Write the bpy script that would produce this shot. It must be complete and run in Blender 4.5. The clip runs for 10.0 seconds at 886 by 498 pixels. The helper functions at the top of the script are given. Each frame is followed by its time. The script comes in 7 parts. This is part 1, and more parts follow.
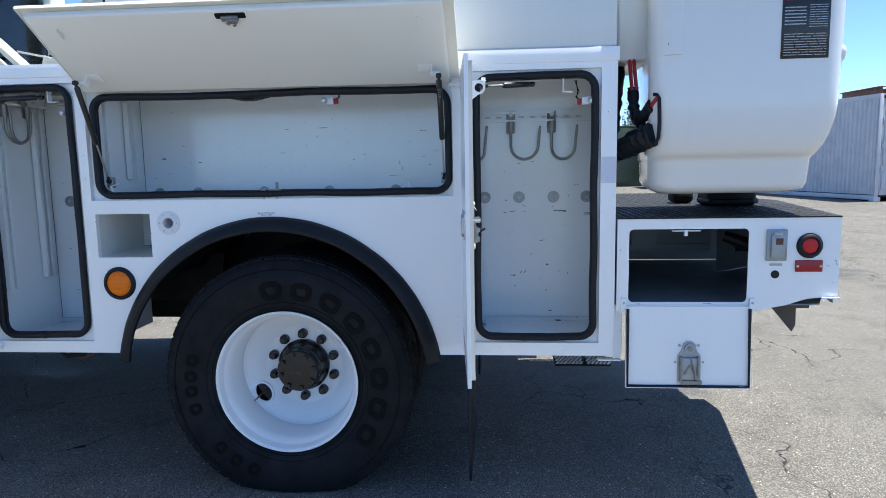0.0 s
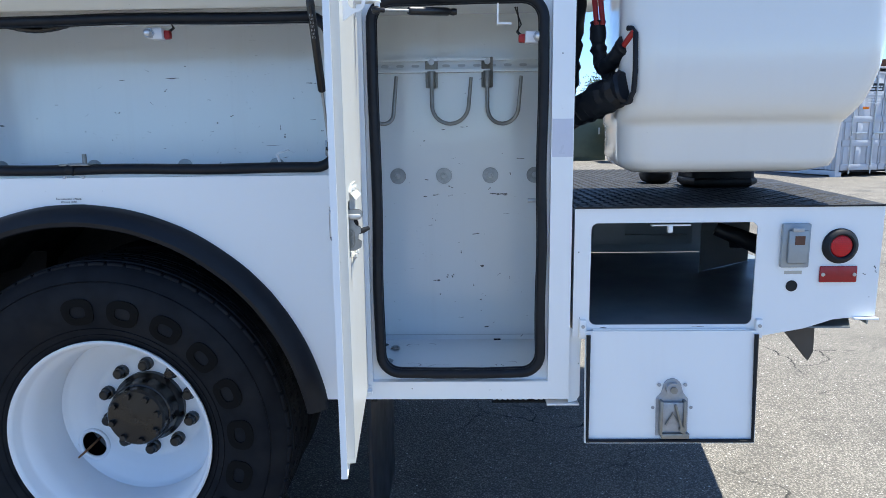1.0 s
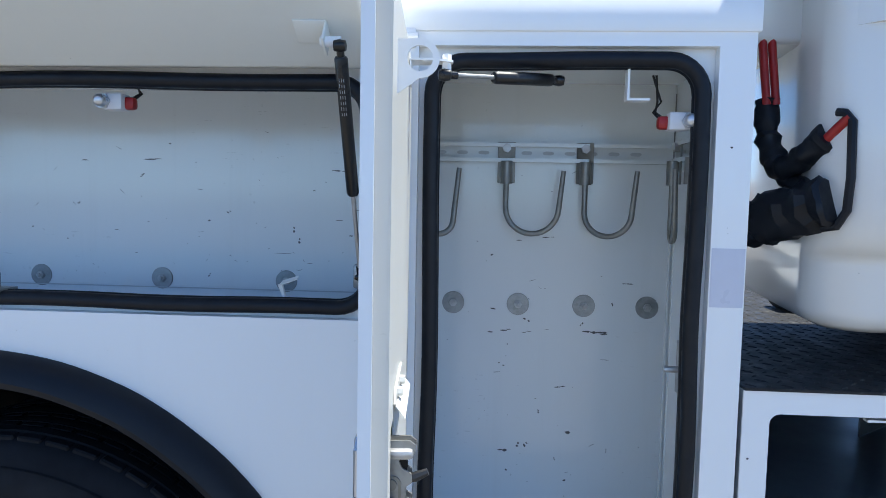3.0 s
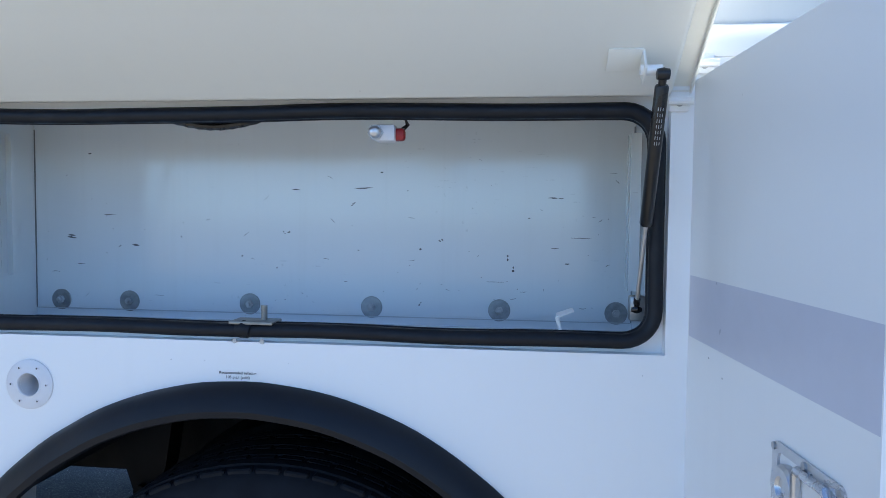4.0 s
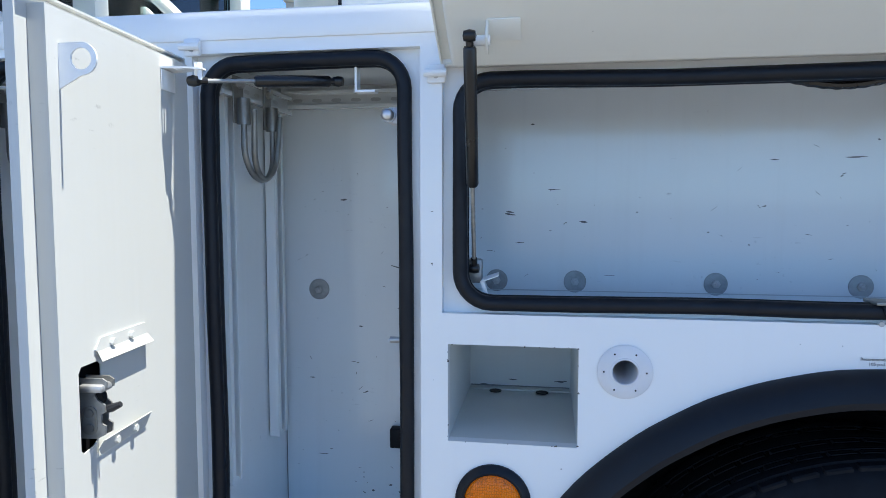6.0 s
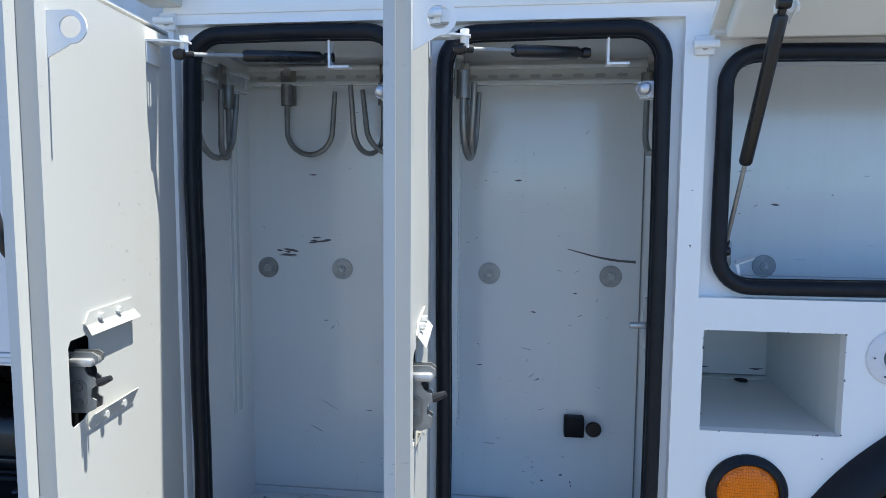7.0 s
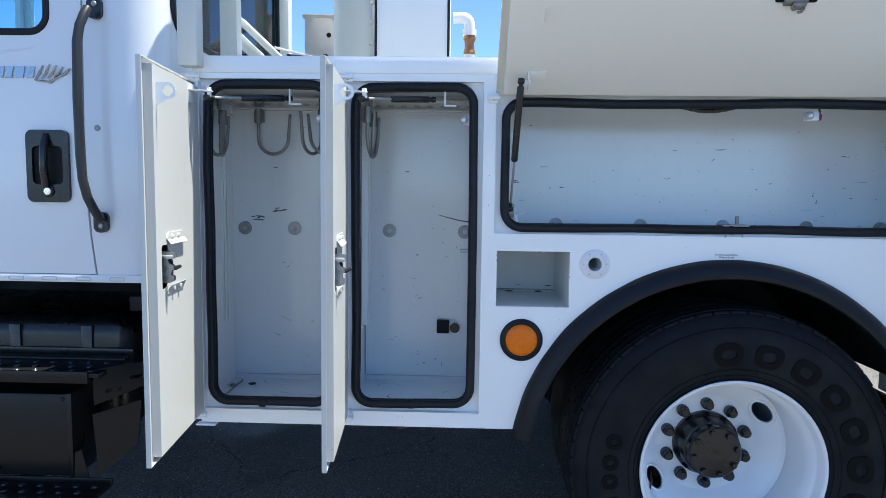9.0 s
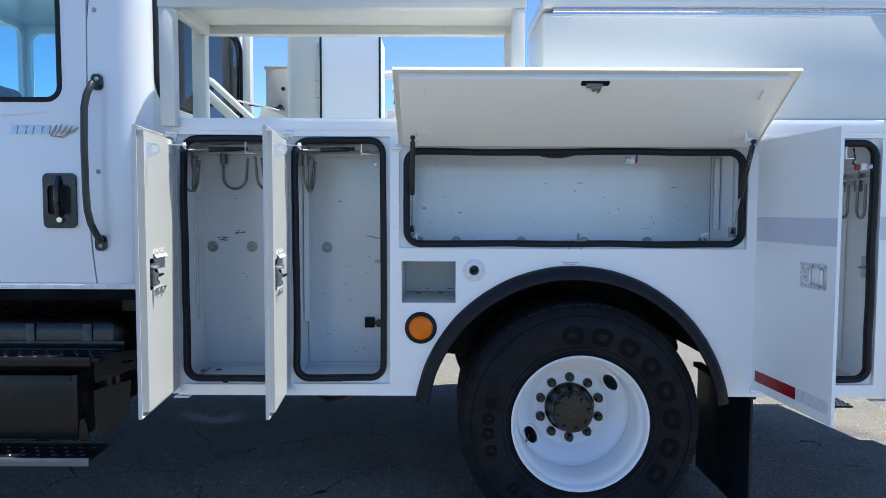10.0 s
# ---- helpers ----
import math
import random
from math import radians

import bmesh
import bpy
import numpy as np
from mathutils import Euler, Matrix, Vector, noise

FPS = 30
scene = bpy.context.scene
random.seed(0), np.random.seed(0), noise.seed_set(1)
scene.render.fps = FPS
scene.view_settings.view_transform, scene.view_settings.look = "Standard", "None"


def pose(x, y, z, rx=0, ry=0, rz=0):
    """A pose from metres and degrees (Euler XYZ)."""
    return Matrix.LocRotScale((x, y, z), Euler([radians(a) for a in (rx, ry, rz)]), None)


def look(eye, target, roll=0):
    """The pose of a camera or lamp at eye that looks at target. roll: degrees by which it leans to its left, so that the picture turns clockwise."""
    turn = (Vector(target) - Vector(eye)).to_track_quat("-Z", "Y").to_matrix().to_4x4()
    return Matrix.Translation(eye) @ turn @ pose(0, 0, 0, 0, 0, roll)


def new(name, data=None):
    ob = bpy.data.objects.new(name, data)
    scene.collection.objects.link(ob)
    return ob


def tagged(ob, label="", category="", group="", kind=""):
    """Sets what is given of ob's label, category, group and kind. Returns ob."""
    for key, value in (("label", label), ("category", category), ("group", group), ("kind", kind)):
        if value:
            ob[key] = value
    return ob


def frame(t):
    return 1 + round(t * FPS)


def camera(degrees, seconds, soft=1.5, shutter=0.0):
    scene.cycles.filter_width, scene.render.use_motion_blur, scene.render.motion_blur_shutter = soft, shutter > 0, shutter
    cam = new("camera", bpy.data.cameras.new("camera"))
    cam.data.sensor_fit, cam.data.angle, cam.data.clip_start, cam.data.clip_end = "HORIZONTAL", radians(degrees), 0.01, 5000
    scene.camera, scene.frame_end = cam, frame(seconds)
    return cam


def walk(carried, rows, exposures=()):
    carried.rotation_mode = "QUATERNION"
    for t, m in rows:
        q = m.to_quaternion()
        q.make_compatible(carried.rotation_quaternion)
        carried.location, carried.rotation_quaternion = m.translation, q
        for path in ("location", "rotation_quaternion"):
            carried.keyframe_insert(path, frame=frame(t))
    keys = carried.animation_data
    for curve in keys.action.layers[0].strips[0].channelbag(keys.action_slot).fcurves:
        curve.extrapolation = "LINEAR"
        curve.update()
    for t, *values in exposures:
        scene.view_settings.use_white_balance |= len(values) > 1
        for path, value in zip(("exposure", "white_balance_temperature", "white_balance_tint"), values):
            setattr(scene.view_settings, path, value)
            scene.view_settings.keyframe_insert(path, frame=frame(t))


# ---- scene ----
cam = camera(67.8, 10.0, 0.7)
PATH = [
    (0, (0.924, -2.579, 1.360), (0.759, -0.602, 1.105), -1.0),
    (0.5, (0.971, -2.164, 1.357), (0.867, -0.189, 1.056), -1.0),
    (1, (1.073, -1.784, 1.334), (1.022, 0.187, 0.999), -0.7),
    (1.5, (1.142, -1.485, 1.300), (1.125, 0.487, 0.969), -0.2),
    (2, (1.129, -1.291, 1.324), (1.125, 0.688, 1.034), 0.7),
    (2.2, (1.110, -1.236, 1.337), (1.102, 0.748, 1.086), 1.0),
    (3.3, (0.825, -1.125, 1.474), (0.654, 0.864, 1.346), 0.9),
    (3.5, (0.730, -1.132, 1.475), (0.544, 0.856, 1.362), 0.8),
    (4, (0.505, -1.140, 1.464), (0.277, 0.845, 1.371), 0.6),
    (4.5, (0.241, -1.099, 1.455), (-0.020, 0.882, 1.359), 0.4),
    (5, (-0.021, -1.105, 1.455), (-0.315, 0.871, 1.349), 0.3),
    (5.5, (-0.288, -1.163, 1.463), (-0.592, 0.810, 1.336), 0.1),
    (6, (-0.548, -1.163, 1.439), (-0.858, 0.807, 1.292), 0.0),
    (6.2, (-0.654, -1.145, 1.431), (-0.964, 0.826, 1.290), 0.0),
    (7.3, (-1.109, -1.214, 1.409), (-1.319, 0.765, 1.212), 0.6),
    (7.5, (-1.127, -1.264, 1.387), (-1.312, 0.717, 1.188), 0.7),
    (8, (-1.042, -1.476, 1.357), (-1.172, 0.510, 1.155), 0.9),
    (8.5, (-0.913, -1.750, 1.359), (-1.007, 0.239, 1.170), 0.9),
    (9, (-0.821, -2.102, 1.367), (-0.891, -0.110, 1.193), 0.7),
    (9.5, (-0.669, -2.455, 1.365), (-0.707, -0.461, 1.226), 0.3),
    (10, (-0.542, -2.817, 1.394), (-0.544, -0.820, 1.280), 0.2),
]
walk(cam, [(t, look(eye, target, roll)) for t, eye, target, roll in PATH], [(0.0, 1.33, 6080, 5.0), (1.0, 1.50, 6080, 5.0), (2.2, 1.36, 6080, 5.0), (3.3, 1.52, 6080, 5.0), (5.0, 1.90, 6080, 5.0), (5.6, 1.79, 6080, 5.0), (6.2, 1.52, 6080, 5.0), (7.3, 1.46, 6080, 5.0), (8.5, 1.55, 6080, 5.0), (9.5, 1.42, 6080, 5.0), (10.0, 1.31, 6080, 5.0),])

# ---- light ----
SUN = Vector((0.31, 0.045, 1.0)).normalized()
world = bpy.data.worlds.new("sky")
scene.world = world
world.use_nodes = True
wn = world.node_tree
sky = wn.nodes.new("ShaderNodeTexSky")
sky.sky_type = "NISHITA"
sky.sun_disc = False
sky.sun_elevation = math.asin(SUN.z)
sky.sun_rotation = math.atan2(SUN.x, SUN.y)
sky.air_density, sky.dust_density, sky.ozone_density, sky.altitude = 0.65, 0.1, 5.0, 1800
wn.links.new(sky.outputs[0], wn.nodes["Background"].inputs[0])
wn.nodes["Background"].inputs[1].default_value = 0.118
sun = new("sun", bpy.data.lights.new("sun", "SUN"))
sun.data.energy, sun.data.angle, sun.data.color = 4.1, radians(0.53), (1.0, 0.92, 0.81)
sun.matrix_world = look(SUN * 30, (0, 0, 0))


# ---- materials ----
class Mat:
    """A node material with a Principled surface and short calls to add nodes."""

    def __init__(self, name, color, rough=0.5, metal=0.0, coat=0.0, spec=0.5):
        self.m = bpy.data.materials.new(name)
        self.m.use_nodes = True
        self.t = self.m.node_tree
        self.b = self.t.nodes["Principled BSDF"]
        self.set("Base Color", (*color, 1))
        self.set("Roughness", rough)
        self.set("Metallic", metal)
        self.set("Coat Weight", coat)
        self.set("Coat Roughness", 0.08)
        self.set("Specular IOR Level", spec)
        self.co = self.t.nodes.new("ShaderNodeTexCoord").outputs["Object"]
        self.color = None
        self.base = color

    def set(self, key, value):
        self.b.inputs[key].default_value = value

    def node(self, kind, **values):
        n = self.t.nodes.new(kind)
        for key, value in values.items():
            n.inputs[key].default_value = value
        return n

    def link(self, a, b):
        self.t.links.new(a, b)

    def scaled(self, sx, sy, sz, rot=(0, 0, 0), source=None):
        n = self.t.nodes.new("ShaderNodeMapping")
        n.inputs["Scale"].default_value = (sx, sy, sz)
        n.inputs["Rotation"].default_value = rot
        self.link(source or self.co, n.inputs["Vector"])
        return n.outputs[0]

    def noise(self, scale, detail=3.0, rough=0.55, vec=None, distort=0.0):
        n = self.node("ShaderNodeTexNoise", Scale=scale, Detail=detail, Roughness=rough, Distortion=distort)
        self.link(vec or self.co, n.inputs["Vector"])
        return n.outputs[0]

    def voronoi(self, scale, vec=None, feature="F1", rand=1.0):
        n = self.node("ShaderNodeTexVoronoi", Scale=scale, Randomness=rand)
        n.feature = feature
        self.link(vec or self.co, n.inputs["Vector"])
        return n

    def ramp(self, value, lo, hi, a=0.0, b=1.0):
        n = self.t.nodes.new("ShaderNodeMapRange")
        n.inputs[1].default_value, n.inputs[2].default_value = lo, hi
        n.inputs[3].default_value, n.inputs[4].default_value = a, b
        self.link(value, n.inputs[0])
        return n.outputs[0]

    def math(self, op, a, b):
        n = self.t.nodes.new("ShaderNodeMath")
        n.operation = op
        for i, v in enumerate((a, b)):
            if isinstance(v, (int, float)):
                n.inputs[i].default_value = v
            else:
                self.link(v, n.inputs[i])
        return n.outputs[0]

    def mix(self, fac, to):
        """Blends the base colour towards another where fac is 1."""
        n = self.t.nodes.new("ShaderNodeMix")
        n.data_type = "RGBA"
        self.link(fac, n.inputs[0])
        if self.color is None:
            n.inputs[6].default_value = (*self.base, 1)
        else:
            self.link(self.color, n.inputs[6])
        n.inputs[7].default_value = (*to, 1)
        self.color = n.outputs[2]
        self.link(self.color, self.b.inputs["Base Color"])
        return self

    def rough(self, value):
        self.link(value, self.b.inputs["Roughness"])
        return self

    def bump(self, height, strength=0.2, distance=0.002):
        n = self.node("ShaderNodeBump", Strength=strength, Distance=distance)
        self.link(height, n.inputs["Height"])
        old = self.b.inputs["Normal"].links
        if old:
            self.link(old[0].from_socket, n.inputs["Normal"])
        self.link(n.outputs[0], self.b.inputs["Normal"])
        return self


def paint(name, color, rough=0.34, coat=0.25, dirt=0.12, scuff=0.0, speck=0.0, wavy=0.25):
    """Sprayed enamel on sheet metal: faint dirt, gentle panel waves, and scuffs and chips where asked."""
    m = Mat(name, color, rough, coat=coat)
    grime = m.ramp(m.noise(1.3, 3, 0.5), 0.35, 0.80, 0, dirt)
    m.mix(grime, (color[0] * 0.62, color[1] * 0.60, color[2] * 0.55))
    streak = m.ramp(m.noise(1.0, 4, 0.6, m.scaled(26, 26, 1.2)), 0.55, 0.8, 0, dirt * 0.8)
    m.mix(streak, (color[0] * 0.7, color[1] * 0.68, color[2] * 0.64))
    if scuff:
        zone = m.ramp(m.noise(4.0, 2), 0.52, 0.62)
        for k, (sx, sz, rot) in enumerate(((9, 70, 0.06), (16, 90, -0.5), (34, 30, 0.9))):
            v = m.voronoi(1.0, m.scaled(sx, 14, sz, (0, rot, 0)))
            n = m.ramp(v.outputs["Distance"], 0.07, 0.13, 1, 0)
            ragged = m.ramp(m.noise(160 + 40 * k, 3), 0.47, 0.56)
            m.mix(m.math("MULTIPLY", m.math("MULTIPLY", n, ragged), m.math("MULTIPLY", zone, scuff)), (0.05, 0.05, 0.055))
    if speck:
        v = m.voronoi(15.0, m.scaled(1.0, 1.0, 1.3))
        dot = m.ramp(v.outputs["Distance"], 0.018, 0.034, 1, 0)
        pick = m.ramp(m.noise(7.0, 1), 0.58, 0.62)
        m.mix(m.math("MULTIPLY", m.math("MULTIPLY", dot, pick), speck), (0.04, 0.035, 0.03))
    m.rough(m.ramp(m.noise(5.0, 3), 0.2, 0.8, rough * 0.9, rough * 1.12))
    m.bump(m.noise(420.0, 2), 0.04, 0.0006)
    m.bump(m.noise(3.2, 1), wavy, 0.004)
    return m.m


def plain(name, color, rough=0.5, metal=0.0, coat=0.0, vary=0.25, scale=40.0, relief=0.15, spec=0.5):
    m = Mat(name, color, rough, metal, coat, spec)
    m.mix(m.ramp(m.noise(scale, 4), 0.4, 0.75, 0, vary), tuple(c * 0.55 for c in color))
    m.mix(m.ramp(m.noise(scale * 0.12, 3), 0.5, 0.8, 0, vary), tuple(min(1, c * 1.35 + 0.01) for c in color))
    m.rough(m.ramp(m.noise(scale * 0.4, 3), 0.3, 0.7, rough * 0.75, min(1, rough * 1.25)))
    m.bump(m.noise(scale * 8, 3), relief, 0.0008)
    return m.m


WHITE = paint("white_body_enamel", (0.87, 0.88, 0.88), 0.30, 0.3, 0.06, 0.0, 0.8)
INNER = paint("white_compartment_enamel", (0.778, 0.812, 0.822), 0.18, 0.6, 0.14, 0.15, 0.6)
LIDIN = paint("cream_white_lid_enamel", (0.85, 0.84, 0.78), 0.42, 0.12, 0.08, 0.0, 0.5)
# Body white darkened to offset the sun on the open doors' inner faces.
DOORIN = paint("sun_dimmed_door_enamel", (0.56, 0.565, 0.545), 0.42, 0.12, 0.10, 0.25, 0.5)
CABW = paint("white_cab_enamel", (0.74, 0.755, 0.78), 0.20, 0.5, 0.05, wavy=0.12)
CREAM = paint("cream_steel_enamel", (0.61, 0.615, 0.575), 0.36, 0.2, 0.14, 0.0, 0.9)
BOXW = paint("aged_white_box_enamel", (0.68, 0.70, 0.68), 0.34, 0.25, 0.14, 0.0, 0.6)
FIBRE = paint("white_fibreglass", (0.76, 0.75, 0.72), 0.20, 0.5, 0.08, 0.0, 0.5, 0.1)
# Tail floor grey; part of the recess's shade is in this colour.
TAILF = plain("dimmed_tail_floor_paint", (0.20, 0.225, 0.232), 0.42, vary=0.4, scale=12)
GREYW = paint("grey_white_enamel", (0.50, 0.52, 0.53), 0.40, 0.1, 0.25, 0.4, 0.4)
# Blue in the next two blacks stands in for reflected sky.
RUBBER = plain("sky_tinted_foam_rubber", (0.0068, 0.0088, 0.0135), 0.48, vary=0.3, scale=90, spec=0.30)
FLARE = plain("sky_tinted_fender_rubber", (0.0068, 0.0092, 0.0145), 0.46, vary=0.4, scale=18, spec=0.28)
GRIP = plain("grey_black_grip", (0.020, 0.021, 0.024), 0.42, vary=0.4, scale=18)
BLACK = plain("black_satin_steel", (0.006, 0.006, 0.007), 0.30, coat=0.12, vary=0.3, scale=30)
DARK = plain("dark_chassis_steel", (0.006, 0.006, 0.007), 0.6, vary=0.5, scale=20, spec=0.25)
STEEL = plain("zinc_plated_steel", (0.50, 0.50, 0.50), 0.40, 0.7, vary=0.5, scale=60)
HOOK = plain("grey_galvanised_steel", (0.29, 0.29, 0.275), 0.42, 0.7, vary=0.5, scale=50)
CHROME = plain("bright_chrome", (0.75, 0.76, 0.78), 0.10, 1.0, vary=0.1, scale=30, relief=0.02)
ZINC = plain("bright_zinc", (0.40, 0.41, 0.43), 0.40, 0.3, vary=0.5, scale=60)
INOX = plain("brushed_stainless_steel", (0.66, 0.66, 0.67), 0.30, 0.75, vary=0.25, scale=70, relief=0.05)
# Body white taken down to grey, holding the shade inside the tail box.
TAILG = paint("dimmed_recess_enamel", (0.30, 0.32, 0.33), 0.45, 0.1, 0.3, 0.3, 0.4)
BADGE = plain("dull_badge_chrome", (0.36, 0.38, 0.42), 0.26, 1.0, vary=0.2, scale=40, relief=0.02)
WASHER = plain("dull_washer_steel", (0.34, 0.35, 0.35), 0.45, 0.8, vary=0.6, scale=80)
# Tyre black with some reflected sky blue put into its colour.
TYRE = plain("sky_tinted_tyre_rubber", (0.0080, 0.0090, 0.0118), 0.75, vary=0.5, scale=26, relief=0.25, spec=0.22)
TYRE_MARK = Mat("tyre_raised_rubber", (0.0042, 0.0041, 0.0042), 0.8, spec=0.15).m
RIM = paint("white_rim_enamel", (0.86, 0.865, 0.875), 0.32, 0.25, 0.06, 0, 0.4, 0.08)
PLASTW = plain("white_plastic", (0.72, 0.72, 0.74), 0.35, vary=0.12, scale=30, relief=0.05)
GREYBOX = plain("grey_outlet_box", (0.33, 0.36, 0.38), 0.45, 0.3, vary=0.25, scale=30)
REDP = plain("red_plastic", (0.34, 0.012, 0.012), 0.4, vary=0.2, scale=40)
REDREFL = plain("red_reflector", (0.30, 0.006, 0.012), 0.22, vary=0.25, scale=120, relief=0.4)
WHITEREFL = plain("silver_reflective_tape", (0.66, 0.68, 0.70), 0.28, vary=0.12, scale=120, relief=0.2)
DECAL = plain("faded_grey_decal", (0.61, 0.62, 0.70), 0.34, vary=0.06, scale=30, relief=0.03)
INK = plain("black_ink", (0.02, 0.02, 0.02), 0.5, vary=0.05)
PALEINK = plain("pale_print", (0.42, 0.43, 0.45), 0.5, vary=0.1)
BRASS = plain("aged_brass", (0.30, 0.16, 0.08), 0.45, 0.7, vary=0.5, scale=60)
RUST = plain("rusty_steel", (0.14, 0.07, 0.045), 0.75, 0.2, vary=0.6, scale=25)
DUST = plain("dusty_brown_steel", (0.075, 0.062, 0.05), 0.6, vary=0.4, scale=20)
TAN = plain("tan_paint", (0.50, 0.47, 0.40), 0.5, vary=0.3, scale=12)


def lens(name, color):
    m = Mat(name, color, 0.22, coat=0.12, spec=0.25)
    v = m.voronoi(230.0, m.scaled(1.0, 1.0, 0.8), "DISTANCE_TO_EDGE", 0.45)
    m.mix(m.ramp(v.outputs["Distance"], 0.0, 0.12, 0.75, 0), tuple(c * 0.35 for c in color))
    m.mix(m.ramp(m.noise(55.0, 3), 0.5, 0.7, 0, 0.4), tuple(min(1, c * 1.25) for c in color))
    m.bump(v.outputs["Distance"], 0.5, 0.002)
    return m.m


AMBER = lens("amber_lens", (0.86, 0.19, 0.0))
REDLENS = lens("red_lens", (0.55, 0.015, 0.02))


def glass(name, tint):
    m = bpy.data.materials.new(name)
    m.use_nodes = True
    t = m.node_tree
    t.nodes.remove(t.nodes["Principled BSDF"])
    clear, gloss = t.nodes.new("ShaderNodeBsdfTransparent"), t.nodes.new("ShaderNodeBsdfGlossy")
    clear.inputs[0].default_value = (*tint, 1)
    gloss.inputs["Roughness"].default_value = 0.015
    mix, fres = t.nodes.new("ShaderNodeMixShader"), t.nodes.new("ShaderNodeFresnel")
    fres.inputs[0].default_value = 1.6
    t.links.new(fres.outputs[0], mix.inputs[0])
    t.links.new(clear.outputs[0], mix.inputs[1])
    t.links.new(gloss.outputs[0], mix.inputs[2])
    t.links.new(mix.outputs[0], t.nodes["Material Output"].inputs[0])
    return m


GLASS = glass("tinted_cab_glass", (0.62, 0.84, 0.88))


def asphalt():
    m = Mat("old_asphalt", (0.205, 0.190, 0.168), 0.9, spec=0.2)
    m.mix(m.ramp(m.noise(0.5, 5, 0.6), 0.35, 0.7, 0, 0.7), (0.275, 0.258, 0.230))
    m.mix(m.ramp(m.noise(2.4, 5, 0.65), 0.50, 0.70, 0, 0.6), (0.105, 0.098, 0.090))
    stones = m.voronoi(130.0)
    pick = m.ramp(stones.outputs["Color"], 0.62, 0.95)
    m.mix(m.math("MULTIPLY", m.ramp(stones.outputs["Distance"], 0.25, 0.45, 1, 0), pick), (0.46, 0.43, 0.39))
    m.mix(m.math("MULTIPLY", m.ramp(stones.outputs["Distance"], 0.35, 0.6, 0, 1), 0.6), (0.045, 0.044, 0.042))
    warped = m.t.nodes.new("ShaderNodeVectorMath")
    warped.operation = "MULTIPLY_ADD"
    n = m.node("ShaderNodeTexNoise", Scale=3.0, Detail=4.0)
    m.link(m.co, n.inputs["Vector"])
    m.link(n.outputs["Color"], warped.inputs[0])
    warped.inputs[1].default_value = (0.5, 0.5, 0.5)
    m.link(m.co, warped.inputs[2])
    crack = m.voronoi(1.25, warped.outputs[0], "DISTANCE_TO_EDGE")
    line = m.ramp(crack.outputs["Distance"], 0.002, 0.009, 1, 0)
    here = m.ramp(m.noise(0.7, 2), 0.45, 0.6)
    m.mix(m.math("MULTIPLY", line, here), (0.02, 0.02, 0.02))
    stain = m.ramp(m.noise(1.1, 3, 0.5, m.scaled(1, 1, 1)), 0.63, 0.69, 0, 0.4)
    m.mix(stain, (0.035, 0.034, 0.034))
    grit = m.voronoi(34.0)
    few = m.ramp(grit.outputs["Color"], 0.70, 0.74)
    m.mix(m.math("MULTIPLY", m.ramp(grit.outputs["Distance"], 0.10, 0.17, 1, 0), few), (0.66, 0.64, 0.60))
    fleck = m.voronoi(75.0)
    some = m.ramp(fleck.outputs["Color"], 0.66, 0.70)
    m.mix(m.math("MULTIPLY", m.ramp(fleck.outputs["Distance"], 0.10, 0.18, 1, 0), some), (0.62, 0.60, 0.57))
    m.rough(m.ramp(stain, 0, 0.4, 0.85, 0.5))
    m.bump(stones.outputs["Distance"], 0.6, 0.006)
    m.bump(m.math("MULTIPLY", line, here), -0.6, 0.01)
    return m.m


ASPHALT = asphalt()


def tread_black():
    m = Mat("black_tread_coating", (0.016, 0.0165, 0.018), 0.6, spec=0.3)
    m.mix(m.ramp(m.noise(9.0, 5), 0.5, 0.75, 0, 0.6), (0.05, 0.05, 0.05))
    m.mix(m.ramp(m.noise(60.0, 3), 0.6, 0.75, 0, 0.6), (0.12, 0.12, 0.115))
    m.rough(m.ramp(m.noise(22.0, 4), 0.3, 0.7, 0.5, 0.8))
    return m.m


TREAD = tread_black()
STEPLIP = plain("worn_bare_step_edge", (0.15, 0.155, 0.17), 0.42, 0.4, vary=0.6, scale=30)
WORNSTEP = plain("worn_black_tread_steel", (0.022, 0.023, 0.026), 0.24, coat=0.3, vary=0.5, scale=30)
STEPB = plain("dusty_black_step_steel", (0.0080, 0.0080, 0.0084), 0.34, coat=0.06, vary=0.5, scale=14, spec=0.25)


# ---- building blocks ----
def part(name, bm, material, parent=None, label="", sharp=35, kind="", category=""):
    """Links a bmesh as one mesh object, under a thing or a part."""
    bmesh.ops.recalc_face_normals(bm, faces=bm.faces[:])
    me = bpy.data.meshes.new(name)
    for f in bm.faces:
        f.smooth = True
    bm.to_mesh(me)
    bm.free()
    me.set_sharp_from_angle(angle=radians(sharp))
    me.materials.append(material)
    ob = new(name, me)
    if parent is not None:
        ob.parent = parent
    return tagged(ob, label=label, kind=kind, category=category)


def thing(name, label, category, group="", kind="", at=(0, 0, 0)):
    ob = new(name)
    ob.location = at
    ob.empty_display_size = 0.2
    return tagged(ob, label, category, group, kind)


def B():
    return bmesh.new()


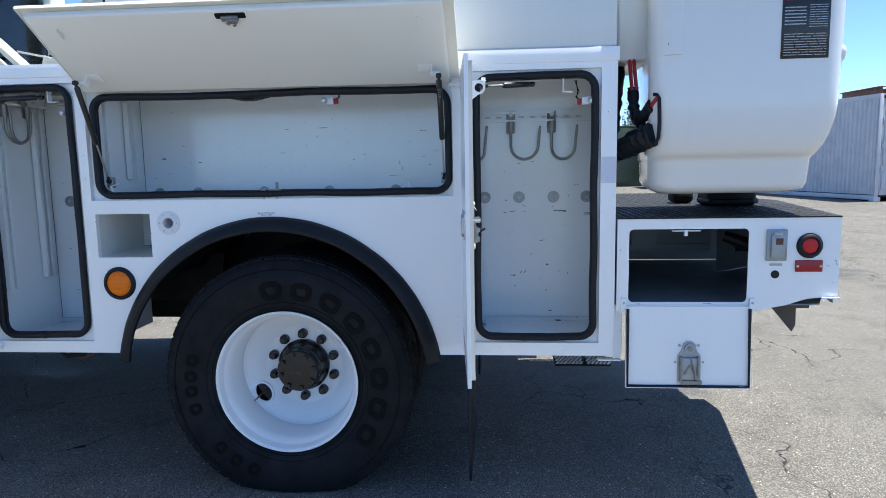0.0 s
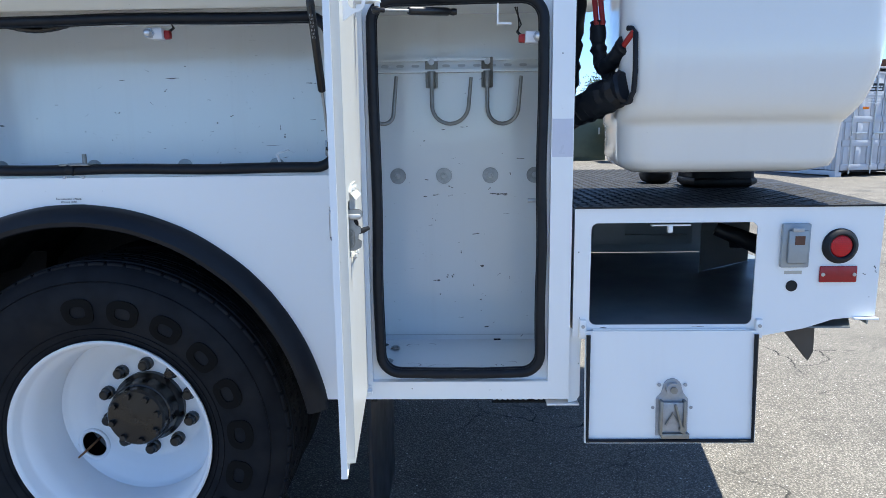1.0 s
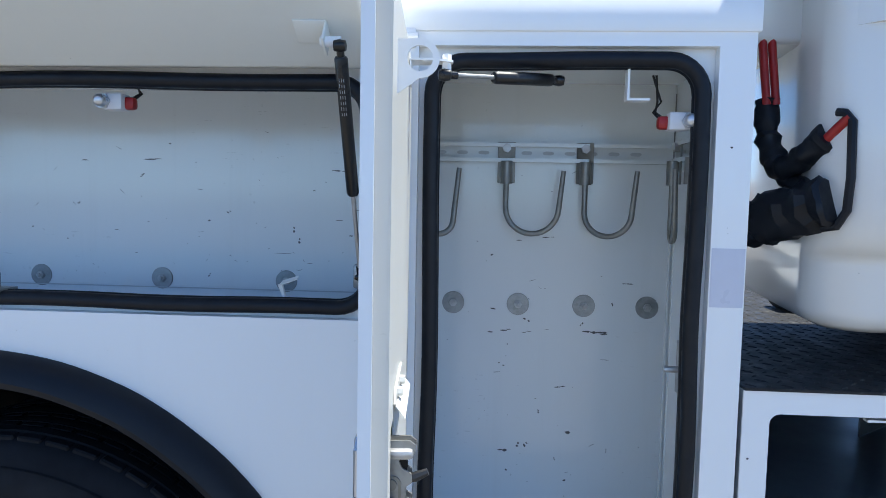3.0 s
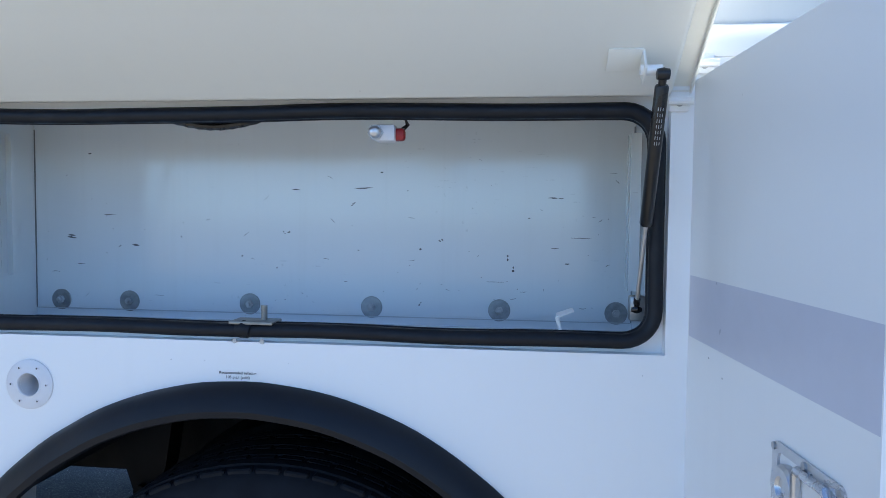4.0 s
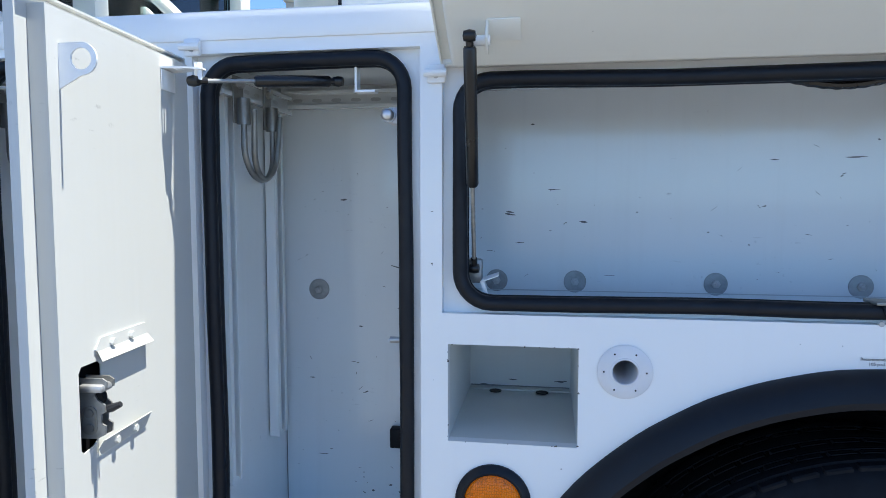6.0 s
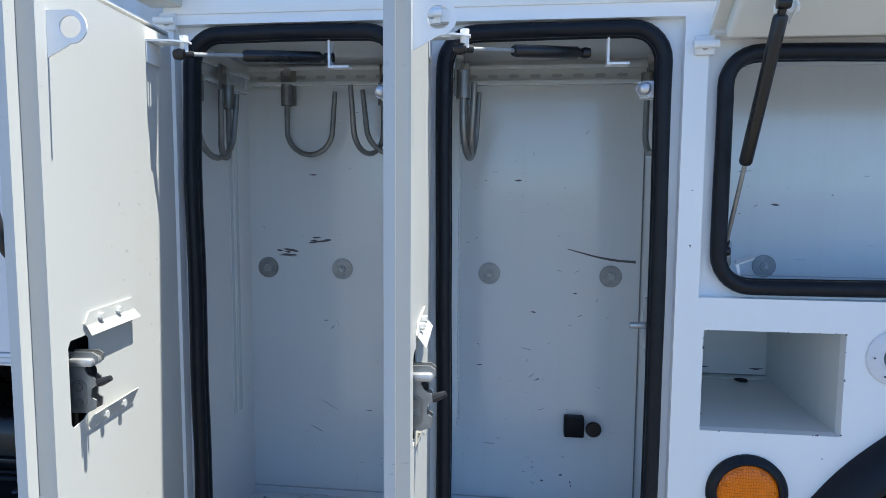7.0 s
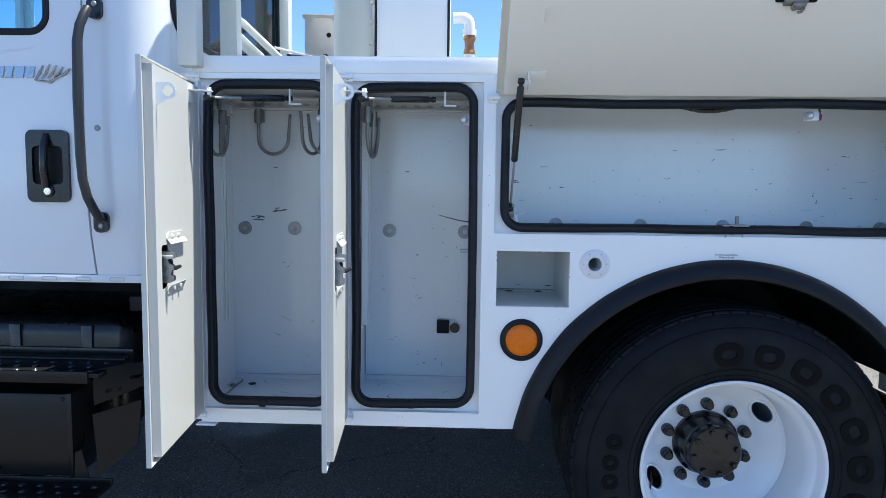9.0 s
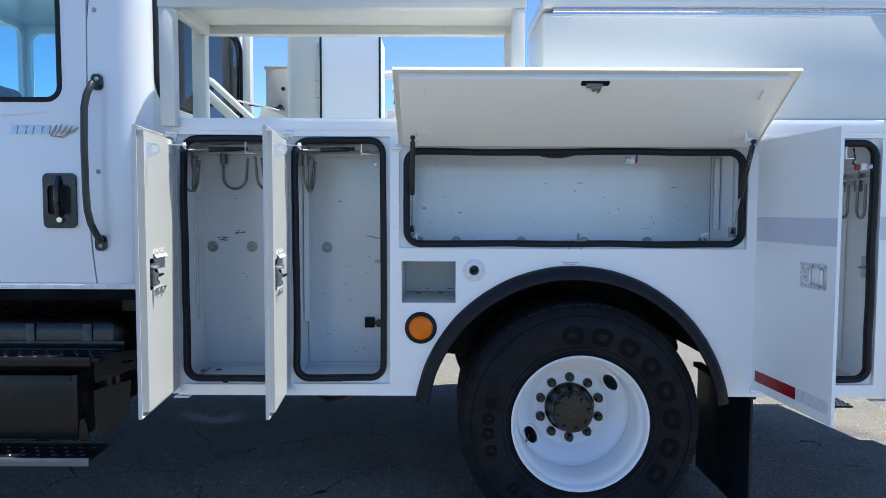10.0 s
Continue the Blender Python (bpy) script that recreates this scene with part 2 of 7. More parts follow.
def box(bm, x0, x1, y0, y1, z0, z1, bevel=0.0, seg=2, m=None):
    v = [bm.verts.new((x, y, z)) for x in (x0, x1) for y in (y0, y1) for z in (z0, z1)]
    fs = [bm.faces.new([v[i] for i in q]) for q in ((0, 1, 3, 2), (4, 6, 7, 5), (0, 4, 5, 1), (2, 3, 7, 6), (0, 2, 6, 4), (1, 5, 7, 3))]
    made = list(v)
    if bevel:
        es = list({e for f in fs for e in f.edges})
        r = bmesh.ops.bevel(bm, geom=es, offset=bevel, segments=seg, affect="EDGES", profile=0.5)
        made = list({w for f in r["faces"] for w in f.verts} | {w for w in v if w.is_valid})
    if m is not None:
        bmesh.ops.transform(bm, matrix=m, verts=made)
    return bm


def tube(bm, pts, r, n=12, closed=False, caps=True):
    """A round bar along a line of points; r is one radius or one for each point."""
    pts = [Vector(p) for p in pts]
    k = len(pts)
    rs = r if isinstance(r, (list, tuple)) else [r] * k
    dirs = []
    for i in range(k):
        a, b = pts[(i - 1) % k] if closed or i else pts[i], pts[(i + 1) % k] if closed or i < k - 1 else pts[i]
        dirs.append((b - a).normalized())
    side = dirs[0].orthogonal().normalized()
    rings = []
    for i in range(k):
        side = (side - dirs[i] * side.dot(dirs[i])).normalized()
        up = dirs[i].cross(side)
        rings.append([bm.verts.new(pts[i] + rs[i] * (math.cos(2 * math.pi * j / n) * side + math.sin(2 * math.pi * j / n) * up)) for j in range(n)])
    pairs = list(zip(rings, rings[1:]))
    for a, b in pairs:
        for j in range(n):
            bm.faces.new((a[j], a[(j + 1) % n], b[(j + 1) % n], b[j]))
    if closed:
        a, b = rings[-1], rings[0]
        shift = min(range(n), key=lambda s: sum((a[j].co - b[(j + s) % n].co).length for j in range(n)))
        for j in range(n):
            bm.faces.new((a[j], a[(j + 1) % n], b[(j + 1 + shift) % n], b[(j + shift) % n]))
    elif caps:
        bm.faces.new(rings[0])
        bm.faces.new(rings[-1])
    return bm


def lathe(bm, profile, m, n=48, closed=False):
    """Turns (radius, height) pairs round the local z axis, laid in by the pose m."""
    rings = []
    for r, h in profile:
        if r < 1e-5:
            rings.append([bm.verts.new(m @ Vector((0, 0, h)))])
        else:
            rings.append([bm.verts.new(m @ Vector((r * math.cos(2 * math.pi * j / n), r * math.sin(2 * math.pi * j / n), h))) for j in range(n)])
    pairs = list(zip(rings, rings[1:])) + ([(rings[-1], rings[0])] if closed else [])
    for a, b in pairs:
        for j in range(n):
            q = [a[j % len(a)], a[(j + 1) % len(a)], b[(j + 1) % len(b)], b[j % len(b)]]
            q = [w for i, w in enumerate(q) if w not in q[:i]]
            if len(q) > 2:
                bm.faces.new(q)
    return bm


OUT = Matrix(((1, 0, 0, 0), (0, 0, -1, 0), (0, 1, 0, 0), (0, 0, 0, 1)))  # local z points out of the truck's side


def outward(x, y, z):
    return Matrix.Translation((x, y, z)) @ OUT


def disc(bm, x, y, z, r, h, n=24, edge=0.0):
    """A round plate on the truck's side, its back at y, standing out by h."""
    prof = [(0, 0), (r, 0), (r, h - edge), (r - edge, h), (0, h)] if edge else [(0, 0), (r, 0), (r, h), (0, h)]
    return lathe(bm, prof, outward(x, y, z), n)


def rrect(x0, x1, z0, z1, r, n=6):
    out = []
    for cx, cz, a in ((x1 - r, z1 - r, 0), (x0 + r, z1 - r, 90), (x0 + r, z0 + r, 180), (x1 - r, z0 + r, 270)):
        for i in range(n + 1):
            t = radians(a + 90 * i / n)
            out.append((cx + r * math.cos(t), cz + r * math.sin(t)))
    return out


def rect(x0, x1, z0, z1):
    return [(x1, z1), (x0, z1), (x0, z0), (x1, z0)]


def circle(x, z, r, n=28):
    return [(x + r * math.cos(2 * math.pi * i / n), z + r * math.sin(2 * math.pi * i / n)) for i in range(n)]


def plate(bm, outer, holes, y0, y1, to=None):
    """A sheet in the x, z plane from y0 to y1 with holes right through it; to maps (x, y, z) elsewhere."""
    to = to or (lambda x, y, z: (x, y, z))
    loops = [outer, *holes]
    edges, front, back = [], [], []
    for lp in loops:
        vs = [bm.verts.new((x, y0, z)) for x, z in lp]
        front.append(vs)
        for i in range(len(vs)):
            edges.append(bm.edges.new((vs[i], vs[(i + 1) % len(vs)])))
    fill = bmesh.ops.triangle_fill(bm, use_beauty=True, use_dissolve=False, edges=edges, normal=(0, -1, 0))
    faces = [f for f in fill["geom"] if isinstance(f, bmesh.types.BMFace)]
    twin = {}
    for vs in front:
        for v in vs:
            twin[v] = bm.verts.new((v.co.x, y1, v.co.z))
    for f in faces:
        bm.faces.new([twin[v] for v in reversed(f.verts)])
    for vs in front:
        for i in range(len(vs)):
            a, b = vs[i], vs[(i + 1) % len(vs)]
            bm.faces.new((a, b, twin[b], twin[a]))
    for v in [*twin, *twin.values()]:
        v.co = to(*v.co)
    return bm


def shell(bm, x0, x1, y0, y1, z0, z1, t=0.004):
    """A sheet-metal box open towards the front, in one piece."""
    def loop(e, y):
        return [bm.verts.new(c) for c in ((x0 - e, y, z0 - e), (x1 + e, y, z0 - e), (x1 + e, y, z1 + e), (x0 - e, y, z1 + e))]
    a, b, c, d = loop(0, y1), loop(0, y0), loop(t, y0), loop(t, y1 + t)
    bm.faces.new(a)
    bm.faces.new(d)
    for p, q in ((a, b), (b, c), (c, d)):
        for i in range(4):
            bm.faces.new((p[i], p[(i + 1) % 4], q[(i + 1) % 4], q[i]))
    return bm


def prism(bm, pts, shift):
    """A flat plate with the given corners, thickened by shift."""
    lo, hi = [bm.verts.new(p) for p in pts], [bm.verts.new(Vector(p) + Vector(shift)) for p in pts]
    bm.faces.new(lo)
    bm.faces.new(hi)
    for i in range(len(pts)):
        j = (i + 1) % len(pts)
        bm.faces.new((lo[i], lo[j], hi[j], hi[i]))
    return bm


def bars(bm, x0, x1, z0, z1, y, rows, words=2, h=0.6):
    """Rows of short bars that stand for print that cannot be read."""
    step = (z1 - z0) / rows
    for i in range(rows):
        x = x0
        z = z1 - step * (i + 0.5)
        while x < x1 - 1e-4:
            w = min(x1 - x, (x1 - x0) / words * random.uniform(0.5, 1.2))
            box(bm, x, x + w * 0.9, y - 0.0006, y, z - step * h / 2, z + step * h / 2)
            x += w
    return bm

def stain(name, color):
    """A soft smudge that fades out towards its rim."""
    m = Mat(name, color, 0.8, spec=0.1)
    co = m.t.nodes.new("ShaderNodeTexCoord").outputs["Generated"]
    ball = m.t.nodes.new("ShaderNodeVectorMath")
    ball.operation = "DISTANCE"
    ball.inputs[1].default_value = (0.5, 0.5, 0.42)
    m.link(co, ball.inputs[0])
    soft = m.ramp(ball.outputs["Value"], 0.06, 0.44, 0.85, 0.0)
    m.link(m.math("MULTIPLY", soft, m.ramp(m.noise(90, 3), 0.30, 0.62)), m.b.inputs["Alpha"])
    return m.m


STAIN = stain("sooty_smudge", (0.02, 0.02, 0.022))
SEAM = plain("grey_seam_sealant", (0.20, 0.21, 0.22), 0.6, vary=0.4, scale=60)

# ---- ground ----
def ground_height(x, y):
    return 0.0 if y < 2.5 else 0.44 * (1 - math.exp(-(y - 2.5) / 12.0))


bm = B()
xs = [-900, -300, -100, -40, -20, *range(-10, 31, 2), 40, 60, 100, 300, 900]
ys = [-900, -300, -100, -40, -20, -10, -5, 0, 2, *range(3, 40, 2), 45, 60, 100, 300, 900]
grid = [[bm.verts.new((x, y, ground_height(x, y))) for y in ys] for x in xs]
for i in range(len(xs) - 1):
    for j in range(len(ys) - 1):
        bm.faces.new((grid[i][j], grid[i + 1][j], grid[i + 1][j + 1], grid[i][j + 1]))
tagged(part("ground", bm, ASPHALT), "cracked sun-bleached grey asphalt of a storage yard", "ground", kind="structure")

# ---- the truck: service body ----
truck = thing("bucket_truck", "white utility bucket truck with its side compartments standing open", "truck")

FACE_TOP, FACE_BOTTOM, FRONT_X, REAR_X = 1.733, 0.596, -1.69, 1.378
WX, WZ = 0.052, 0.477  # rear wheel
AX = 0.015  # middle of the wheel arch
RECESS = {"front": (-1.680, -1.243, 0.642, 1.716), "middle": (-1.205, -0.772, 0.645, 1.710),
          "top": (-0.733, 0.753, 1.236, 1.674), "rear": (0.822, 1.319, 0.648, 1.710)}
SEAL = {"front": (-1.655, -1.263, 0.662, 1.699), "middle": (-1.178, -0.801, 0.669, 1.692),
        "top": (-0.702, 0.737, 1.256, 1.649), "rear": (0.845, 1.297, 0.672, 1.688)}
INSIDE = {"front": (-1.743, -1.226, 0.620, 1.722), "middle": (-1.212, -0.757, 0.626, 1.722),
          "top": (-0.737, 0.769, 1.204, 1.700), "rear": (0.776, 1.372, 0.636, 1.722)}
BACK = 0.435

arch = []
for i in range(49):
    a = math.pi - math.pi * i / 48
    x, z = AX + 0.667 * math.cos(a), WZ + 0.667 * math.sin(a)
    if z > FACE_BOTTOM:
        arch.append((x, z))
edge = math.sqrt(0.667**2 - (FACE_BOTTOM - WZ) ** 2)
outer = [(FRONT_X, FACE_TOP), (FRONT_X, FACE_BOTTOM), (AX - edge, FACE_BOTTOM), *arch, (AX + edge, FACE_BOTTOM), (REAR_X, FACE_BOTTOM), (REAR_X, FACE_TOP)]
PIPE = (-0.722, -0.490, 1.001, 1.180)
holes = [rect(*r) for r in RECESS.values()] + [rect(*PIPE), circle(-0.411, 1.142, 0.021)]
part("side_panel", plate(B(), outer, holes, 0.0, 0.022), WHITE, truck, "white enamelled steel side panel with door recesses")
part("top_rail", box(B(), FRONT_X - 0.008, REAR_X + 0.006, -0.005, 0.06, FACE_TOP, 1.786, 0.003), WHITE, truck)
part("body_top", box(B(), FRONT_X, REAR_X, 0.06, 0.53, 1.775, 1.784), WHITE, truck)
part("body_end", box(B(), FRONT_X - 0.043, FRONT_X - 0.039, 0.022, 0.46, FACE_BOTTOM, FACE_TOP), WHITE, truck)
part("corner_fold", box(B(), FRONT_X - 0.039, FRONT_X + 0.004, 0.0225, 0.0255, FACE_BOTTOM, FACE_TOP), WHITE, truck)
part("body_end", box(B(), REAR_X - 0.004, REAR_X, 0.022, 0.46, FACE_BOTTOM, FACE_TOP), WHITE, truck)
part("skirt_lip", box(B(), FRONT_X, AX - edge, 0.022, 0.06, FACE_BOTTOM, FACE_BOTTOM + 0.004), WHITE, truck)
part("skirt_lip", box(B(), AX + edge, REAR_X, 0.022, 0.06, FACE_BOTTOM, FACE_BOTTOM + 0.004), WHITE, truck)


def wavy_seal(key, r=0.0135):
    """A bulb seal that follows the rounded opening, not quite evenly."""
    x0, x1, z0, z1 = SEAL[key]
    rad = 0.055
    pts = []
    corners = rrect(x0, x1, z0, z1, rad, 7)
    for i, (x, z) in enumerate(corners):
        nx, nz = corners[(i + 1) % len(corners)]
        far = math.hypot(nx - x, nz - z)
        k = max(1, int(far / 0.05))
        pts += [(x + (nx - x) * j / k, z + (nz - z) * j / k) for j in range(k)]
    out = []
    for x, z in pts:
        w = noise.noise((x * 3.1 + len(key), z * 3.1, 0.3)) * 0.007
        kink = 0.010 * math.exp(-(((x - 1.045) / 0.022) ** 2)) - 0.004 * math.exp(-(((x - 1.045) / 0.09) ** 2)) if key == "rear" and z < 0.8 else 0.0
        out.append((x + w, 0.010 + noise.noise((x * 5, z * 5, 7.7)) * 0.002, z + kink + noise.noise((x * 3.3, z * 2.9, 4.4)) * 0.006))
    bm = tube(B(), out, [r * (1 + 0.05 * noise.noise((p[0] * 6, p[2] * 6, 1))) for p in out], 12, True)
    cx, cz = (x0 + x1) / 2, (z0 + z1) / 2
    base = [(x - 0.007 * (1 if x > cx else -1) * min(1, abs(x - cx) / (x1 - cx) * 1.0) ** 8, 0.022, z - 0.007 * (1 if z > cz else -1) * min(1, abs(z - cz) / (z1 - cz)) ** 8) for x, y, z in out]
    tube(bm, base, 0.008, 8, True)
    return bm


for key in RECESS:
    x0, x1, z0, z1 = RECESS[key]
    a, b, c, d = SEAL[key]
    part("door_frame", plate(B(), rect(x0 - 0.02, x1 + 0.02, z0 - 0.02, z1 + 0.02), [rrect(a, b, c, d, 0.055)], 0.022, 0.026), WHITE, truck)
    part("door_seal", wavy_seal(key), RUBBER, truck, "thick black bulb rubber seal round the opening")
    i0, i1, k0, k1 = INSIDE[key]
    comp = part("compartment", box(B(), i0 - 0.004, i1 + 0.004, BACK, BACK + 0.004, k0 - 0.004, k1 + 0.004), INNER, truck, "scuffed white enamelled steel tool compartment")
    part("side_wall", box(B(), i0 - 0.004, i0, 0.026, BACK, k0 - 0.004, k1 + 0.004), INNER, comp)
    part("side_wall", box(B(), i1, i1 + 0.004, 0.026, BACK, k0 - 0.004, k1 + 0.004), INNER, comp)
    part("compartment_floor", box(B(), i0, i1, 0.026, BACK, k0 - 0.004, k0), INNER, comp)
    part("compartment_roof", box(B(), i0, i1, 0.026, BACK, k1, k1 + 0.004), INNER, comp)
    for x in (i0 + 0.0012, i1 - 0.0012):
        part("corner_seam", tube(B(), [(x, BACK - 0.0012, k0 + 0.02), (x, BACK - 0.0012, k1 - 0.02)], 0.0014, 6), SEAM, truck)
    # folded floor and back seams
    part("floor_seam", box(B(), i0 + 0.002, i1 - 0.002, BACK - 0.004, BACK - 0.001, k0 + 0.018, k0 + 0.020), GREYW, truck)

# loose ends of the lower seals
for key, x in (("top", 0.010), ("front", -1.485), ("middle", -0.995)):
    z = SEAL[key][2]
    part("seal_joint", tube(B(), [(x - 0.010, 0.008, z), (x - 0.002, 0.006, z + 0.003), (x + 0.010, 0.008, z)], [0.0150, 0.0162, 0.0152], 12), RUBBER, truck)

# square bottle pocket and round filler flange
part("square_pocket", shell(B(), PIPE[0], PIPE[1], 0.022, 0.36, PIPE[2], PIPE[3], 0.003), BOXW, truck, "square white steel pocket through the side")
part("pocket_flange", box(B(), PIPE[0] + 0.001, PIPE[1] - 0.001, 0.336, 0.3595, PIPE[2] + 0.0006, PIPE[2] + 0.0035), BOXW, truck)
part("floor_seam", box(B(), PIPE[0] + 0.002, PIPE[1] - 0.002, 0.3585, 0.3598, PIPE[2] + 0.004, PIPE[2] + 0.0065), SEAM, truck)
for x in (-0.660, -0.554):
    part("drain_hole", lathe(B(), [(0, 0), (0.014, 0), (0.014, 0.0015), (0, 0.0015)], pose(x, 0.322, PIPE[2] + 0.0025), 20), DARK, truck)
for x, w in ((-0.683, 0.030), (-0.575, 0.044)):
    part("soot_stain", box(B(), x - w, x + w, 0.3588, 0.3594, PIPE[2] + 0.006, PIPE[2] + 0.062), STAIN, truck)
b_ = B()
lathe(b_, [(0.021, -0.03), (0.021, 0.005), (0.0225, 0.0068), (0.0245, 0.0066), (0.0255, 0.0058), (0.044, 0.0052), (0.0475, 0.003), (0.0475, 0.0)], outward(-0.411, 0, 1.142), 40)
flange = part("filler_flange", b_, PLASTW, truck, "round white plastic flange with six screws")
for i in range(6):
    a = radians(60 * i)
    part("screw", disc(B(), -0.411 + 0.036 * math.cos(a), -0.0050, 1.142 + 0.036 * math.sin(a), 0.0036, 0.0015, 12), PLASTW, flange)
    part("screw_socket", disc(B(), -0.411 + 0.036 * math.cos(a), -0.0064, 1.142 + 0.036 * math.sin(a), 0.0017, 0.0004, 8), DARK, flange)
part("filler_pipe", lathe(B(), [(0.0205, 0.0), (0.0205, -0.20), (0, -0.20)], outward(-0.411, 0.0, 1.142), 28), PLASTW, flange)


CHIP = plain("bare_chipped_edge", (0.05, 0.045, 0.04), 0.7, vary=0.4, scale=200)


def chips(name, lines, many):
    """Small bare chips along edges, each line a pair of (x, z) on the side face."""
    bm = B()
    for (xa, za), (xb, zb) in lines:
        for i in range(many):
            u = random.random()
            x, z, r = xa + (xb - xa) * u, za + (zb - za) * u, random.choice((0.0005, 0.0006, 0.0007, 0.0011))
            lathe(bm, [(0, 0.0006), (r, 0.0004), (r * 1.1, 0.0)], outward(x + random.uniform(-1, 1) * 0.001, 0, z + random.uniform(-1, 1) * 0.001) @ Matrix.Diagonal((random.uniform(0.6, 2.2), random.uniform(0.6, 1.6), 1, 1)), 6)
    ob = part(name, bm, CHIP, truck)
    tagged(ob, kind="stuff")


x0, x1, z0, z1 = PIPE
chips("edge_chips", (((x0, z0), (x1, z0)), ((x1, z0), (x1, z1)), ((x0, z1), (x1, z1)), ((x0, z0), (x0, z1))), 5)
chips("face_chips", (((-0.70, 1.20), (0.76, 1.20)), ((-1.65, 0.63), (-0.75, 0.63)), ((0.80, 0.63), (1.36, 0.62)), ((-0.75, 0.65), (-0.75, 1.6)), ((1.345, 0.65), (1.345, 1.7))), 4)


def side_lamp(x, z, r_out, r_in, material, name, label):
    lamp = part(name, lathe(B(), [(r_in - 0.003, 0.002), (r_in, 0.012), (r_in + 0.004, 0.014), (r_out - 0.006, 0.011), (r_out, 0.004), (r_out, 0)], outward(x, 0, z), 48), RUBBER, truck, label)
    part("lens", lathe(B(), [(0, 0.013), (r_in * 0.55, 0.0125), (r_in * 0.9, 0.010), (r_in, 0.006), (r_in, 0)], outward(x, 0, z), 40), material, lamp, "ribbed plastic lens")
    return lamp


side_lamp(-0.639, 0.893, 0.069, 0.053, AMBER, "turn_lamp", "round amber turn lamp in a black rubber grommet")
# inflation notice
plate_label = part("notice", box(B(), -0.037, 0.039, -0.0003, 0.0002, 1.1665, 1.1825), WHITE, truck, "small printed tyre inflation notice")


def words(text, size, m, material, parent, name="lettering", thick=0.0003):
    cu = bpy.data.curves.new(name, "FONT")
    cu.body, cu.size, cu.extrude, cu.align_x = text, size, thick, "CENTER"
    tmp = bpy.data.objects.new(name, cu)
    scene.collection.objects.link(tmp)
    bpy.context.view_layer.update()
    me = bpy.data.meshes.new_from_object(tmp.evaluated_get(bpy.context.evaluated_depsgraph_get()))
    bpy.data.objects.remove(tmp)
    me.transform(m)
    me.materials.clear()
    me.materials.append(material)
    ob = new(name, me)
    ob.parent = parent
    return ob


words("Recommended Inflation", 0.0074, pose(0.0, -0.0007, 1.1762, 90), INK, plate_label)
words("105 p.s.i. (cold)", 0.0074, pose(0.0, -0.0007, 1.1682, 90), INK, plate_label)

# fender flare
prof = [(0.686, 0.0), (0.685, -0.008), (0.676, -0.024), (0.660, -0.038), (0.642, -0.044), (0.630, -0.040), (0.626, -0.030), (0.632, -0.026), (0.650, -0.018), (0.668, 0.0)]
bm = B()
rings = []
for i in range(73):
    a = radians(172 - 164 * i / 72)
    end = 1 - 0.25 * max(0, abs(i - 36) - 33) / 3
    bumpy = 1 + 0.0025 * noise.noise((i * 0.35, 0.2, 0.4))
    rings.append([bm.verts.new((AX + r * bumpy * math.cos(a), y * end, WZ + r * bumpy * math.sin(a))) for r, y in prof])
for a, b in zip(rings, rings[1:]):
    for j in range(len(prof)):
        bm.faces.new((a[j], b[j], b[(j + 1) % len(prof)], a[(j + 1) % len(prof)]))
bm.faces.new(rings[0])
bm.faces.new(rings[-1])
part("fender_flare", bm, FLARE, truck, "black rubber fender flare round the wheel arch")
bm = B()
for i in range(40):
    a0, a1 = radians(176 - 172 * i / 40), radians(176 - 172 * (i + 1) / 40)
    q = [(AX + r * math.cos(a), y, WZ + r * math.sin(a)) for r, y, a in ((0.664, 0.02, a0), (0.664, 0.02, a1), (0.664, 0.75, a1), (0.664, 0.75, a0))]
    if i > 7 and i < 35:
        bm.faces.new([bm.verts.new(p) for p in q])
bmesh.ops.remove_doubles(bm, verts=bm.verts[:], dist=1e-5)
part("wheel_well", bm, DARK, truck, "dark dirty wheel well liner")
inner_edge = [(AX + 0.660 * math.cos(radians(a)), WZ + 0.660 * math.sin(radians(a))) for a in range(150, 27, -6)]
part("splash_wall", plate(B(), [*inner_edge, (0.71, 0.80), (0.71, 0.62), (-0.64, 0.62), (-0.66, 0.80)], [], 0.742, 0.748), DARK, truck, "dark inner wall of the wheel well")

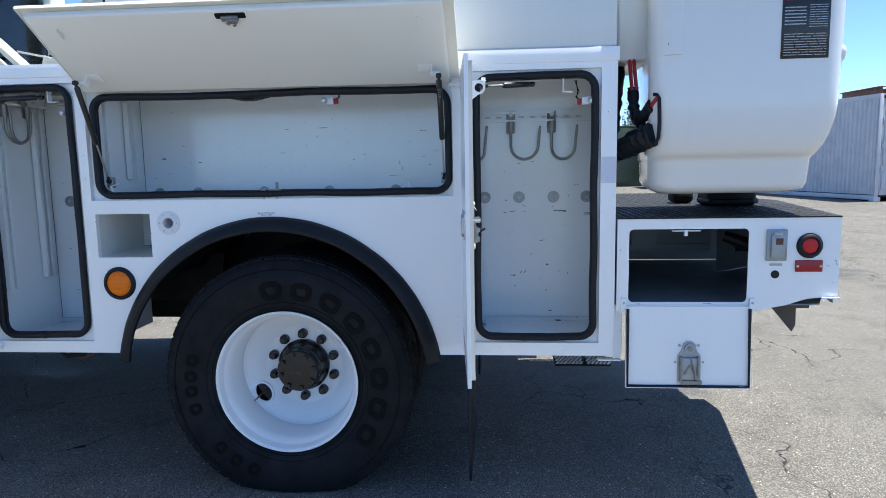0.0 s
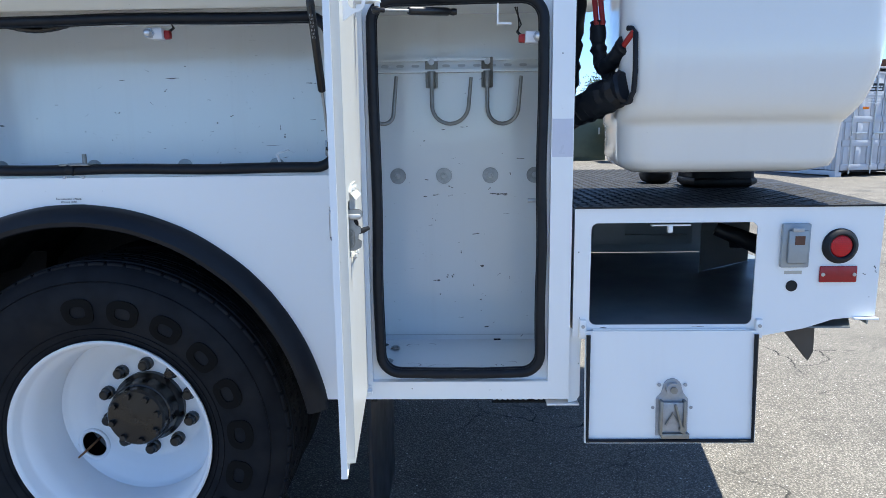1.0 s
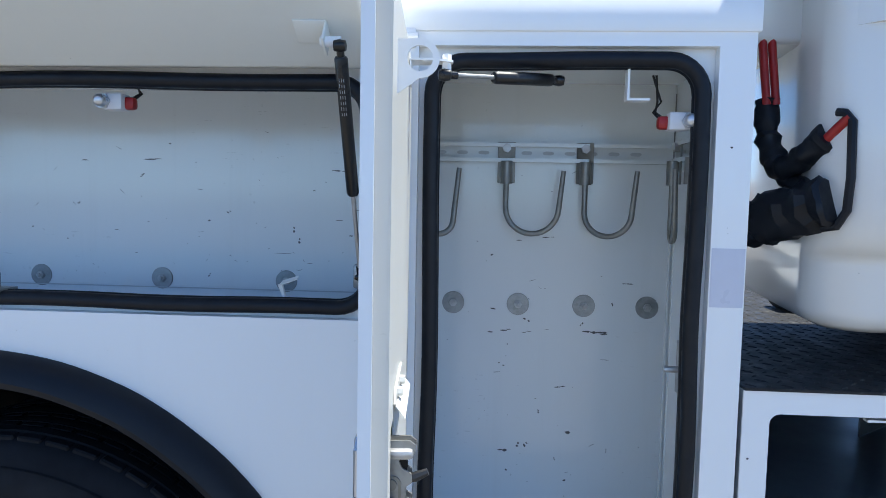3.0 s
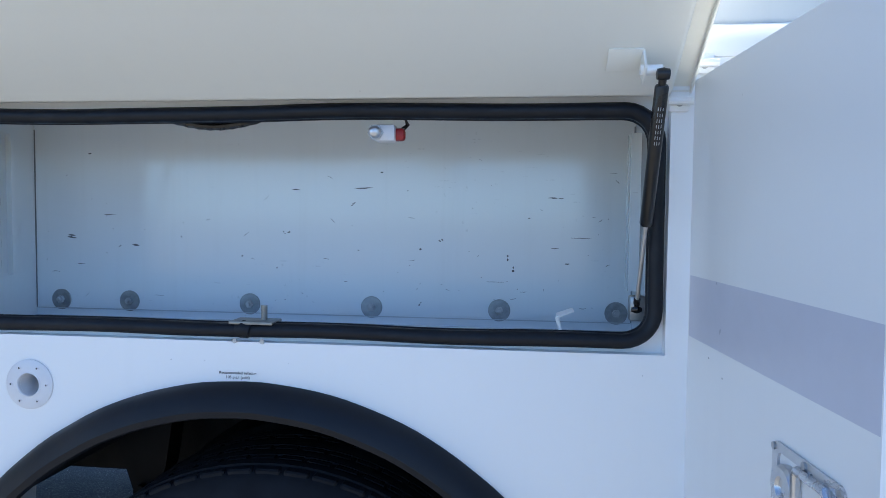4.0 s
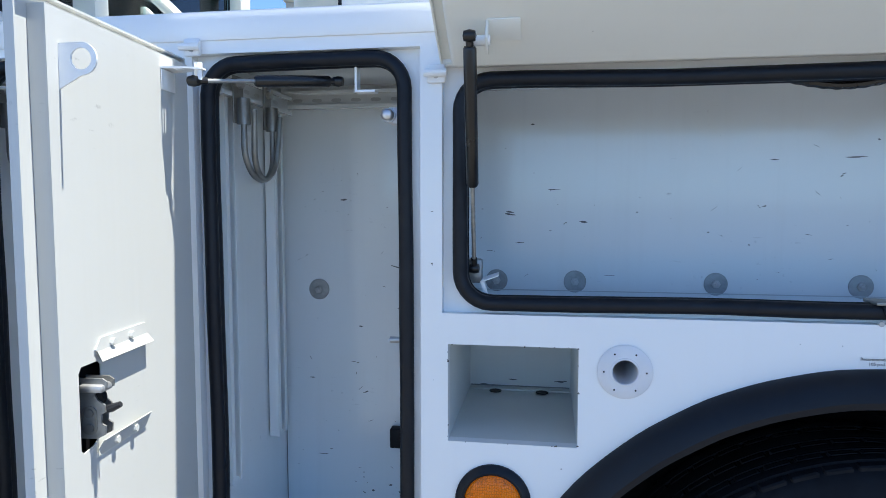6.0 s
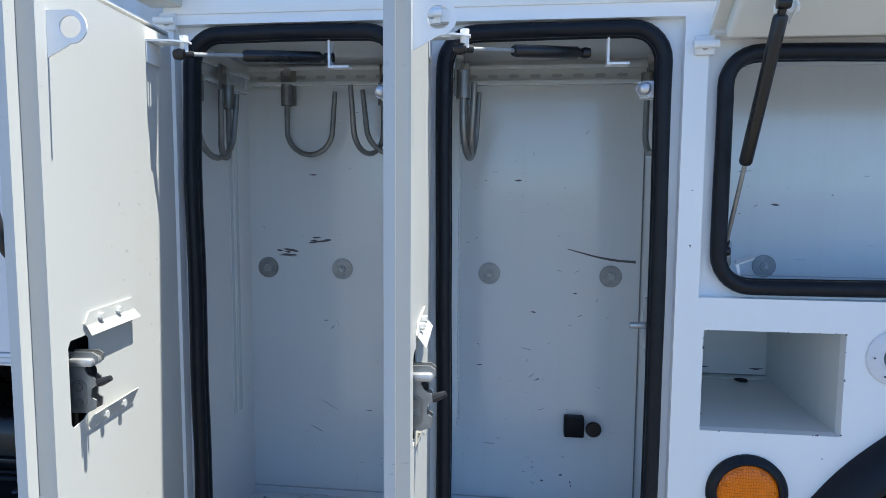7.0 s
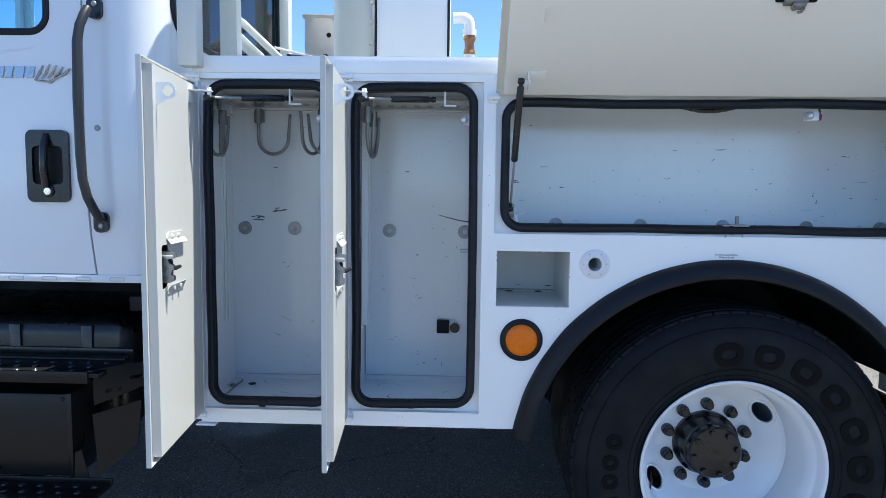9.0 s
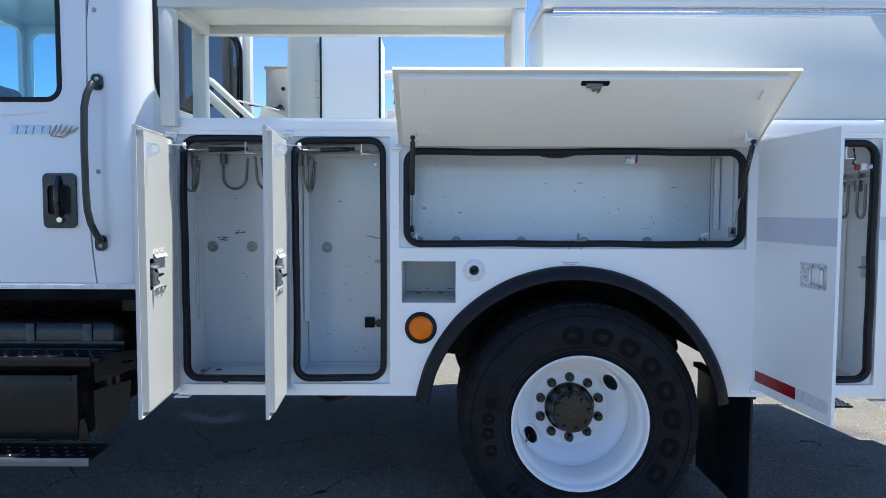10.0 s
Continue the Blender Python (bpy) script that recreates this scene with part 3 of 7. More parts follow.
# ---- wheels ----
def wheel(x, y, z, turn=0.0):
    m = Matrix.Translation((x, y, z)) @ OUT @ pose(0, 0, 0, 0, 0, turn)
    hub = part("wheel", lathe(B(), [(0.085, -0.257), (0.120, -0.257), (0.120, -0.270), (0.085, -0.270)], m, 24, True), BLACK, truck, "black tyre on a white painted steel dual wheel")
    # tyre with a flattened foot
    prof = [(0.292, -0.012), (0.300, -0.002), (0.318, 0.006), (0.345, 0.018), (0.385, 0.028), (0.420, 0.030), (0.452, 0.024), (0.482, 0.012), (0.500, 0.000),
            (0.514, -0.012), (0.521, -0.028), (0.524, -0.130), (0.521, -0.232), (0.514, -0.248), (0.482, -0.272), (0.420, -0.290), (0.345, -0.278), (0.292, -0.250)]
    bm = lathe(B(), prof, m, 96, True)
    # tread: solid ribs, and rows of blocks parted by short notches
    for h0, h1 in ((-0.058, -0.034), (-0.112, -0.082), (-0.178, -0.136), (-0.224, -0.200)):
        lathe(bm, [(0.512, h0), (0.5262, h0), (0.5265, h0 + 0.002), (0.5265, h1 - 0.002), (0.5262, h1), (0.512, h1)], m, 96)
    for row, (h0, h1) in enumerate(((-0.035, -0.012), (-0.081, -0.059), (-0.135, -0.113), (-0.199, -0.179), (-0.246, -0.225))):
        for k in range(60):
            box(bm, -0.0236, 0.0236, 0.498 if row in (0, 4) else 0.510, 0.5262 - (0.004 if row in (0, 4) else 0), h0, h1, 0.003, 1, m @ pose(0, 0, 0, 0, 0, 6 * k + 3 * (row % 2)))
    for r, h in ((0.318, 0.007), (0.338, 0.016), (0.474, 0.0175)):
        lathe(bm, [(r - 0.002, h - 0.002), (r, h + 0.0022), (r + 0.002, h - 0.002)], m, 96)
    for v in bm.verts:
        if v.co.z < 0.004:
            v.co.z = 0.004 - 0.02 * (0.004 - v.co.z)
    tyre = part("tyre", bm, TYRE, hub, "black truck tyre with raised sidewall markings")
    # raised sidewall markings, as plain curved rings
    def swell(r):
        return 0.0315 - 3.2 * (r - 0.410) ** 2
    def mark(a, wide, r0, r1, t, gap=0):
        """A rounded ring, or a bow with a gap, proud of the sidewall."""
        b2 = B()
        rc, hr, hw = (r0 + r1) / 2, (r1 - r0) / 2, radians(wide) / 2 * (r0 + r1) / 2
        rows = []
        steps = 24
        for i in range(steps + (1 if gap else 0)):
            w = radians(gap / 2) + (2 * math.pi - radians(gap)) * i / steps
            c, d = math.cos(w), math.sin(w)
            c, d = math.copysign(abs(c) ** 0.75, c), math.copysign(abs(d) ** 0.75, d)
            row = []
            for k, lift in ((1.0, -0.006), (1.0, 0.002), (0.0, 0.002), (0.0, -0.006)):
                r = rc + d * (hr - t * (1 - k))
                ang = radians(a) + c * (hw - t * (1 - k)) / rc
                row.append(b2.verts.new(m @ Vector((r * math.cos(ang), r * math.sin(ang), swell(r) + lift))))
            rows.append(row)
        for p, o in (zip(rows, rows[1:]) if gap else zip(rows, rows[1:] + rows[:1])):
            for j in range(4):
                b2.faces.new((p[j], o[j], o[(j + 1) % 4], p[(j + 1) % 4]))
        if gap:
            b2.faces.new(rows[0])
            b2.faces.new(rows[-1])
        part("sidewall_mark", b2, TYRE_MARK, hub)
    for k in range(8):
        mark(96 - 18.4 * k, 13.0, 0.352, 0.430, 0.022)
    for a in (166, 176, 185, 196, 224, 236, 248):
        mark(a, 7.0, 0.374, 0.426, 0.015)
    # rim barrel and dished disc with two hand holes
    rimp = [(0.294, -0.004), (0.300, 0.004), (0.3005, 0.010), (0.297, 0.013), (0.291, 0.011), (0.287, 0.002), (0.283, -0.022), (0.279, -0.030), (0.272, -0.036),
            (0.262, -0.075), (0.258, -0.125), (0.258, -0.175), (0.262, -0.195)]
    rim = part("rim", lathe(B(), rimp, m, 80), RIM, hub, "white painted dished steel rim", 50)
    bm = B()
    disc_p = [(0.262, -0.195), (0.250, -0.206), (0.236, -0.214), (0.222, -0.223), (0.206, -0.233), (0.190, -0.244), (0.178, -0.252), (0.168, -0.2545), (0.150, -0.255), (0.130, -0.255), (0.110, -0.255)]
    n = 160
    hole_at = (34, 214)
    def in_hole(a, r):
        for h in hole_at:
            d = ((a - h + 180) % 360 - 180) * math.pi / 180 * 0.224
            if (d / 0.050) ** 2 + ((r - 0.222) / 0.034) ** 2 < 1:
                return True
        return False
    fine = []
    for (r0, h0), (r1, h1) in zip(disc_p, disc_p[1:]):
        fine += [(r0 + (r1 - r0) * i / 3, h0 + (h1 - h0) * i / 3) for i in range(3)]
    fine.append(disc_p[-1])
    ringv = [[bm.verts.new(m @ Vector((r * math.cos(2 * math.pi * j / n), r * math.sin(2 * math.pi * j / n), h))) for j in range(n)] for r, h in fine]
    for i in range(len(fine) - 1):
        for j in range(n):
            if not in_hole(360 * (j + 0.5) / n + turn * 0, (fine[i][0] + fine[i + 1][0]) / 2):
                bm.faces.new((ringv[i][j], ringv[i][(j + 1) % n], ringv[i + 1][(j + 1) % n], ringv[i + 1][j]))
    for v in [v for v in bm.verts if not v.link_faces]:
        bm.verts.remove(v)
    # round off the hole edges
    for h in hole_at:
        c = Vector((0.222 * math.cos(radians(h)), 0.222 * math.sin(radians(h)), -0.223))
        t, rad = Vector((-math.sin(radians(h)), math.cos(radians(h)), 0)), Vector((math.cos(radians(h)), math.sin(radians(h)), 0.62)).normalized()
        tube(bm, [m @ (c + 0.0495 * math.cos(2 * math.pi * i / 28) * t + 0.036 * math.sin(2 * math.pi * i / 28) * rad) for i in range(28)], 0.0068, 10, True)
    part("wheel_disc", bm, RIM, hub, "white steel wheel disc with hand holes", 50)
    # hub with flange bolts
    bm = lathe(B(), [(0.116, -0.256), (0.116, -0.238), (0.110, -0.230), (0.104, -0.224), (0.102, -0.190), (0.098, -0.178), (0.094, -0.176)], m, 40)
    lathe(bm, [(0.094, -0.178), (0.092, -0.152), (0.086, -0.145), (0.030, -0.142), (0.010, -0.140), (0.004, -0.142), (0, -0.142)], m, 40)
    part("axle_hub", bm, BLACK, hub, "black axle hub with flange bolts")
    for k in range(8):
        a = radians(45 * k + 12)
        part("flange_bolt", lathe(B(), [(0.0, -0.132), (0.009, -0.132), (0.011, -0.136), (0.011, -0.148), (0, -0.148)], m @ Matrix.Translation((0.074 * math.cos(a), 0.074 * math.sin(a), 0)), 6), BLACK, hub)
    for k in range(10):
        a = radians(36 * k + 18)
        part("lug_nut", lathe(B(), [(0, -0.216), (0.012, -0.216), (0.0165, -0.220), (0.0165, -0.238), (0.0215, -0.240), (0.0215, -0.256)], m @ Matrix.Translation((0.1429 * math.cos(a), 0.1429 * math.sin(a), 0)), 12), BLACK, hub)
    return hub, m


hub, wm = wheel(WX, -0.005, WZ, 0.0)
part("valve_stem", tube(B(), [wm @ Vector(p) for p in ((-0.185, -0.120, -0.262), (-0.195, -0.132, -0.215), (-0.212, -0.148, -0.172))], [0.004, 0.004, 0.003], 8), BRASS, hub, "brass valve stem")
# inner twin, axle and far pair
for y in (0.335, 1.80, 2.14):
    bm = lathe(B(), [(0.292, -0.012), (0.345, 0.018), (0.420, 0.030), (0.482, 0.012), (0.514, -0.012), (0.524, -0.130), (0.514, -0.248), (0.420, -0.290), (0.292, -0.250)], outward(WX, y, WZ), 72, True)
    for v in bm.verts:
        if v.co.z < 0.004:
            v.co.z = 0.004
    part("inner_tyre", bm, TYRE, truck, "black truck tyre")
    part("inner_rim", lathe(B(), [(0.29, 0.0), (0.262, -0.10), (0.262, -0.16), (0.20, -0.19), (0.11, -0.20)], outward(WX, y, WZ), 48), RIM, truck)
part("rear_axle", tube(B(), [(WX, 0.25, WZ), (WX, 1.0, WZ), (WX, 1.2, WZ), (WX, 1.4, WZ), (WX, 2.1, WZ)], [0.075, 0.075, 0.19, 0.075, 0.075], 20), DARK, truck, "dark steel drive axle")
for y in (0.78, 1.58):
    part("frame_rail", box(B(), -4.2, 1.384, y, y + 0.08, 0.74, 0.99, 0.006), DARK, truck, "dark steel chassis rail")
    part("leaf_spring", tube(B(), [(-0.65, y + 0.04, 0.66), (WX, y + 0.04, 0.58), (0.75, y + 0.04, 0.66)], 0.04, 8), DARK, truck)
part("load_deck", box(B(), FRONT_X - 0.042, REAR_X, 0.765, 1.98, 1.02, 1.06), GREYW, truck, "steel load deck between the side bodies")
# Unseen strip and riser, added to close a sun leak beside the deck.
part("deck_sun_cover", box(B(), FRONT_X - 0.042, REAR_X, 0.4605, 0.764, 1.150, 1.166), GREYW, truck)
part("deck_sun_riser", box(B(), FRONT_X - 0.042, REAR_X, 0.7555, 0.7645, 1.000, 1.149), GREYW, truck)
part("far_body", box(B(), FRONT_X, REAR_X, 1.98, 2.42, FACE_BOTTOM + 0.35, 1.786, 0.004), WHITE, truck, "white far side body")
for x0, x1 in ((FRONT_X, -0.66), (0.69, REAR_X)):
    part("far_body", box(B(), x0, x1, 1.98, 2.42, FACE_BOTTOM, FACE_BOTTOM + 0.35), WHITE, truck)
# Added plate, keeps sun dapples off the ground behind the cab.
part("gap_sun_blocker", box(B(), -1.96, FRONT_X - 0.0435, 0.07, 2.42, 0.95, 1.00, 0.004), DARK, truck, "unseen dark plate added to block sun between cab and body")
part("spring_hanger", box(B(), 0.72, 0.84, 0.66, 0.78, 0.765, 1.02, 0.01), DARK, truck)
# Two unseen boxes, added to stop far-side light reaching under the truck.
part("far_cab_light_block", box(B(), -3.60, -1.70, 1.663, 2.40, 0.30, 0.94, 0.012, 3), DARK, truck, "unseen dark block added under the far side of the cab")
part("far_body_light_block", box(B(), FRONT_X, -0.70, 1.985, 2.415, 0.28, 0.592, 0.01), DARK, truck)
# Added plate, hides sunlit ground that would show below the chassis rail.
part("ground_glare_blocker", box(B(), -1.70, -0.40, 0.782, 0.788, 0.662, 0.80), DARK, truck)
part("exhaust_box", box(B(), -1.60, -1.12, 0.50, 0.76, 0.62, 0.98, 0.03, 3), DARK, truck)
# spring shackle behind the wheel
bm = prism(B(), [(-0.590, 0.50, 0.95), (-0.400, 0.50, 0.95), (-0.425, 0.50, 0.79), (-0.455, 0.50, 0.715), (-0.500, 0.50, 0.690), (-0.520, 0.50, 0.730), (-0.555, 0.50, 0.835)], (0, 0.07, 0))
shackle = part("spring_shackle", bm, DARK, truck, "dark cast spring shackle")
part("shackle_pin", tube(B(), [(-0.487, 0.48, 0.725), (-0.487, 0.59, 0.725)], 0.020, 14), DARK, shackle)
# mud flap and its hanger
part("mud_flap", box(B(), 0.800, 0.812, 0.02, 0.62, 0.05, 0.60, 0.002), FLARE, truck, "black rubber mud flap behind the rear wheel")
# Far flap is unseen, added to hide sunlit ground past the wheel.
part("mud_flap", box(B(), 0.800, 0.812, 1.42, 2.38, 0.05, 0.60, 0.002), FLARE, truck, "black rubber mud flap behind the rear wheel")
part("flap_hanger", box(B(), 0.79, 0.83, 0.03, 0.66, 0.575, 0.60, 0.003), DARK, truck)

# ---- lids and doors ----
def hinge_block(x, z, parent, y=-0.004):
    h = part("hinge", box(B(), x - 0.016, x + 0.016, y - 0.006, 0.0, z - 0.016, z + 0.016, 0.003), WHITE, parent)
    part("hinge_bolt", disc(B(), x, y - 0.006, z - 0.004, 0.005, 0.003, 12), STEEL, h)
    part("hinge_pin", tube(B(), [(x - 0.02, y - 0.012, z), (x + 0.02, y - 0.012, z)], 0.007, 10), WHITE, h)


# top lid, held open by two gas struts
LIDX0, LIDX1, LID_L = -0.735, 0.785, 0.423
lid_dir = Vector((0, -0.346, 0.243)).normalized()
lid_up = Vector((0, 0.243, 0.346)).normalized()
LM = Matrix((( 1, lid_dir.x, lid_up.x, 0), (0, lid_dir.y, lid_up.y, -0.012), (0, lid_dir.z, lid_up.z, 1.658), (0, 0, 0, 1)))


def hollow_panel(bm, u0, u1, v0, v1, t):
    """A door blank: an outer skin with turned edges and a raised pan on its inner side. Local u, v across it; w = 0 is the pan's face."""
    def loop(e, w):
        return [bm.verts.new(c) for c in ((u0 + e, v0 + e, w), (u1 - e, v0 + e, w), (u1 - e, v1 - e, w), (u0 + e, v1 - e, w))]
    a, b, c, d = loop(0.0, t + 0.003), loop(0.0, t - 0.010), loop(0.003, t - 0.010), loop(0.003, t)
    bm.faces.new(a)
    bm.faces.new(d)
    for p, q in ((a, b), (b, c), (c, d)):
        for i in range(4):
            bm.faces.new((p[i], p[(i + 1) % 4], q[(i + 1) % 4], q[i]))
    return bm


lid = part("top_lid", hollow_panel(B(), LIDX0, LIDX1, 0, LID_L, 0.030), LIDIN, truck, "white compartment lid raised on gas struts")
lid.data.transform(LM)


def lid_part(name, bm, mat, label=""):
    ob = part(name, bm, mat, lid, label)
    ob.data.transform(LM)
    return ob


lid_part("lid_pan", box(B(), LIDX0 + 0.022, LIDX1 - 0.036, 0.010, LID_L - 0.022, 0.0, 0.0295, 0.009, 3), LIDIN)
bm = B()
plate(bm, rrect(-0.030, 0.076, -0.011, 0.012, 0.005), [], -0.002, 0.0, lambda x, y, z: (x, z + 0.376, y))
lid_part("latch_hole", bm, DARK)
bm = B()
box(bm, -0.010, 0.050, 0.360, 0.380, -0.012, -0.002, 0.003)
box(bm, 0.010, 0.046, 0.354, 0.376, -0.020, -0.008, 0.004)
tube(bm, [(0.016, 0.362, -0.024), (0.016, 0.362, -0.004)], 0.007, 12)
tube(bm, [(0.040, 0.364, -0.022), (0.038, 0.352, -0.022), (0.030, 0.348, -0.020)], 0.004, 8)
lid_part("lid_latch", bm, HOOK, "greasy steel slam latch")
for s, x in ((1, -0.618), (-1, 0.662)):
    # folded bracket carrying the strut's ball stud
    bm = B()
    box(bm, x - 0.026, x + 0.026, 0.072, 0.116, -0.004, -0.0005, 0.001)
    box(bm, x - s * 0.026 - 0.002, x - s * 0.026 + 0.002, 0.078, 0.114, -0.042, -0.001, 0.001)
    lid_part("strut_bracket", bm, LIDIN)
    tube_end = B()
    tube(tube_end, [(x - s * 0.020, 0.100, -0.032), (x - s * 0.052, 0.100, -0.032)], 0.008, 12)
    lid_part("ball_stud", tube_end, WHITE)
    lid_part("stop_tab", box(B(), x - 0.001, x + 0.001, 0.300, 0.345, -0.012, -0.0005), LIDIN)
for x in (-0.742, 0.764):
    hinge_block(x, 1.660, truck)


def strut(a, b, frac, parent, mark=True):
    """A gas strut: cylinder from a, rod on to b, ball sockets on both ends."""
    a, b = Vector(a), Vector(b)
    d = (b - a).normalized()
    mid = a + (b - a) * frac
    s = part("gas_strut", tube(B(), [a + d * 0.016, a + d * 0.019, mid - d * 0.004, mid], [0.0085, 0.0105, 0.0105, 0.0085], 16), BLACK, parent, "black gas strut with printed cylinder")
    part("rod", tube(B(), [mid, b - d * 0.012], 0.0038, 10), STEEL if mark else WASHER, s)
    for p, q in ((a, d), (b, -d)):
        part("ball_socket", lathe(B(), [(0, 0.011), (0.008, 0.009), (0.010, 0), (0.008, -0.009), (0, -0.011)], Matrix.Translation(p) @ pose(0, 0, 0, 0, 90, 0), 14), BLACK, s)
        part("socket_neck", tube(B(), [p, p + q * 0.022], 0.006, 10), BLACK, s)
    if mark:
        bm = B()
        side = Vector((0, -1, 0))
        side = (side - d * side.dot(d)).normalized()
        for i in range(3):
            for j in range(7):
                c = a + d * (0.05 + 0.009 * j) + side * 0.0106 + d.cross(side) * (0.0035 * (i - 1))
                tube(bm, [c - d * 0.003 * random.uniform(0.5, 1), c + d * 0.003], 0.0006, 4)
        part("print", bm, PALEINK, s)
    return s


strut((-0.668, -0.140, 1.690), (-0.680, 0.050, 1.313), 0.60, truck, False)
strut((0.714, -0.121, 1.681), (0.714, 0.059, 1.306), 0.60, truck)


# side doors
def side_door(hinge, tip, z0, z1, label, outer_kit=False):
    hx, hy = hinge
    d = Vector((tip[0] - hx, tip[1] - hy, 0))
    width = d.length
    d.normalize()
    inn = Vector((-d.y, d.x, 0))  # towards +x: the door's inner side
    # local u along the door, v up, w outward
    m = Matrix(((d.x, 0, -inn.x, hx), (d.y, 0, -inn.y, hy), (0, 1, 0, z0), (0, 0, 0, 1)))
    h, T = z1 - z0, 0.024
    bm = hollow_panel(B(), 0, width, 0, h, T)
    latch_v = (1.146 if outer_kit else 1.154) - z0
    lu = width - 0.073  # the tip side of the latch hole
    # Sunlit shells take the darkened white; the shaded rear one keeps WHITE.
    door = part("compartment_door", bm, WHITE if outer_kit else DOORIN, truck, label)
    door.data.transform(m)

    def on(name, bm, mat, lab=""):
        ob = part(name, bm, mat, door, lab)
        ob.data.transform(m)
        return ob

    # pan with a hole for the latch
    hole = [(lu - 0.050, latch_v - 0.044), (lu - 0.030, latch_v - 0.056), (lu - 0.006, latch_v - 0.060), (lu, latch_v - 0.054), (lu, latch_v + 0.052), (lu - 0.006, latch_v + 0.060), (lu - 0.044, latch_v + 0.060), (lu - 0.050, latch_v + 0.054)]
    ph, pw = 0.016, width - 0.036
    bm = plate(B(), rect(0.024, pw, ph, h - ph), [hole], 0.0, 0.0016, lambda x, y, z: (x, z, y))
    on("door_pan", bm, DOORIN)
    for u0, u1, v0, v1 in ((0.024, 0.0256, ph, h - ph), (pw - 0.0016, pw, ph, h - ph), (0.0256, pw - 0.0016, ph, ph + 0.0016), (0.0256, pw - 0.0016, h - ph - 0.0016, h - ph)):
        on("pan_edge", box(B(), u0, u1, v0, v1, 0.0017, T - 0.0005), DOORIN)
    # Dark sheet stands in for the shade inside the hollow door.
    on("hole_shade_sheet", box(B(), lu - 0.090, lu + 0.034, latch_v - 0.130, latch_v + 0.120, T - 0.004, T - 0.001), DARK)
    # rotary latch: two notched cheeks square to the door, jaw, trip lever and a riveted link
    lc = lu - 0.030
    cheek = [(-0.014, -0.044), (0.010, -0.044), (0.022, -0.038), (0.023, -0.026), (0.016, -0.022), (0.017, -0.010), (0.023, -0.006), (0.022, 0.004), (0.012, 0.010), (0.008, 0.018), (0.012, 0.024), (0.026, 0.026), (0.027, 0.036), (0.020, 0.041), (-0.014, 0.041)]
    across = lambda u: lambda x, y, z: (u + y, latch_v + z, -x)
    latch = on("rotary_latch", plate(B(), cheek, [], -0.0015, 0.0015, across(lc + 0.008)), WASHER, "dirty zinc rotary latch")
    bits = [part("latch_cheek", plate(B(), cheek, [], -0.0015, 0.0015, across(lc - 0.008)), HOOK, door),
            part("latch_jaw", box(B(), lc - 0.012, lc + 0.018, latch_v + 0.022, latch_v + 0.033, -0.024, 0.012, 0.004), STEEL, door),
            part("rotor", tube(B(), [(lc - 0.005, latch_v + 0.012, -0.006), (lc + 0.006, latch_v + 0.012, -0.006)], 0.012, 16), DARK, door),
            part("trip_lever", tube(B(), [(lc, latch_v - 0.006, -0.014), (lc, latch_v - 0.003, -0.026), (lc, latch_v + 0.003, -0.040)], [0.005, 0.006, 0.004], 8), GRIP, door),
            part("latch_link", plate(B(), rrect(-0.011, 0.011, -0.038, 0.002, 0.010), [rrect(-0.008, 0.008, -0.035, -0.001, 0.0075)], 0.0016, 0.0034, across(lc + 0.008)), HOOK, door)]
    for v in (-0.029, -0.008):
        bits.append(part("latch_rivet", tube(B(), [(lc + 0.0096, latch_v + v, 0.0), (lc + 0.0125, latch_v + v, 0.0)], 0.0062, 14), HOOK, door))
    for ob in bits:
        ob.data.transform(m)
    # guard above the latch: a bolted strip with its lower edge folded out
    g0, g1 = latch_v + 0.073, latch_v + 0.092
    bm = plate(B(), [(lu - 0.172, g0), (lu - 0.040, g0), (lu - 0.036, g0 + 0.004), (lu - 0.048, g1), (lu - 0.168, g1)], [], -0.003, -0.0005, lambda x, y, z: (x, z, y))
    prism(bm, [(lu - 0.172, g0, -0.003), (lu - 0.040, g0, -0.003), (lu - 0.034, g0 - 0.012, -0.0130), (lu - 0.172, g0 - 0.012, -0.0130)], (0, 0.0005, -0.001))
    on("latch_guard", bm, DOORIN)
    # guard below: a strip that leans out at its top
    h0, h1 = latch_v - 0.074, latch_v - 0.052
    bm = prism(B(), [(lu - 0.162, h0, -0.0006), (lu - 0.042, h0, -0.0006), (lu - 0.032, h0 + 0.010, -0.0040), (lu - 0.036, h1, -0.0090), (lu - 0.166, h1, -0.0090)], (0, -0.0008, -0.0006))
    on("latch_guard", bm, DOORIN)
    for u in (lu - 0.074, lu - 0.124):
        on("guard_bolt", tube(B(), [(u, g0 + 0.008, -0.009), (u, g0 + 0.008, 0.0)], 0.0055, 6), DOORIN)
        on("guard_bolt", tube(B(), [(u, h0 + 0.010, -0.0095), (u, h0 + 0.010, 0.0)], 0.0055, 6), DOORIN)
    # holding ring on a triangular ear
    rv, ru = (1.600 if outer_kit else 1.617) - z0, width - (0.112 if outer_kit else 0.060)
    eo = 0.024 if outer_kit else 0.030  # how far the eye stands off the pan
    ear = [(0.0, -0.036), (0.0, 0.022)]
    for i in range(15):
        a = radians(100 - 190 * i / 14)
        ear.append((eo + 0.021 * math.cos(a), 0.002 + 0.021 * math.sin(a)))
    bm = plate(B(), ear, [circle(eo, 0.002, 0.0138, 20)], -0.0015, 0.0015, lambda x, y, z: (ru + y, rv + z, -x))
    on("holding_ring", bm, WHITE, "white steel ear with a round eye")
    # strut tab on the hinge side: a slotted, tapering shelf with a bolt at its point
    tv = 1.660 - z0
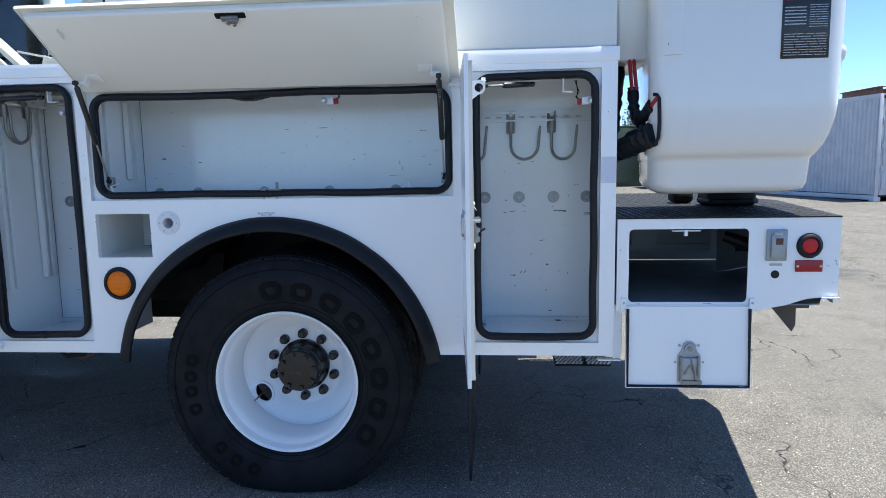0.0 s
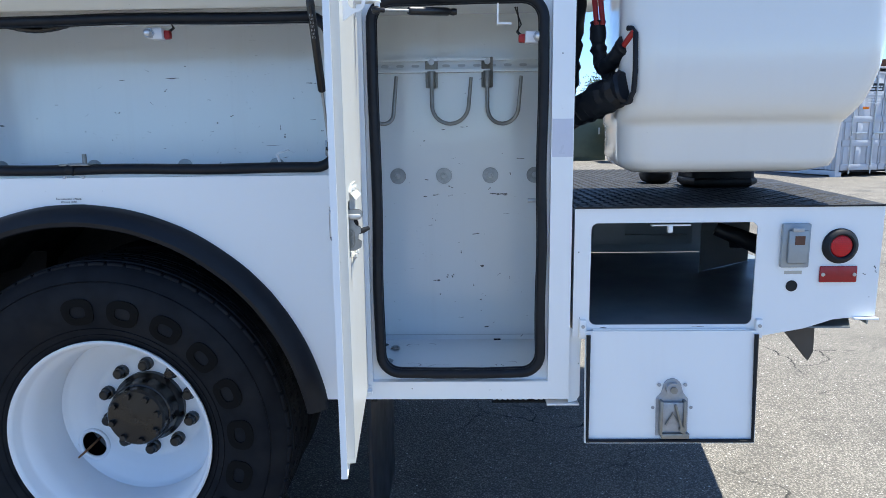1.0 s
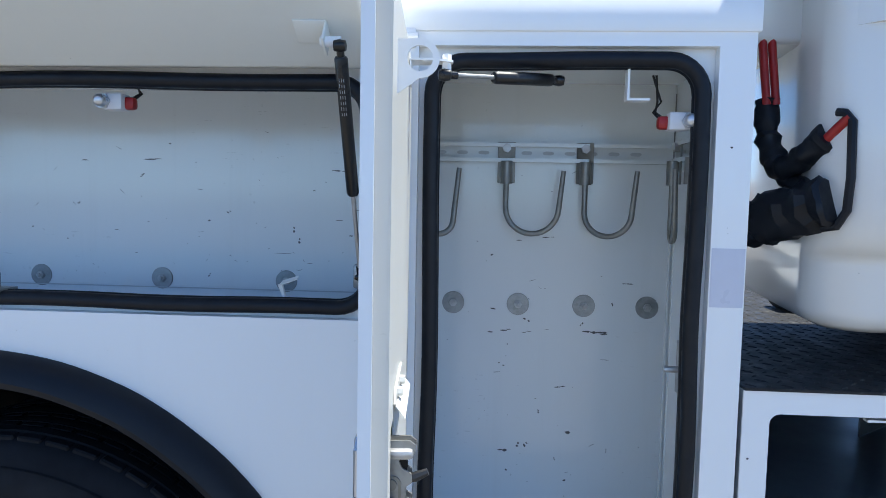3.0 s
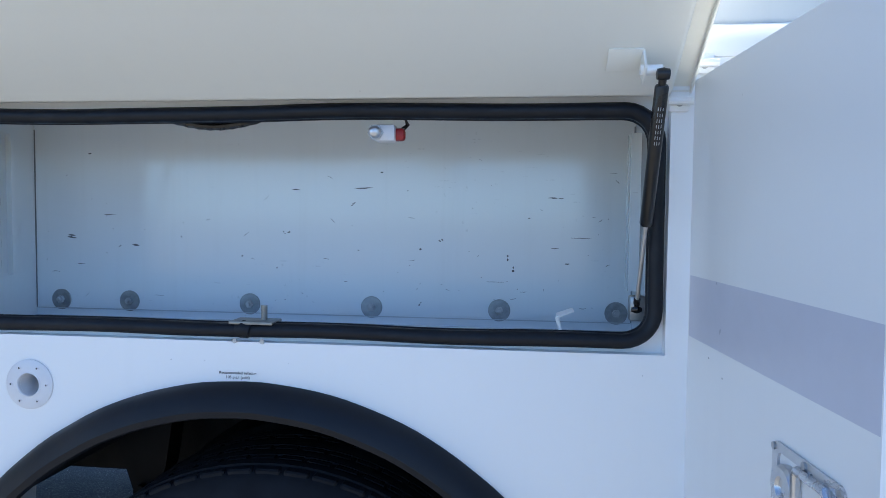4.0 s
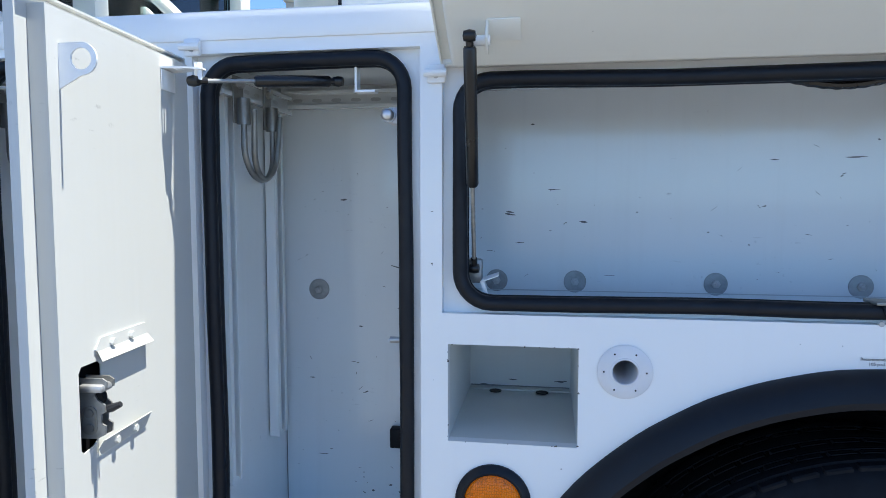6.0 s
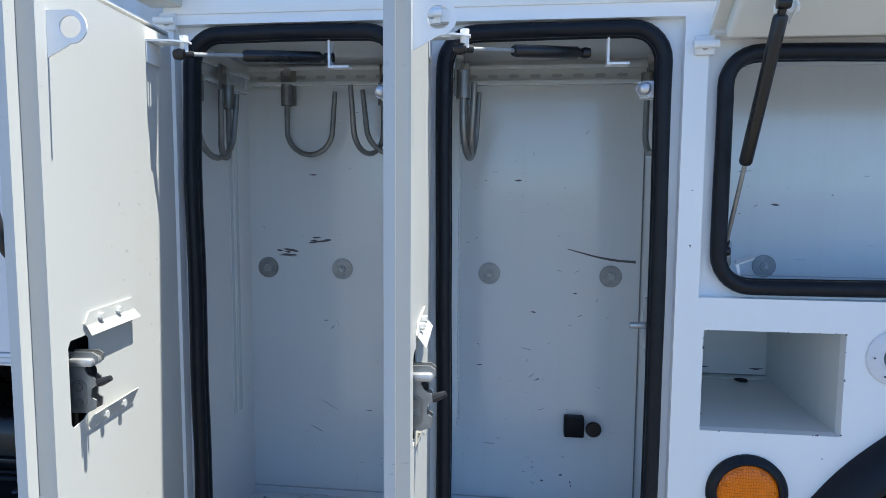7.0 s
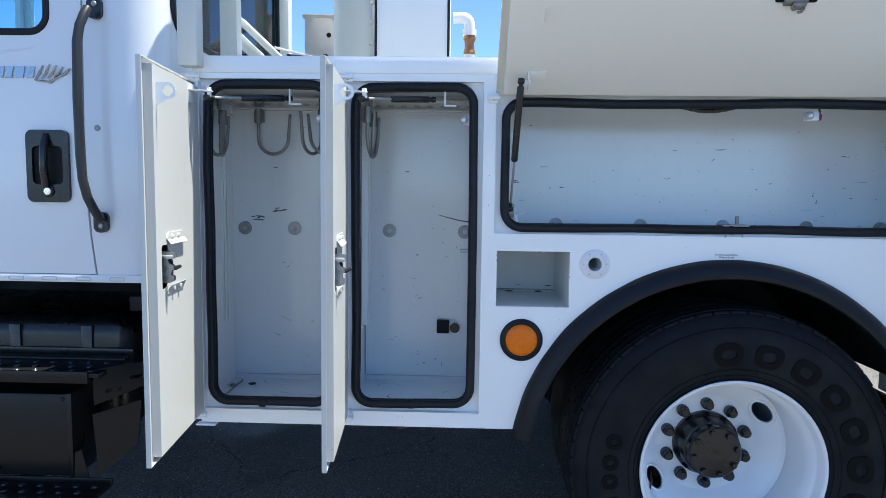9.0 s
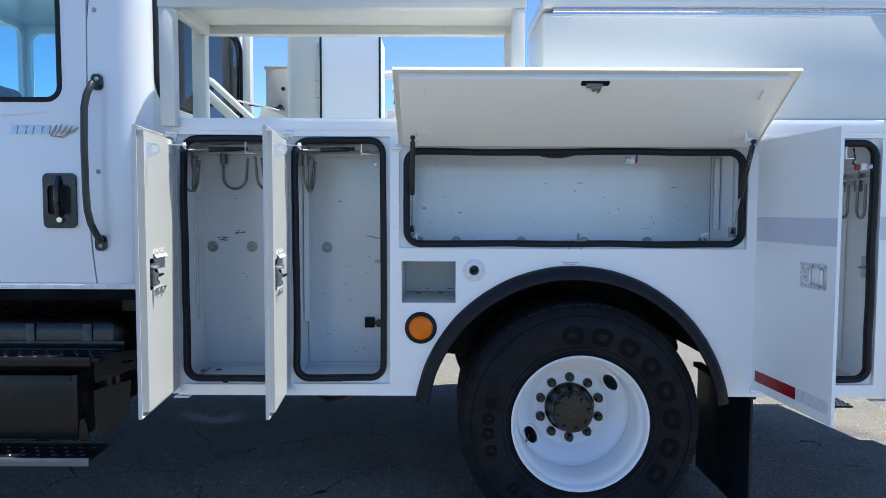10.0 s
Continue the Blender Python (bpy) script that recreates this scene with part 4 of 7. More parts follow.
    shelf = [(0.074, 0.0), (0.120, 0.0), (0.119, 0.040), (0.106, 0.066), (0.092, 0.066), (0.083, 0.040)]
    bm = plate(B(), shelf, [rrect(0.1115, 0.1155, 0.020, 0.034, 0.0015, 3), rrect(0.1035, 0.1075, 0.020, 0.034, 0.0015, 3)], tv - 0.0015, tv + 0.0015, lambda x, y, z: (x, y, -z))
    box(bm, 0.074, 0.120, tv - 0.036, tv - 0.002, -0.003, -0.0005, 0.001)
    on("strut_tab", bm, WHITE)
    on("tab_bolt", tube(B(), [(0.099, tv - 0.018, -0.056), (0.099, tv + 0.011, -0.056)], 0.0075, 6), WHITE)
    if outer_kit:
        w = T + 0.0032
        cu, cv = width - 0.122, 0.522
        flat = lambda x, y, z: (x, z, w - y)
        han = on("paddle_latch", plate(B(), rrect(cu - 0.075, cu + 0.075, cv - 0.047, cv + 0.047, 0.012), [rrect(cu - 0.062, cu + 0.060, cv - 0.036, cv + 0.036, 0.008)], -0.003, 0.0, flat), INOX, "stainless folding latch in a screwed tray")
        tray = [part("latch_tray", plate(B(), rrect(cu - 0.062, cu + 0.060, cv - 0.036, cv + 0.036, 0.008), [], 0.0004, 0.0018, flat), WASHER, door)]
        bm = lathe(B(), [(0.026, 0.0), (0.026, 0.008), (0.023, 0.012), (0.013, 0.012), (0.011, 0.008), (0, 0.008)], Matrix.Translation((cu - 0.036, cv + 0.002, w - 0.0004)), 28)
        tray.append(part("lock_rose", bm, INOX, door))
        loop = [(cu - 0.010, cv + 0.032), (cu + 0.046, cv + 0.032), (cu + 0.054, cv + 0.024), (cu + 0.054, cv - 0.024), (cu + 0.046, cv - 0.032), (cu - 0.010, cv - 0.032), (cu - 0.014, cv - 0.026), (cu - 0.014, cv + 0.026)]
        tray.append(part("folding_handle", tube(B(), [(u, v, w + 0.006) for u, v in loop], 0.0055, 10, True), INOX, door))
        for u, v in ((-0.069, 0.040), (0.069, 0.040), (-0.069, -0.040), (0.069, -0.040), (0.0, 0.0415)):
            tray.append(part("tray_screw", tube(B(), [(cu + u, cv + v, w + 0.001), (cu + u, cv + v, w + 0.0055)], 0.0045, 10), STEEL, door))
        for ob in tray:
            ob.data.transform(m)
        on("reflective_tape", box(B(), 0.020, 0.305, 0.036, 0.083, w - 0.0004, w), REDREFL, "red reflective tape")
        on("reflective_tape", box(B(), 0.305, width - 0.018, 0.036, 0.083, w - 0.0004, w), WHITEREFL, "white reflective tape")
        on("faded_stripe", box(B(), 0.004, width - 0.002, 0.635, 0.735, w - 0.0004, w), DECAL, "faded grey-lilac decal stripe")
    return door


DZ0, DZ1 = 0.632, 1.699
side_door((-1.668, -0.014), (-1.625, -0.452), DZ0, DZ1, "open white front compartment door, inner side sunlit")
side_door((-1.196, -0.014), (-1.161, -0.452), DZ0, DZ1, "open white middle compartment door, inner side sunlit")
side_door((0.813, -0.014), (0.852, -0.526), 0.640, 1.692, "open white rear compartment door with chrome latch", True)
for x in (-1.684, -1.196, 0.806):
    for z in (1.721, 0.625):
        hinge_block(x - 0.004, z, truck)
part("faded_stripe", box(B(), 1.321, 1.376, -0.0007, 0, 1.278, 1.378), DECAL, truck, "faded grey-lilac decal stripe")

# ---- inside the compartments ----
def washer(x, z, y=BACK, r=0.0265):
    w = part("washer", disc(B(), x, y, z, r, 0.003, 26, 0.0008), WASHER, truck, "large dull steel washer with a bolt")
    part("bolt", lathe(B(), [(0.0048, 0.0095), (0.0085, 0.0095), (0.0098, 0.0085), (0.0098, 0.003)], outward(x, y, z), 6), STEEL, w)
    part("stud", lathe(B(), [(0, 0.017), (0.004, 0.0165), (0.0052, 0.015), (0.0052, 0.006)], outward(x, y, z), 12), STEEL, w)


for x in (0.868, 1.022, 1.177, 1.324):
    washer(x, 1.206, BACK)
for x, z in ((-1.682, 1.217), (-1.488, 1.217), (-1.118, 1.214), (-0.827, 1.213)):
    washer(x, z)
for x in (-0.667, -0.480, -0.160, 0.150, 0.461, 0.734):
    washer(x, 1.2455)


def channel(p, q, out, name="slotted_rail", w=0.044, d=0.022, lip=0.009):
    """A rolled strut channel from p to q with its open side along out."""
    p, q, out = Vector(p), Vector(q), Vector(out)
    d_ = (q - p).normalized()
    p, q = p + out * 0.004, q + out * 0.004
    s = d_.cross(out).normalized()
    prof = [(-w / 2, 0), (-w / 2, d), (-w / 2 + lip, d), (-w / 2 + lip, d - 0.004), (-w / 2 + 0.003, d - 0.004), (-w / 2 + 0.003, 0.003),
            (w / 2 - 0.003, 0.003), (w / 2 - 0.003, d - 0.004), (w / 2 - lip, d - 0.004), (w / 2 - lip, d), (w / 2, d), (w / 2, 0)]
    bm = B()
    a, b = [[bm.verts.new(e + s * u + out * v) for u, v in prof] for e in (p, q)]
    for j in range(len(prof)):
        k = (j + 1) % len(prof)
        bm.faces.new((a[j], a[k], b[k], b[j]))
    bm.faces.new(a)
    bm.faces.new(b)
    rail = part(name, bm, INNER, truck, "white painted slotted steel rail")
    n = int((q - p).length / 0.05)
    for i in range(n):
        c = p + d_ * (0.025 + 0.05 * i) + out * 0.0034
        b2 = B()
        u = [c + d_ * (0.010 * math.cos(t) + (0.006 if math.cos(t) > 0 else -0.006)) * 0.8 + s * 0.0045 * math.sin(t) for t in [2 * math.pi * k / 12 for k in range(12)]]
        lo, hi = [b2.verts.new(e) for e in u], [b2.verts.new(e + out * 0.0006) for e in u]
        b2.faces.new(hi)
        b2.faces.new(lo)
        for k in range(12):
            b2.faces.new((lo[k], lo[(k + 1) % 12], hi[(k + 1) % 12], hi[k]))
        part("slot", b2, GREYW, rail)
    return rail


IN_Y = Vector((0, -1, 0))
channel((0.808, BACK, 1.562), (1.352, BACK, 1.562), IN_Y)
channel((-1.712, BACK, 1.690), (-1.233, BACK, 1.690), IN_Y)
channel((-1.190, BACK, 1.686), (-0.772, BACK, 1.686), IN_Y)
PX, NX = Vector((1, 0, 0)), Vector((-1, 0, 0))
# upright and cross rails on the side walls
for y, z0, z1 in ((0.107, 0.848, 1.650), (0.348, 0.866, 1.660)):
    channel((-1.212, y, z0), (-1.212, y, z1), PX, w=0.052, d=0.024, lip=0.014)
channel((-1.743, 0.338, 0.870), (-1.743, 0.338, 1.660), PX, d=0.014, lip=0.014)
for y, w in ((0.090, 0.062), (0.306, 0.054)):
    channel((-0.737, y, 1.318), (-0.737, y, 1.655), PX, w=w)
channel((0.767, 0.115, 1.312), (0.767, 0.115, 1.652), NX)
channel((0.767, 0.338, 1.311), (0.767, 0.338, 1.650), NX)
channel((1.372, 0.06, 1.562), (1.372, 0.36, 1.562), NX)
channel((1.372, 0.335, 0.69), (1.372, 0.335, 1.52), NX)
channel((-1.188, 0.05, 1.668), (-1.188, 0.40, 1.668), PX, d=0.015)
channel((-1.727, 0.05, 1.668), (-1.727, 0.40, 1.668), PX, d=0.015)
channel((0.774, 0.06, 1.562), (0.774, 0.36, 1.562), PX)


def hook(x, y, z, out, along, reach, drop):
    """A swivel hook clamped to a rail: out is away from the wall, along the way its bow opens."""
    out, along = Vector(out).normalized(), Vector(along).normalized()
    c = Vector((x, y, z))
    up = Vector((0, 0, 1))
    m = Matrix(((along.x, out.x, 0, c.x), (along.y, out.y, 0, c.y), (0, 0, 1, c.z), (0, 0, 0, 1)))
    h = part("tool_hook", box(B(), -0.020, 0.020, 0.0, 0.004, -0.070, 0.024, 0.001, 1, m), HOOK, truck, "grey galvanised swivel hook clamped to a rail")
    part("socket", tube(B(), [c + out * 0.014 + up * -0.020, c + out * 0.014 + up * -0.072], 0.0135, 16), HOOK, h)
    part("clamp_bolt", tube(B(), [c + out * 0.002 + up * 0.010, c + out * 0.014 + up * 0.010], 0.0105, 6), STEEL, h)
    a = c + out * 0.014
    r = reach / 2
    pts = [a + up * -0.06, a + up * -(0.06 + (drop - r - 0.06) * 0.5)]
    for i in range(15):
        t = math.pi * i / 14
        pts.append(a + along * (r - r * math.cos(t)) + up * (-(drop - r) - r * math.sin(t)) + out * 0.012 * i / 14)
    pts.append(a + along * (reach + 0.008) + up * -0.042 + out * 0.016)
    part("bow", tube(B(), pts, [0.0064] * (len(pts) - 1) + [0.0054], 12), HOOK, h)


HY = BACK - 0.018
hook(0.986, HY, 1.562, (0, -1, 0), (1, -0.12, 0), 0.120, 0.186)
hook(1.166, HY, 1.562, (0, -1, 0), (1, -0.45, 0), 0.105, 0.188)
hook(1.354, 0.325, 1.562, (-1, 0, 0), (-0.05, -1, 0), 0.088, 0.190)
hook(1.354, 0.195, 1.562, (-1, 0, 0), (-0.10, -1, 0), 0.090, 0.192)
hook(0.794, 0.290, 1.562, (1, 0, 0), (0.8, 0.25, 0), 0.052, 0.186)
hook(-1.615, HY, 1.690, (0, -1, 0), (1, -0.06, 0), 0.120, 0.190)
hook(-1.375, HY, 1.690, (0, -1, 0), (-0.42, -1, 0), 0.112, 0.190)
hook(-1.282, HY, 1.690, (0, -1, 0), (-1, -0.25, 0), 0.128, 0.190)
hook(-1.708, 0.108, 1.666, (1, 0, 0), (0.08, 1, 0), 0.122, 0.184)
hook(-1.708, 0.250, 1.666, (1, 0, 0), (0.10, -1, 0), 0.080, 0.182)
hook(-1.169, 0.106, 1.664, (1, 0, 0), (0.04, 1, 0), 0.126, 0.182)
hook(-1.169, 0.246, 1.664, (1, 0, 0), (0.04, -1, 0), 0.130, 0.180)
hook(-0.768, 0.290, 1.686, (-1, 0, 0), (0.2, -1, 0), 0.110, 0.190)


def lamp_switch(x, y, z, s):
    """A plunger light switch on a folded white bracket, with its red boot and black leads."""
    lo, hi = sorted((x - 0.006 * s, x + 0.030 * s))
    sw = part("door_switch", box(B(), lo, hi, y - 0.002, y + 0.030, z - 0.015, z + 0.015, 0.003), PLASTW, truck, "chrome plunger light switch on a white bracket with red boot")
    at = outward(x - 0.004 * s, y - 0.002, z)
    part("plunger", lathe(B(), [(0, 0.020), (0.005, 0.0195), (0.009, 0.017), (0.0112, 0.013), (0.0115, 0.0)], at, 24), INOX, sw, "domed chrome plunger")
    part("plunger_nut", lathe(B(), [(0.0145, 0.004), (0.0145, 0.0), (0.0115, 0.0), (0.0115, 0.004)], at, 6, True), STEEL, sw)
    lo, hi = sorted((x + 0.020 * s, x + 0.046 * s))
    part("red_boot", box(B(), lo, hi, y + 0.010, y + 0.030, z - 0.013, z + 0.010, 0.006), REDP, sw)
    for k in (0, 1):
        part("wire", tube(B(), [(x + (0.034 + 0.008 * k) * s, y + 0.022, z + 0.006), (x + (0.046 + 0.004 * k) * s, y + 0.034, z + 0.018), (x + (0.044 - 0.006 * k) * s, y + 0.030, z + 0.036), (x + (0.050 + 0.006 * k) * s, y + 0.020, z + 0.08)], 0.0022, 6), BLACK, sw)


lamp_switch(-1.290, 0.022, 1.594, 1)
lamp_switch(-0.830, 0.022, 1.593, 1)
lamp_switch(1.280, 0.030, 1.592, -1)
lamp_switch(0.250, 0.036, 1.617, 1)
for x0, y, z in ((-1.392, 0.03, 1.638), (-0.895, 0.03, 1.636), (1.177, 0.03, 1.624)):
    bm = B()
    box(bm, x0 - 0.002, x0 + 0.002, y - 0.012, y + 0.012, z, 1.722)
    box(bm, x0 + 0.002, x0 + 0.036, y - 0.012, y + 0.012, z, z + 0.004)
    part("cable_bracket", bm, WHITE, truck)
# door struts under the compartment roofs
for xa, xb in ((-1.396, -1.608), (-0.933, -1.139), (1.061, 0.874)):
    strut((xa, 0.034, 1.659), (xb, -0.112, 1.640), 0.60, truck, False)
    part("strut_anchor", box(B(), xa - 0.03, xa + 0.03, 0.020, 0.060, 1.706, 1.722, 0.002), WHITE, truck)
# strikers on the right-hand jambs
for x, z in ((-1.262, 1.175), (-0.806, 1.175), (1.296, 1.158)):
    bm = B()
    box(bm, x - 0.004, x + 0.004, 0.030, 0.075, z - 0.048, z + 0.048, 0.002)
    tube(bm, [(x - 0.002, 0.045, z), (x - 0.034, 0.045, z)], 0.006, 10)
    part("striker", bm, STEEL, truck, "steel striker pin on a plate")
bm = B()
box(bm, -0.016, 0.066, -0.004, 0.046, 1.2680, 1.2735, 0.001)
tube(bm, [(0.039, 0.028, 1.270), (0.039, 0.028, 1.300)], 0.006, 10)
part("striker", bm, HOOK, truck, "steel striker pin on a plate")
for x in (-0.006, 0.046):
    part("rivet", disc(B(), x, 0.0, 1.2375, 0.0048, 0.002, 14, 0.001), STEEL, truck)
# sag of corrugated conduit above the top compartment
part("conduit", tube(B(), [(-0.145 + 0.0105 * i, 0.045, 1.646 - 0.013 * math.sin(math.pi * i / 16)) for i in range(17)], [0.009 + 0.0012 * (i % 2) for i in range(17)], 10), BLACK, truck, "black corrugated conduit sagging below the roof")
# small torn brackets low in the top compartment
for x in (-0.655, 0.582):
    bm = B()
    prism(bm, [(x - 0.010, 0.026, 1.290), (x + 0.022, 0.034, 1.301), (x + 0.020, 0.052, 1.305), (x - 0.008, 0.046, 1.296)], (0, -0.001, 0.002))
    prism(bm, [(x - 0.012, 0.028, 1.292), (x - 0.006, 0.030, 1.296), (x + 0.002, 0.034, 1.262), (x - 0.003, 0.034, 1.262)], (0.001, 0.004, 0))
    part("bent_tab", bm, WHITE, truck)
for x in (-0.680, 0.716):
    part("strut_foot", box(B(), x - 0.014, x + 0.014, 0.052, 0.075, 1.285, 1.33, 0.004), WASHER, truck)
# folded floor seam along the front compartment's wall
part("floor_seam", box(B(), -1.690, -1.686, 0.05, 0.40, 0.6205, 0.6235), SEAM, truck)
# drain holes and bolts on the floors
for x, y, z in ((-1.636, 0.355, 0.621), (-0.796, 0.36, 0.634), (0.815, 0.36, 0.641), (-0.69, 0.36, 1.205), (0.70, 0.36, 1.205)):
    part("drain_hole", lathe(B(), [(0, 0), (0.015, 0), (0.015, 0.0012), (0, 0.0012)], pose(x, y, z), 20), DARK, truck)
for x, y, z in ((0.855, 0.33, 0.640), (0.845, 0.20, 0.640), (-1.702, 0.33, 0.620)):
    part("floor_bolt", lathe(B(), [(0, 0.008), (0.008, 0.008), (0.009, 0.003), (0.016, 0.003), (0.016, 0)], pose(x, y, z), 12), WASHER, truck)
# trailer socket on the back of the middle compartment
sock = part("socket_box", box(B(), -0.930, -0.882, 0.405, BACK, 0.820, 0.870, 0.004), DARK, truck, "black plug box with an open cap")
part("socket_cap", disc(B(), -0.860, 0.412, 0.842, 0.019, 0.006, 24, 0.002), BLACK, sock)
# long smears of dirt with shapes of their own
SMEAR = plain("dark_smear", (0.10, 0.10, 0.105), 0.5, vary=0.6, scale=200)


def smear(x, z, w, h, tilt=0.0, y=BACK):
    """A broken streak of scuffs: a few short slivers, uneven in length and width."""
    b3 = B()
    many = max(1, round(w / 0.016)) + (1 if h > 0.006 else 0)
    for k in range(many):
        u0 = random.uniform(0, 0.75) if many > 1 else 0.0
        u1 = min(1.0, u0 + random.uniform(0.25, 0.6)) if many > 1 else 1.0
        dz = h * random.uniform(-0.35, 0.35) if many > 1 else 0.0
        tall = h * (random.uniform(0.25, 0.5) if many > 1 else 0.8)
        top, bot = [], []
        for i in range(7):
            u = u0 + (u1 - u0) * i / 6
            t = math.sin(math.pi * (i + 0.15) / 6.3) * random.uniform(0.55, 1.0)
            c = Vector((x + w * u, y - 0.0008 - 0.00005 * k, z + dz + tilt * u))
            top.append(b3.verts.new(c + Vector((0, 0, tall * t / 2 + 0.0002))))
            bot.append(b3.verts.new(c - Vector((0, 0, tall * t / 2 + 0.0002))))
        for i in range(6):
            b3.faces.new((top[i], top[i + 1], bot[i + 1], bot[i]))
    part("scuff_mark", b3, SMEAR, truck)


FRONT_SCUFFS = ((-1.576, 1.286, 0.060, 0.018, 0.006), (-1.570, 1.296, 0.030, 0.010, 0.002), (-1.662, 1.264, 0.062, 0.012, -0.006), (-1.656, 1.250, 0.056, 0.010, -0.004), (-1.382, 1.320, 0.030, 0.005, -0.002), (-1.582, 0.812, 0.055, 0.003, -0.030), (-1.572, 1.452, 0.022, 0.005, 0))
TOP_SCUFFS = ((-0.658, 1.41, 0.042, 0.011), (-0.566, 1.465, 0.055, 0.002), (-0.644, 1.337, 0.043, 0.002), (-0.472, 1.389, 0.02, 0.006), (-0.275, 1.452, 0.011, 0.007), (-0.092, 1.335, 0.007, 0.011), (-0.065, 1.428, 0.009, 0.015), (-0.053, 1.531, 0.035, 0.004), (0.095, 1.536, 0.062, 0.004), (0.097, 1.493, 0.017, 0.011), (0.266, 1.389, 0.007, 0.006), (0.319, 1.414, 0.006, 0.011), (0.263, 1.254, 0.01, 0.012), (-0.416, 1.262, 0.033, 0.002), (-0.588, 1.619, 0.009, 0.005), (0.17, 1.574, 0.007, 0.004), (-0.342, 1.408, 0.005, 0.007), (-0.182, 1.365, 0.005, 0.005))
TOP_SCUFFS_AFT = ((-0.075, 1.425, 0.01, 0.008), (0.469, 1.373, 0.013, 0.017), (0.487, 1.346, 0.013, 0.016), (0.428, 1.313, 0.055, 0.002), (0.571, 1.514, 0.037, 0.007), (0.609, 1.357, 0.019, 0.008), (0.564, 1.395, 0.035, 0.002), (0.615, 1.421, 0.059, 0.002), (0.526, 1.465, 0.007, 0.007), (0.313, 1.411, 0.006, 0.006), (-0.509, 1.385, 0.008, 0.007), (-1.06, 1.44, 0.018, 0.006))
REAR_SCUFFS = ((1.075, 1.368, 0.029, 0.006), (1.014, 1.358, 0.014, 0.003), (1.24, 1.222, 0.008, 0.02), (1.258, 1.261, 0.033, 0.007), (0.957, 1.194, 0.013, 0.006), (1.032, 1.172, 0.02, 0.012), (0.979, 1.141, 0.03, 0.008), (1.028, 1.139, 0.03, 0.004), (0.951, 1.137, 0.014, 0.004), (1.173, 1.144, 0.062, 0.013), (1.168, 1.153, 0.01, 0.018), (1.212, 1.077, 0.03, 0.003), (0.979, 1.06, 0.015, 0.011), (1.102, 1.009, 0.038, 0.007), (0.954, 1.321, 0.007, 0.005), (0.863, 1.448, 0.005, 0.005))
REAR_SCUFFS_LOW = ((0.801, 0.882, 0.009, 0.009), (0.975, 0.848, 0.03, 0.012), (1.023, 0.863, 0.011, 0.016), (1.042, 0.872, 0.011, 0.023), (1.068, 0.949, 0.012, 0.014), (1.141, 0.901, 0.019, 0.014), (1.237, 0.855, 0.006, 0.019), (1.113, 0.833, 0.009, 0.009), (1.001, 0.8, 0.006, 0.006), (1.053, 0.716, 0.033, 0.002), (1.155, 0.681, 0.019, 0.006), (1.137, 0.78, 0.012, 0.01), (1.278, 0.649, 0.013, 0.009))
MIDDLE_SCUFFS = ((-1.149, 1.039, 0.009, 0.011), (-1.038, 1.031, 0.024, 0.005), (-1.024, 0.991, 0.004, 0.021), (-1.007, 0.953, 0.026, 0.007), (-1.147, 0.985, 0.015, 0.004), (-1.016, 1.122, 0.013, 0.005), (-0.914, 1.169, 0.009, 0.005), (-0.86, 1.153, 0.005, 0.013), (-1.138, 0.785, 0.042, 0.002), (-1.095, 0.799, 0.009, 0.002), (-1.007, 0.737, 0.004, 0.022), (-1.012, 0.69, 0.013, 0.012), (-0.987, 0.696, 0.013, 0.01), (-0.94, 0.712, 0.01, 0.006), (-0.917, 0.694, 0.009, 0.014))
for a in FRONT_SCUFFS:
    smear(*a)
bm = B()
arc = [(-0.930 + 0.020 * i, 1.277 - 0.028 * math.sin(math.pi / 2 * i / 8)) for i in range(9)]
rows = [[bm.verts.new((x, BACK - 0.0009, z + s * (0.0012 + 0.0028 * i / 8) * random.uniform(0.7, 1.2))) for s in (-1, 1)] for i, (x, z) in enumerate(arc)]
for p, q in zip(rows, rows[1:]):
    bm.faces.new((p[0], q[0], q[1], p[1]))
part("rub_mark", bm, SMEAR, truck)
for x, z, w, h in TOP_SCUFFS + TOP_SCUFFS_AFT + MIDDLE_SCUFFS:
    smear(x, z, w, h, random.uniform(-0.5, 0.5) * h)
for x, z, w, h in REAR_SCUFFS + REAR_SCUFFS_LOW:
    smear(x, z, w, h, random.uniform(-0.5, 0.5) * h)

def ticks(key, many, low=0.0):
    """Countless tiny knocks and scratches on the back of a compartment."""
    i0, i1, k0, k1 = INSIDE[key]
    b3 = B()
    for _ in range(many):
        x, z = random.uniform(i0 + 0.03, i1 - 0.03), k0 + 0.05 + (k1 - k0 - 0.14) * random.random() ** (1.0 + low)
        long, thick, a = random.choice((0.001, 0.0015, 0.002, 0.003, 0.005, 0.008)), random.uniform(0.0003, 0.0007), random.gauss(0, 0.6)
        u, v = Vector((math.cos(a), 0, math.sin(a))) * long, Vector((-math.sin(a), 0, math.cos(a))) * thick
        bend = v * random.uniform(-2.5, 2.5)
        c = Vector((x, BACK - 0.0007, z))
        row = [c - u, c - u * 0.3 + bend, c + u * 0.4 + bend, c + u]
        lo, hi = [b3.verts.new(p - v * w) for p, w in zip(row, (0.3, 1, 1, 0.3))], [b3.verts.new(p + v * w) for p, w in zip(row, (0.3, 1, 1, 0.3))]
        for k in range(3):
            b3.faces.new((lo[k], lo[k + 1], hi[k + 1], hi[k]))
    part("scuff_ticks", b3, SMEAR, truck, kind="stuff")


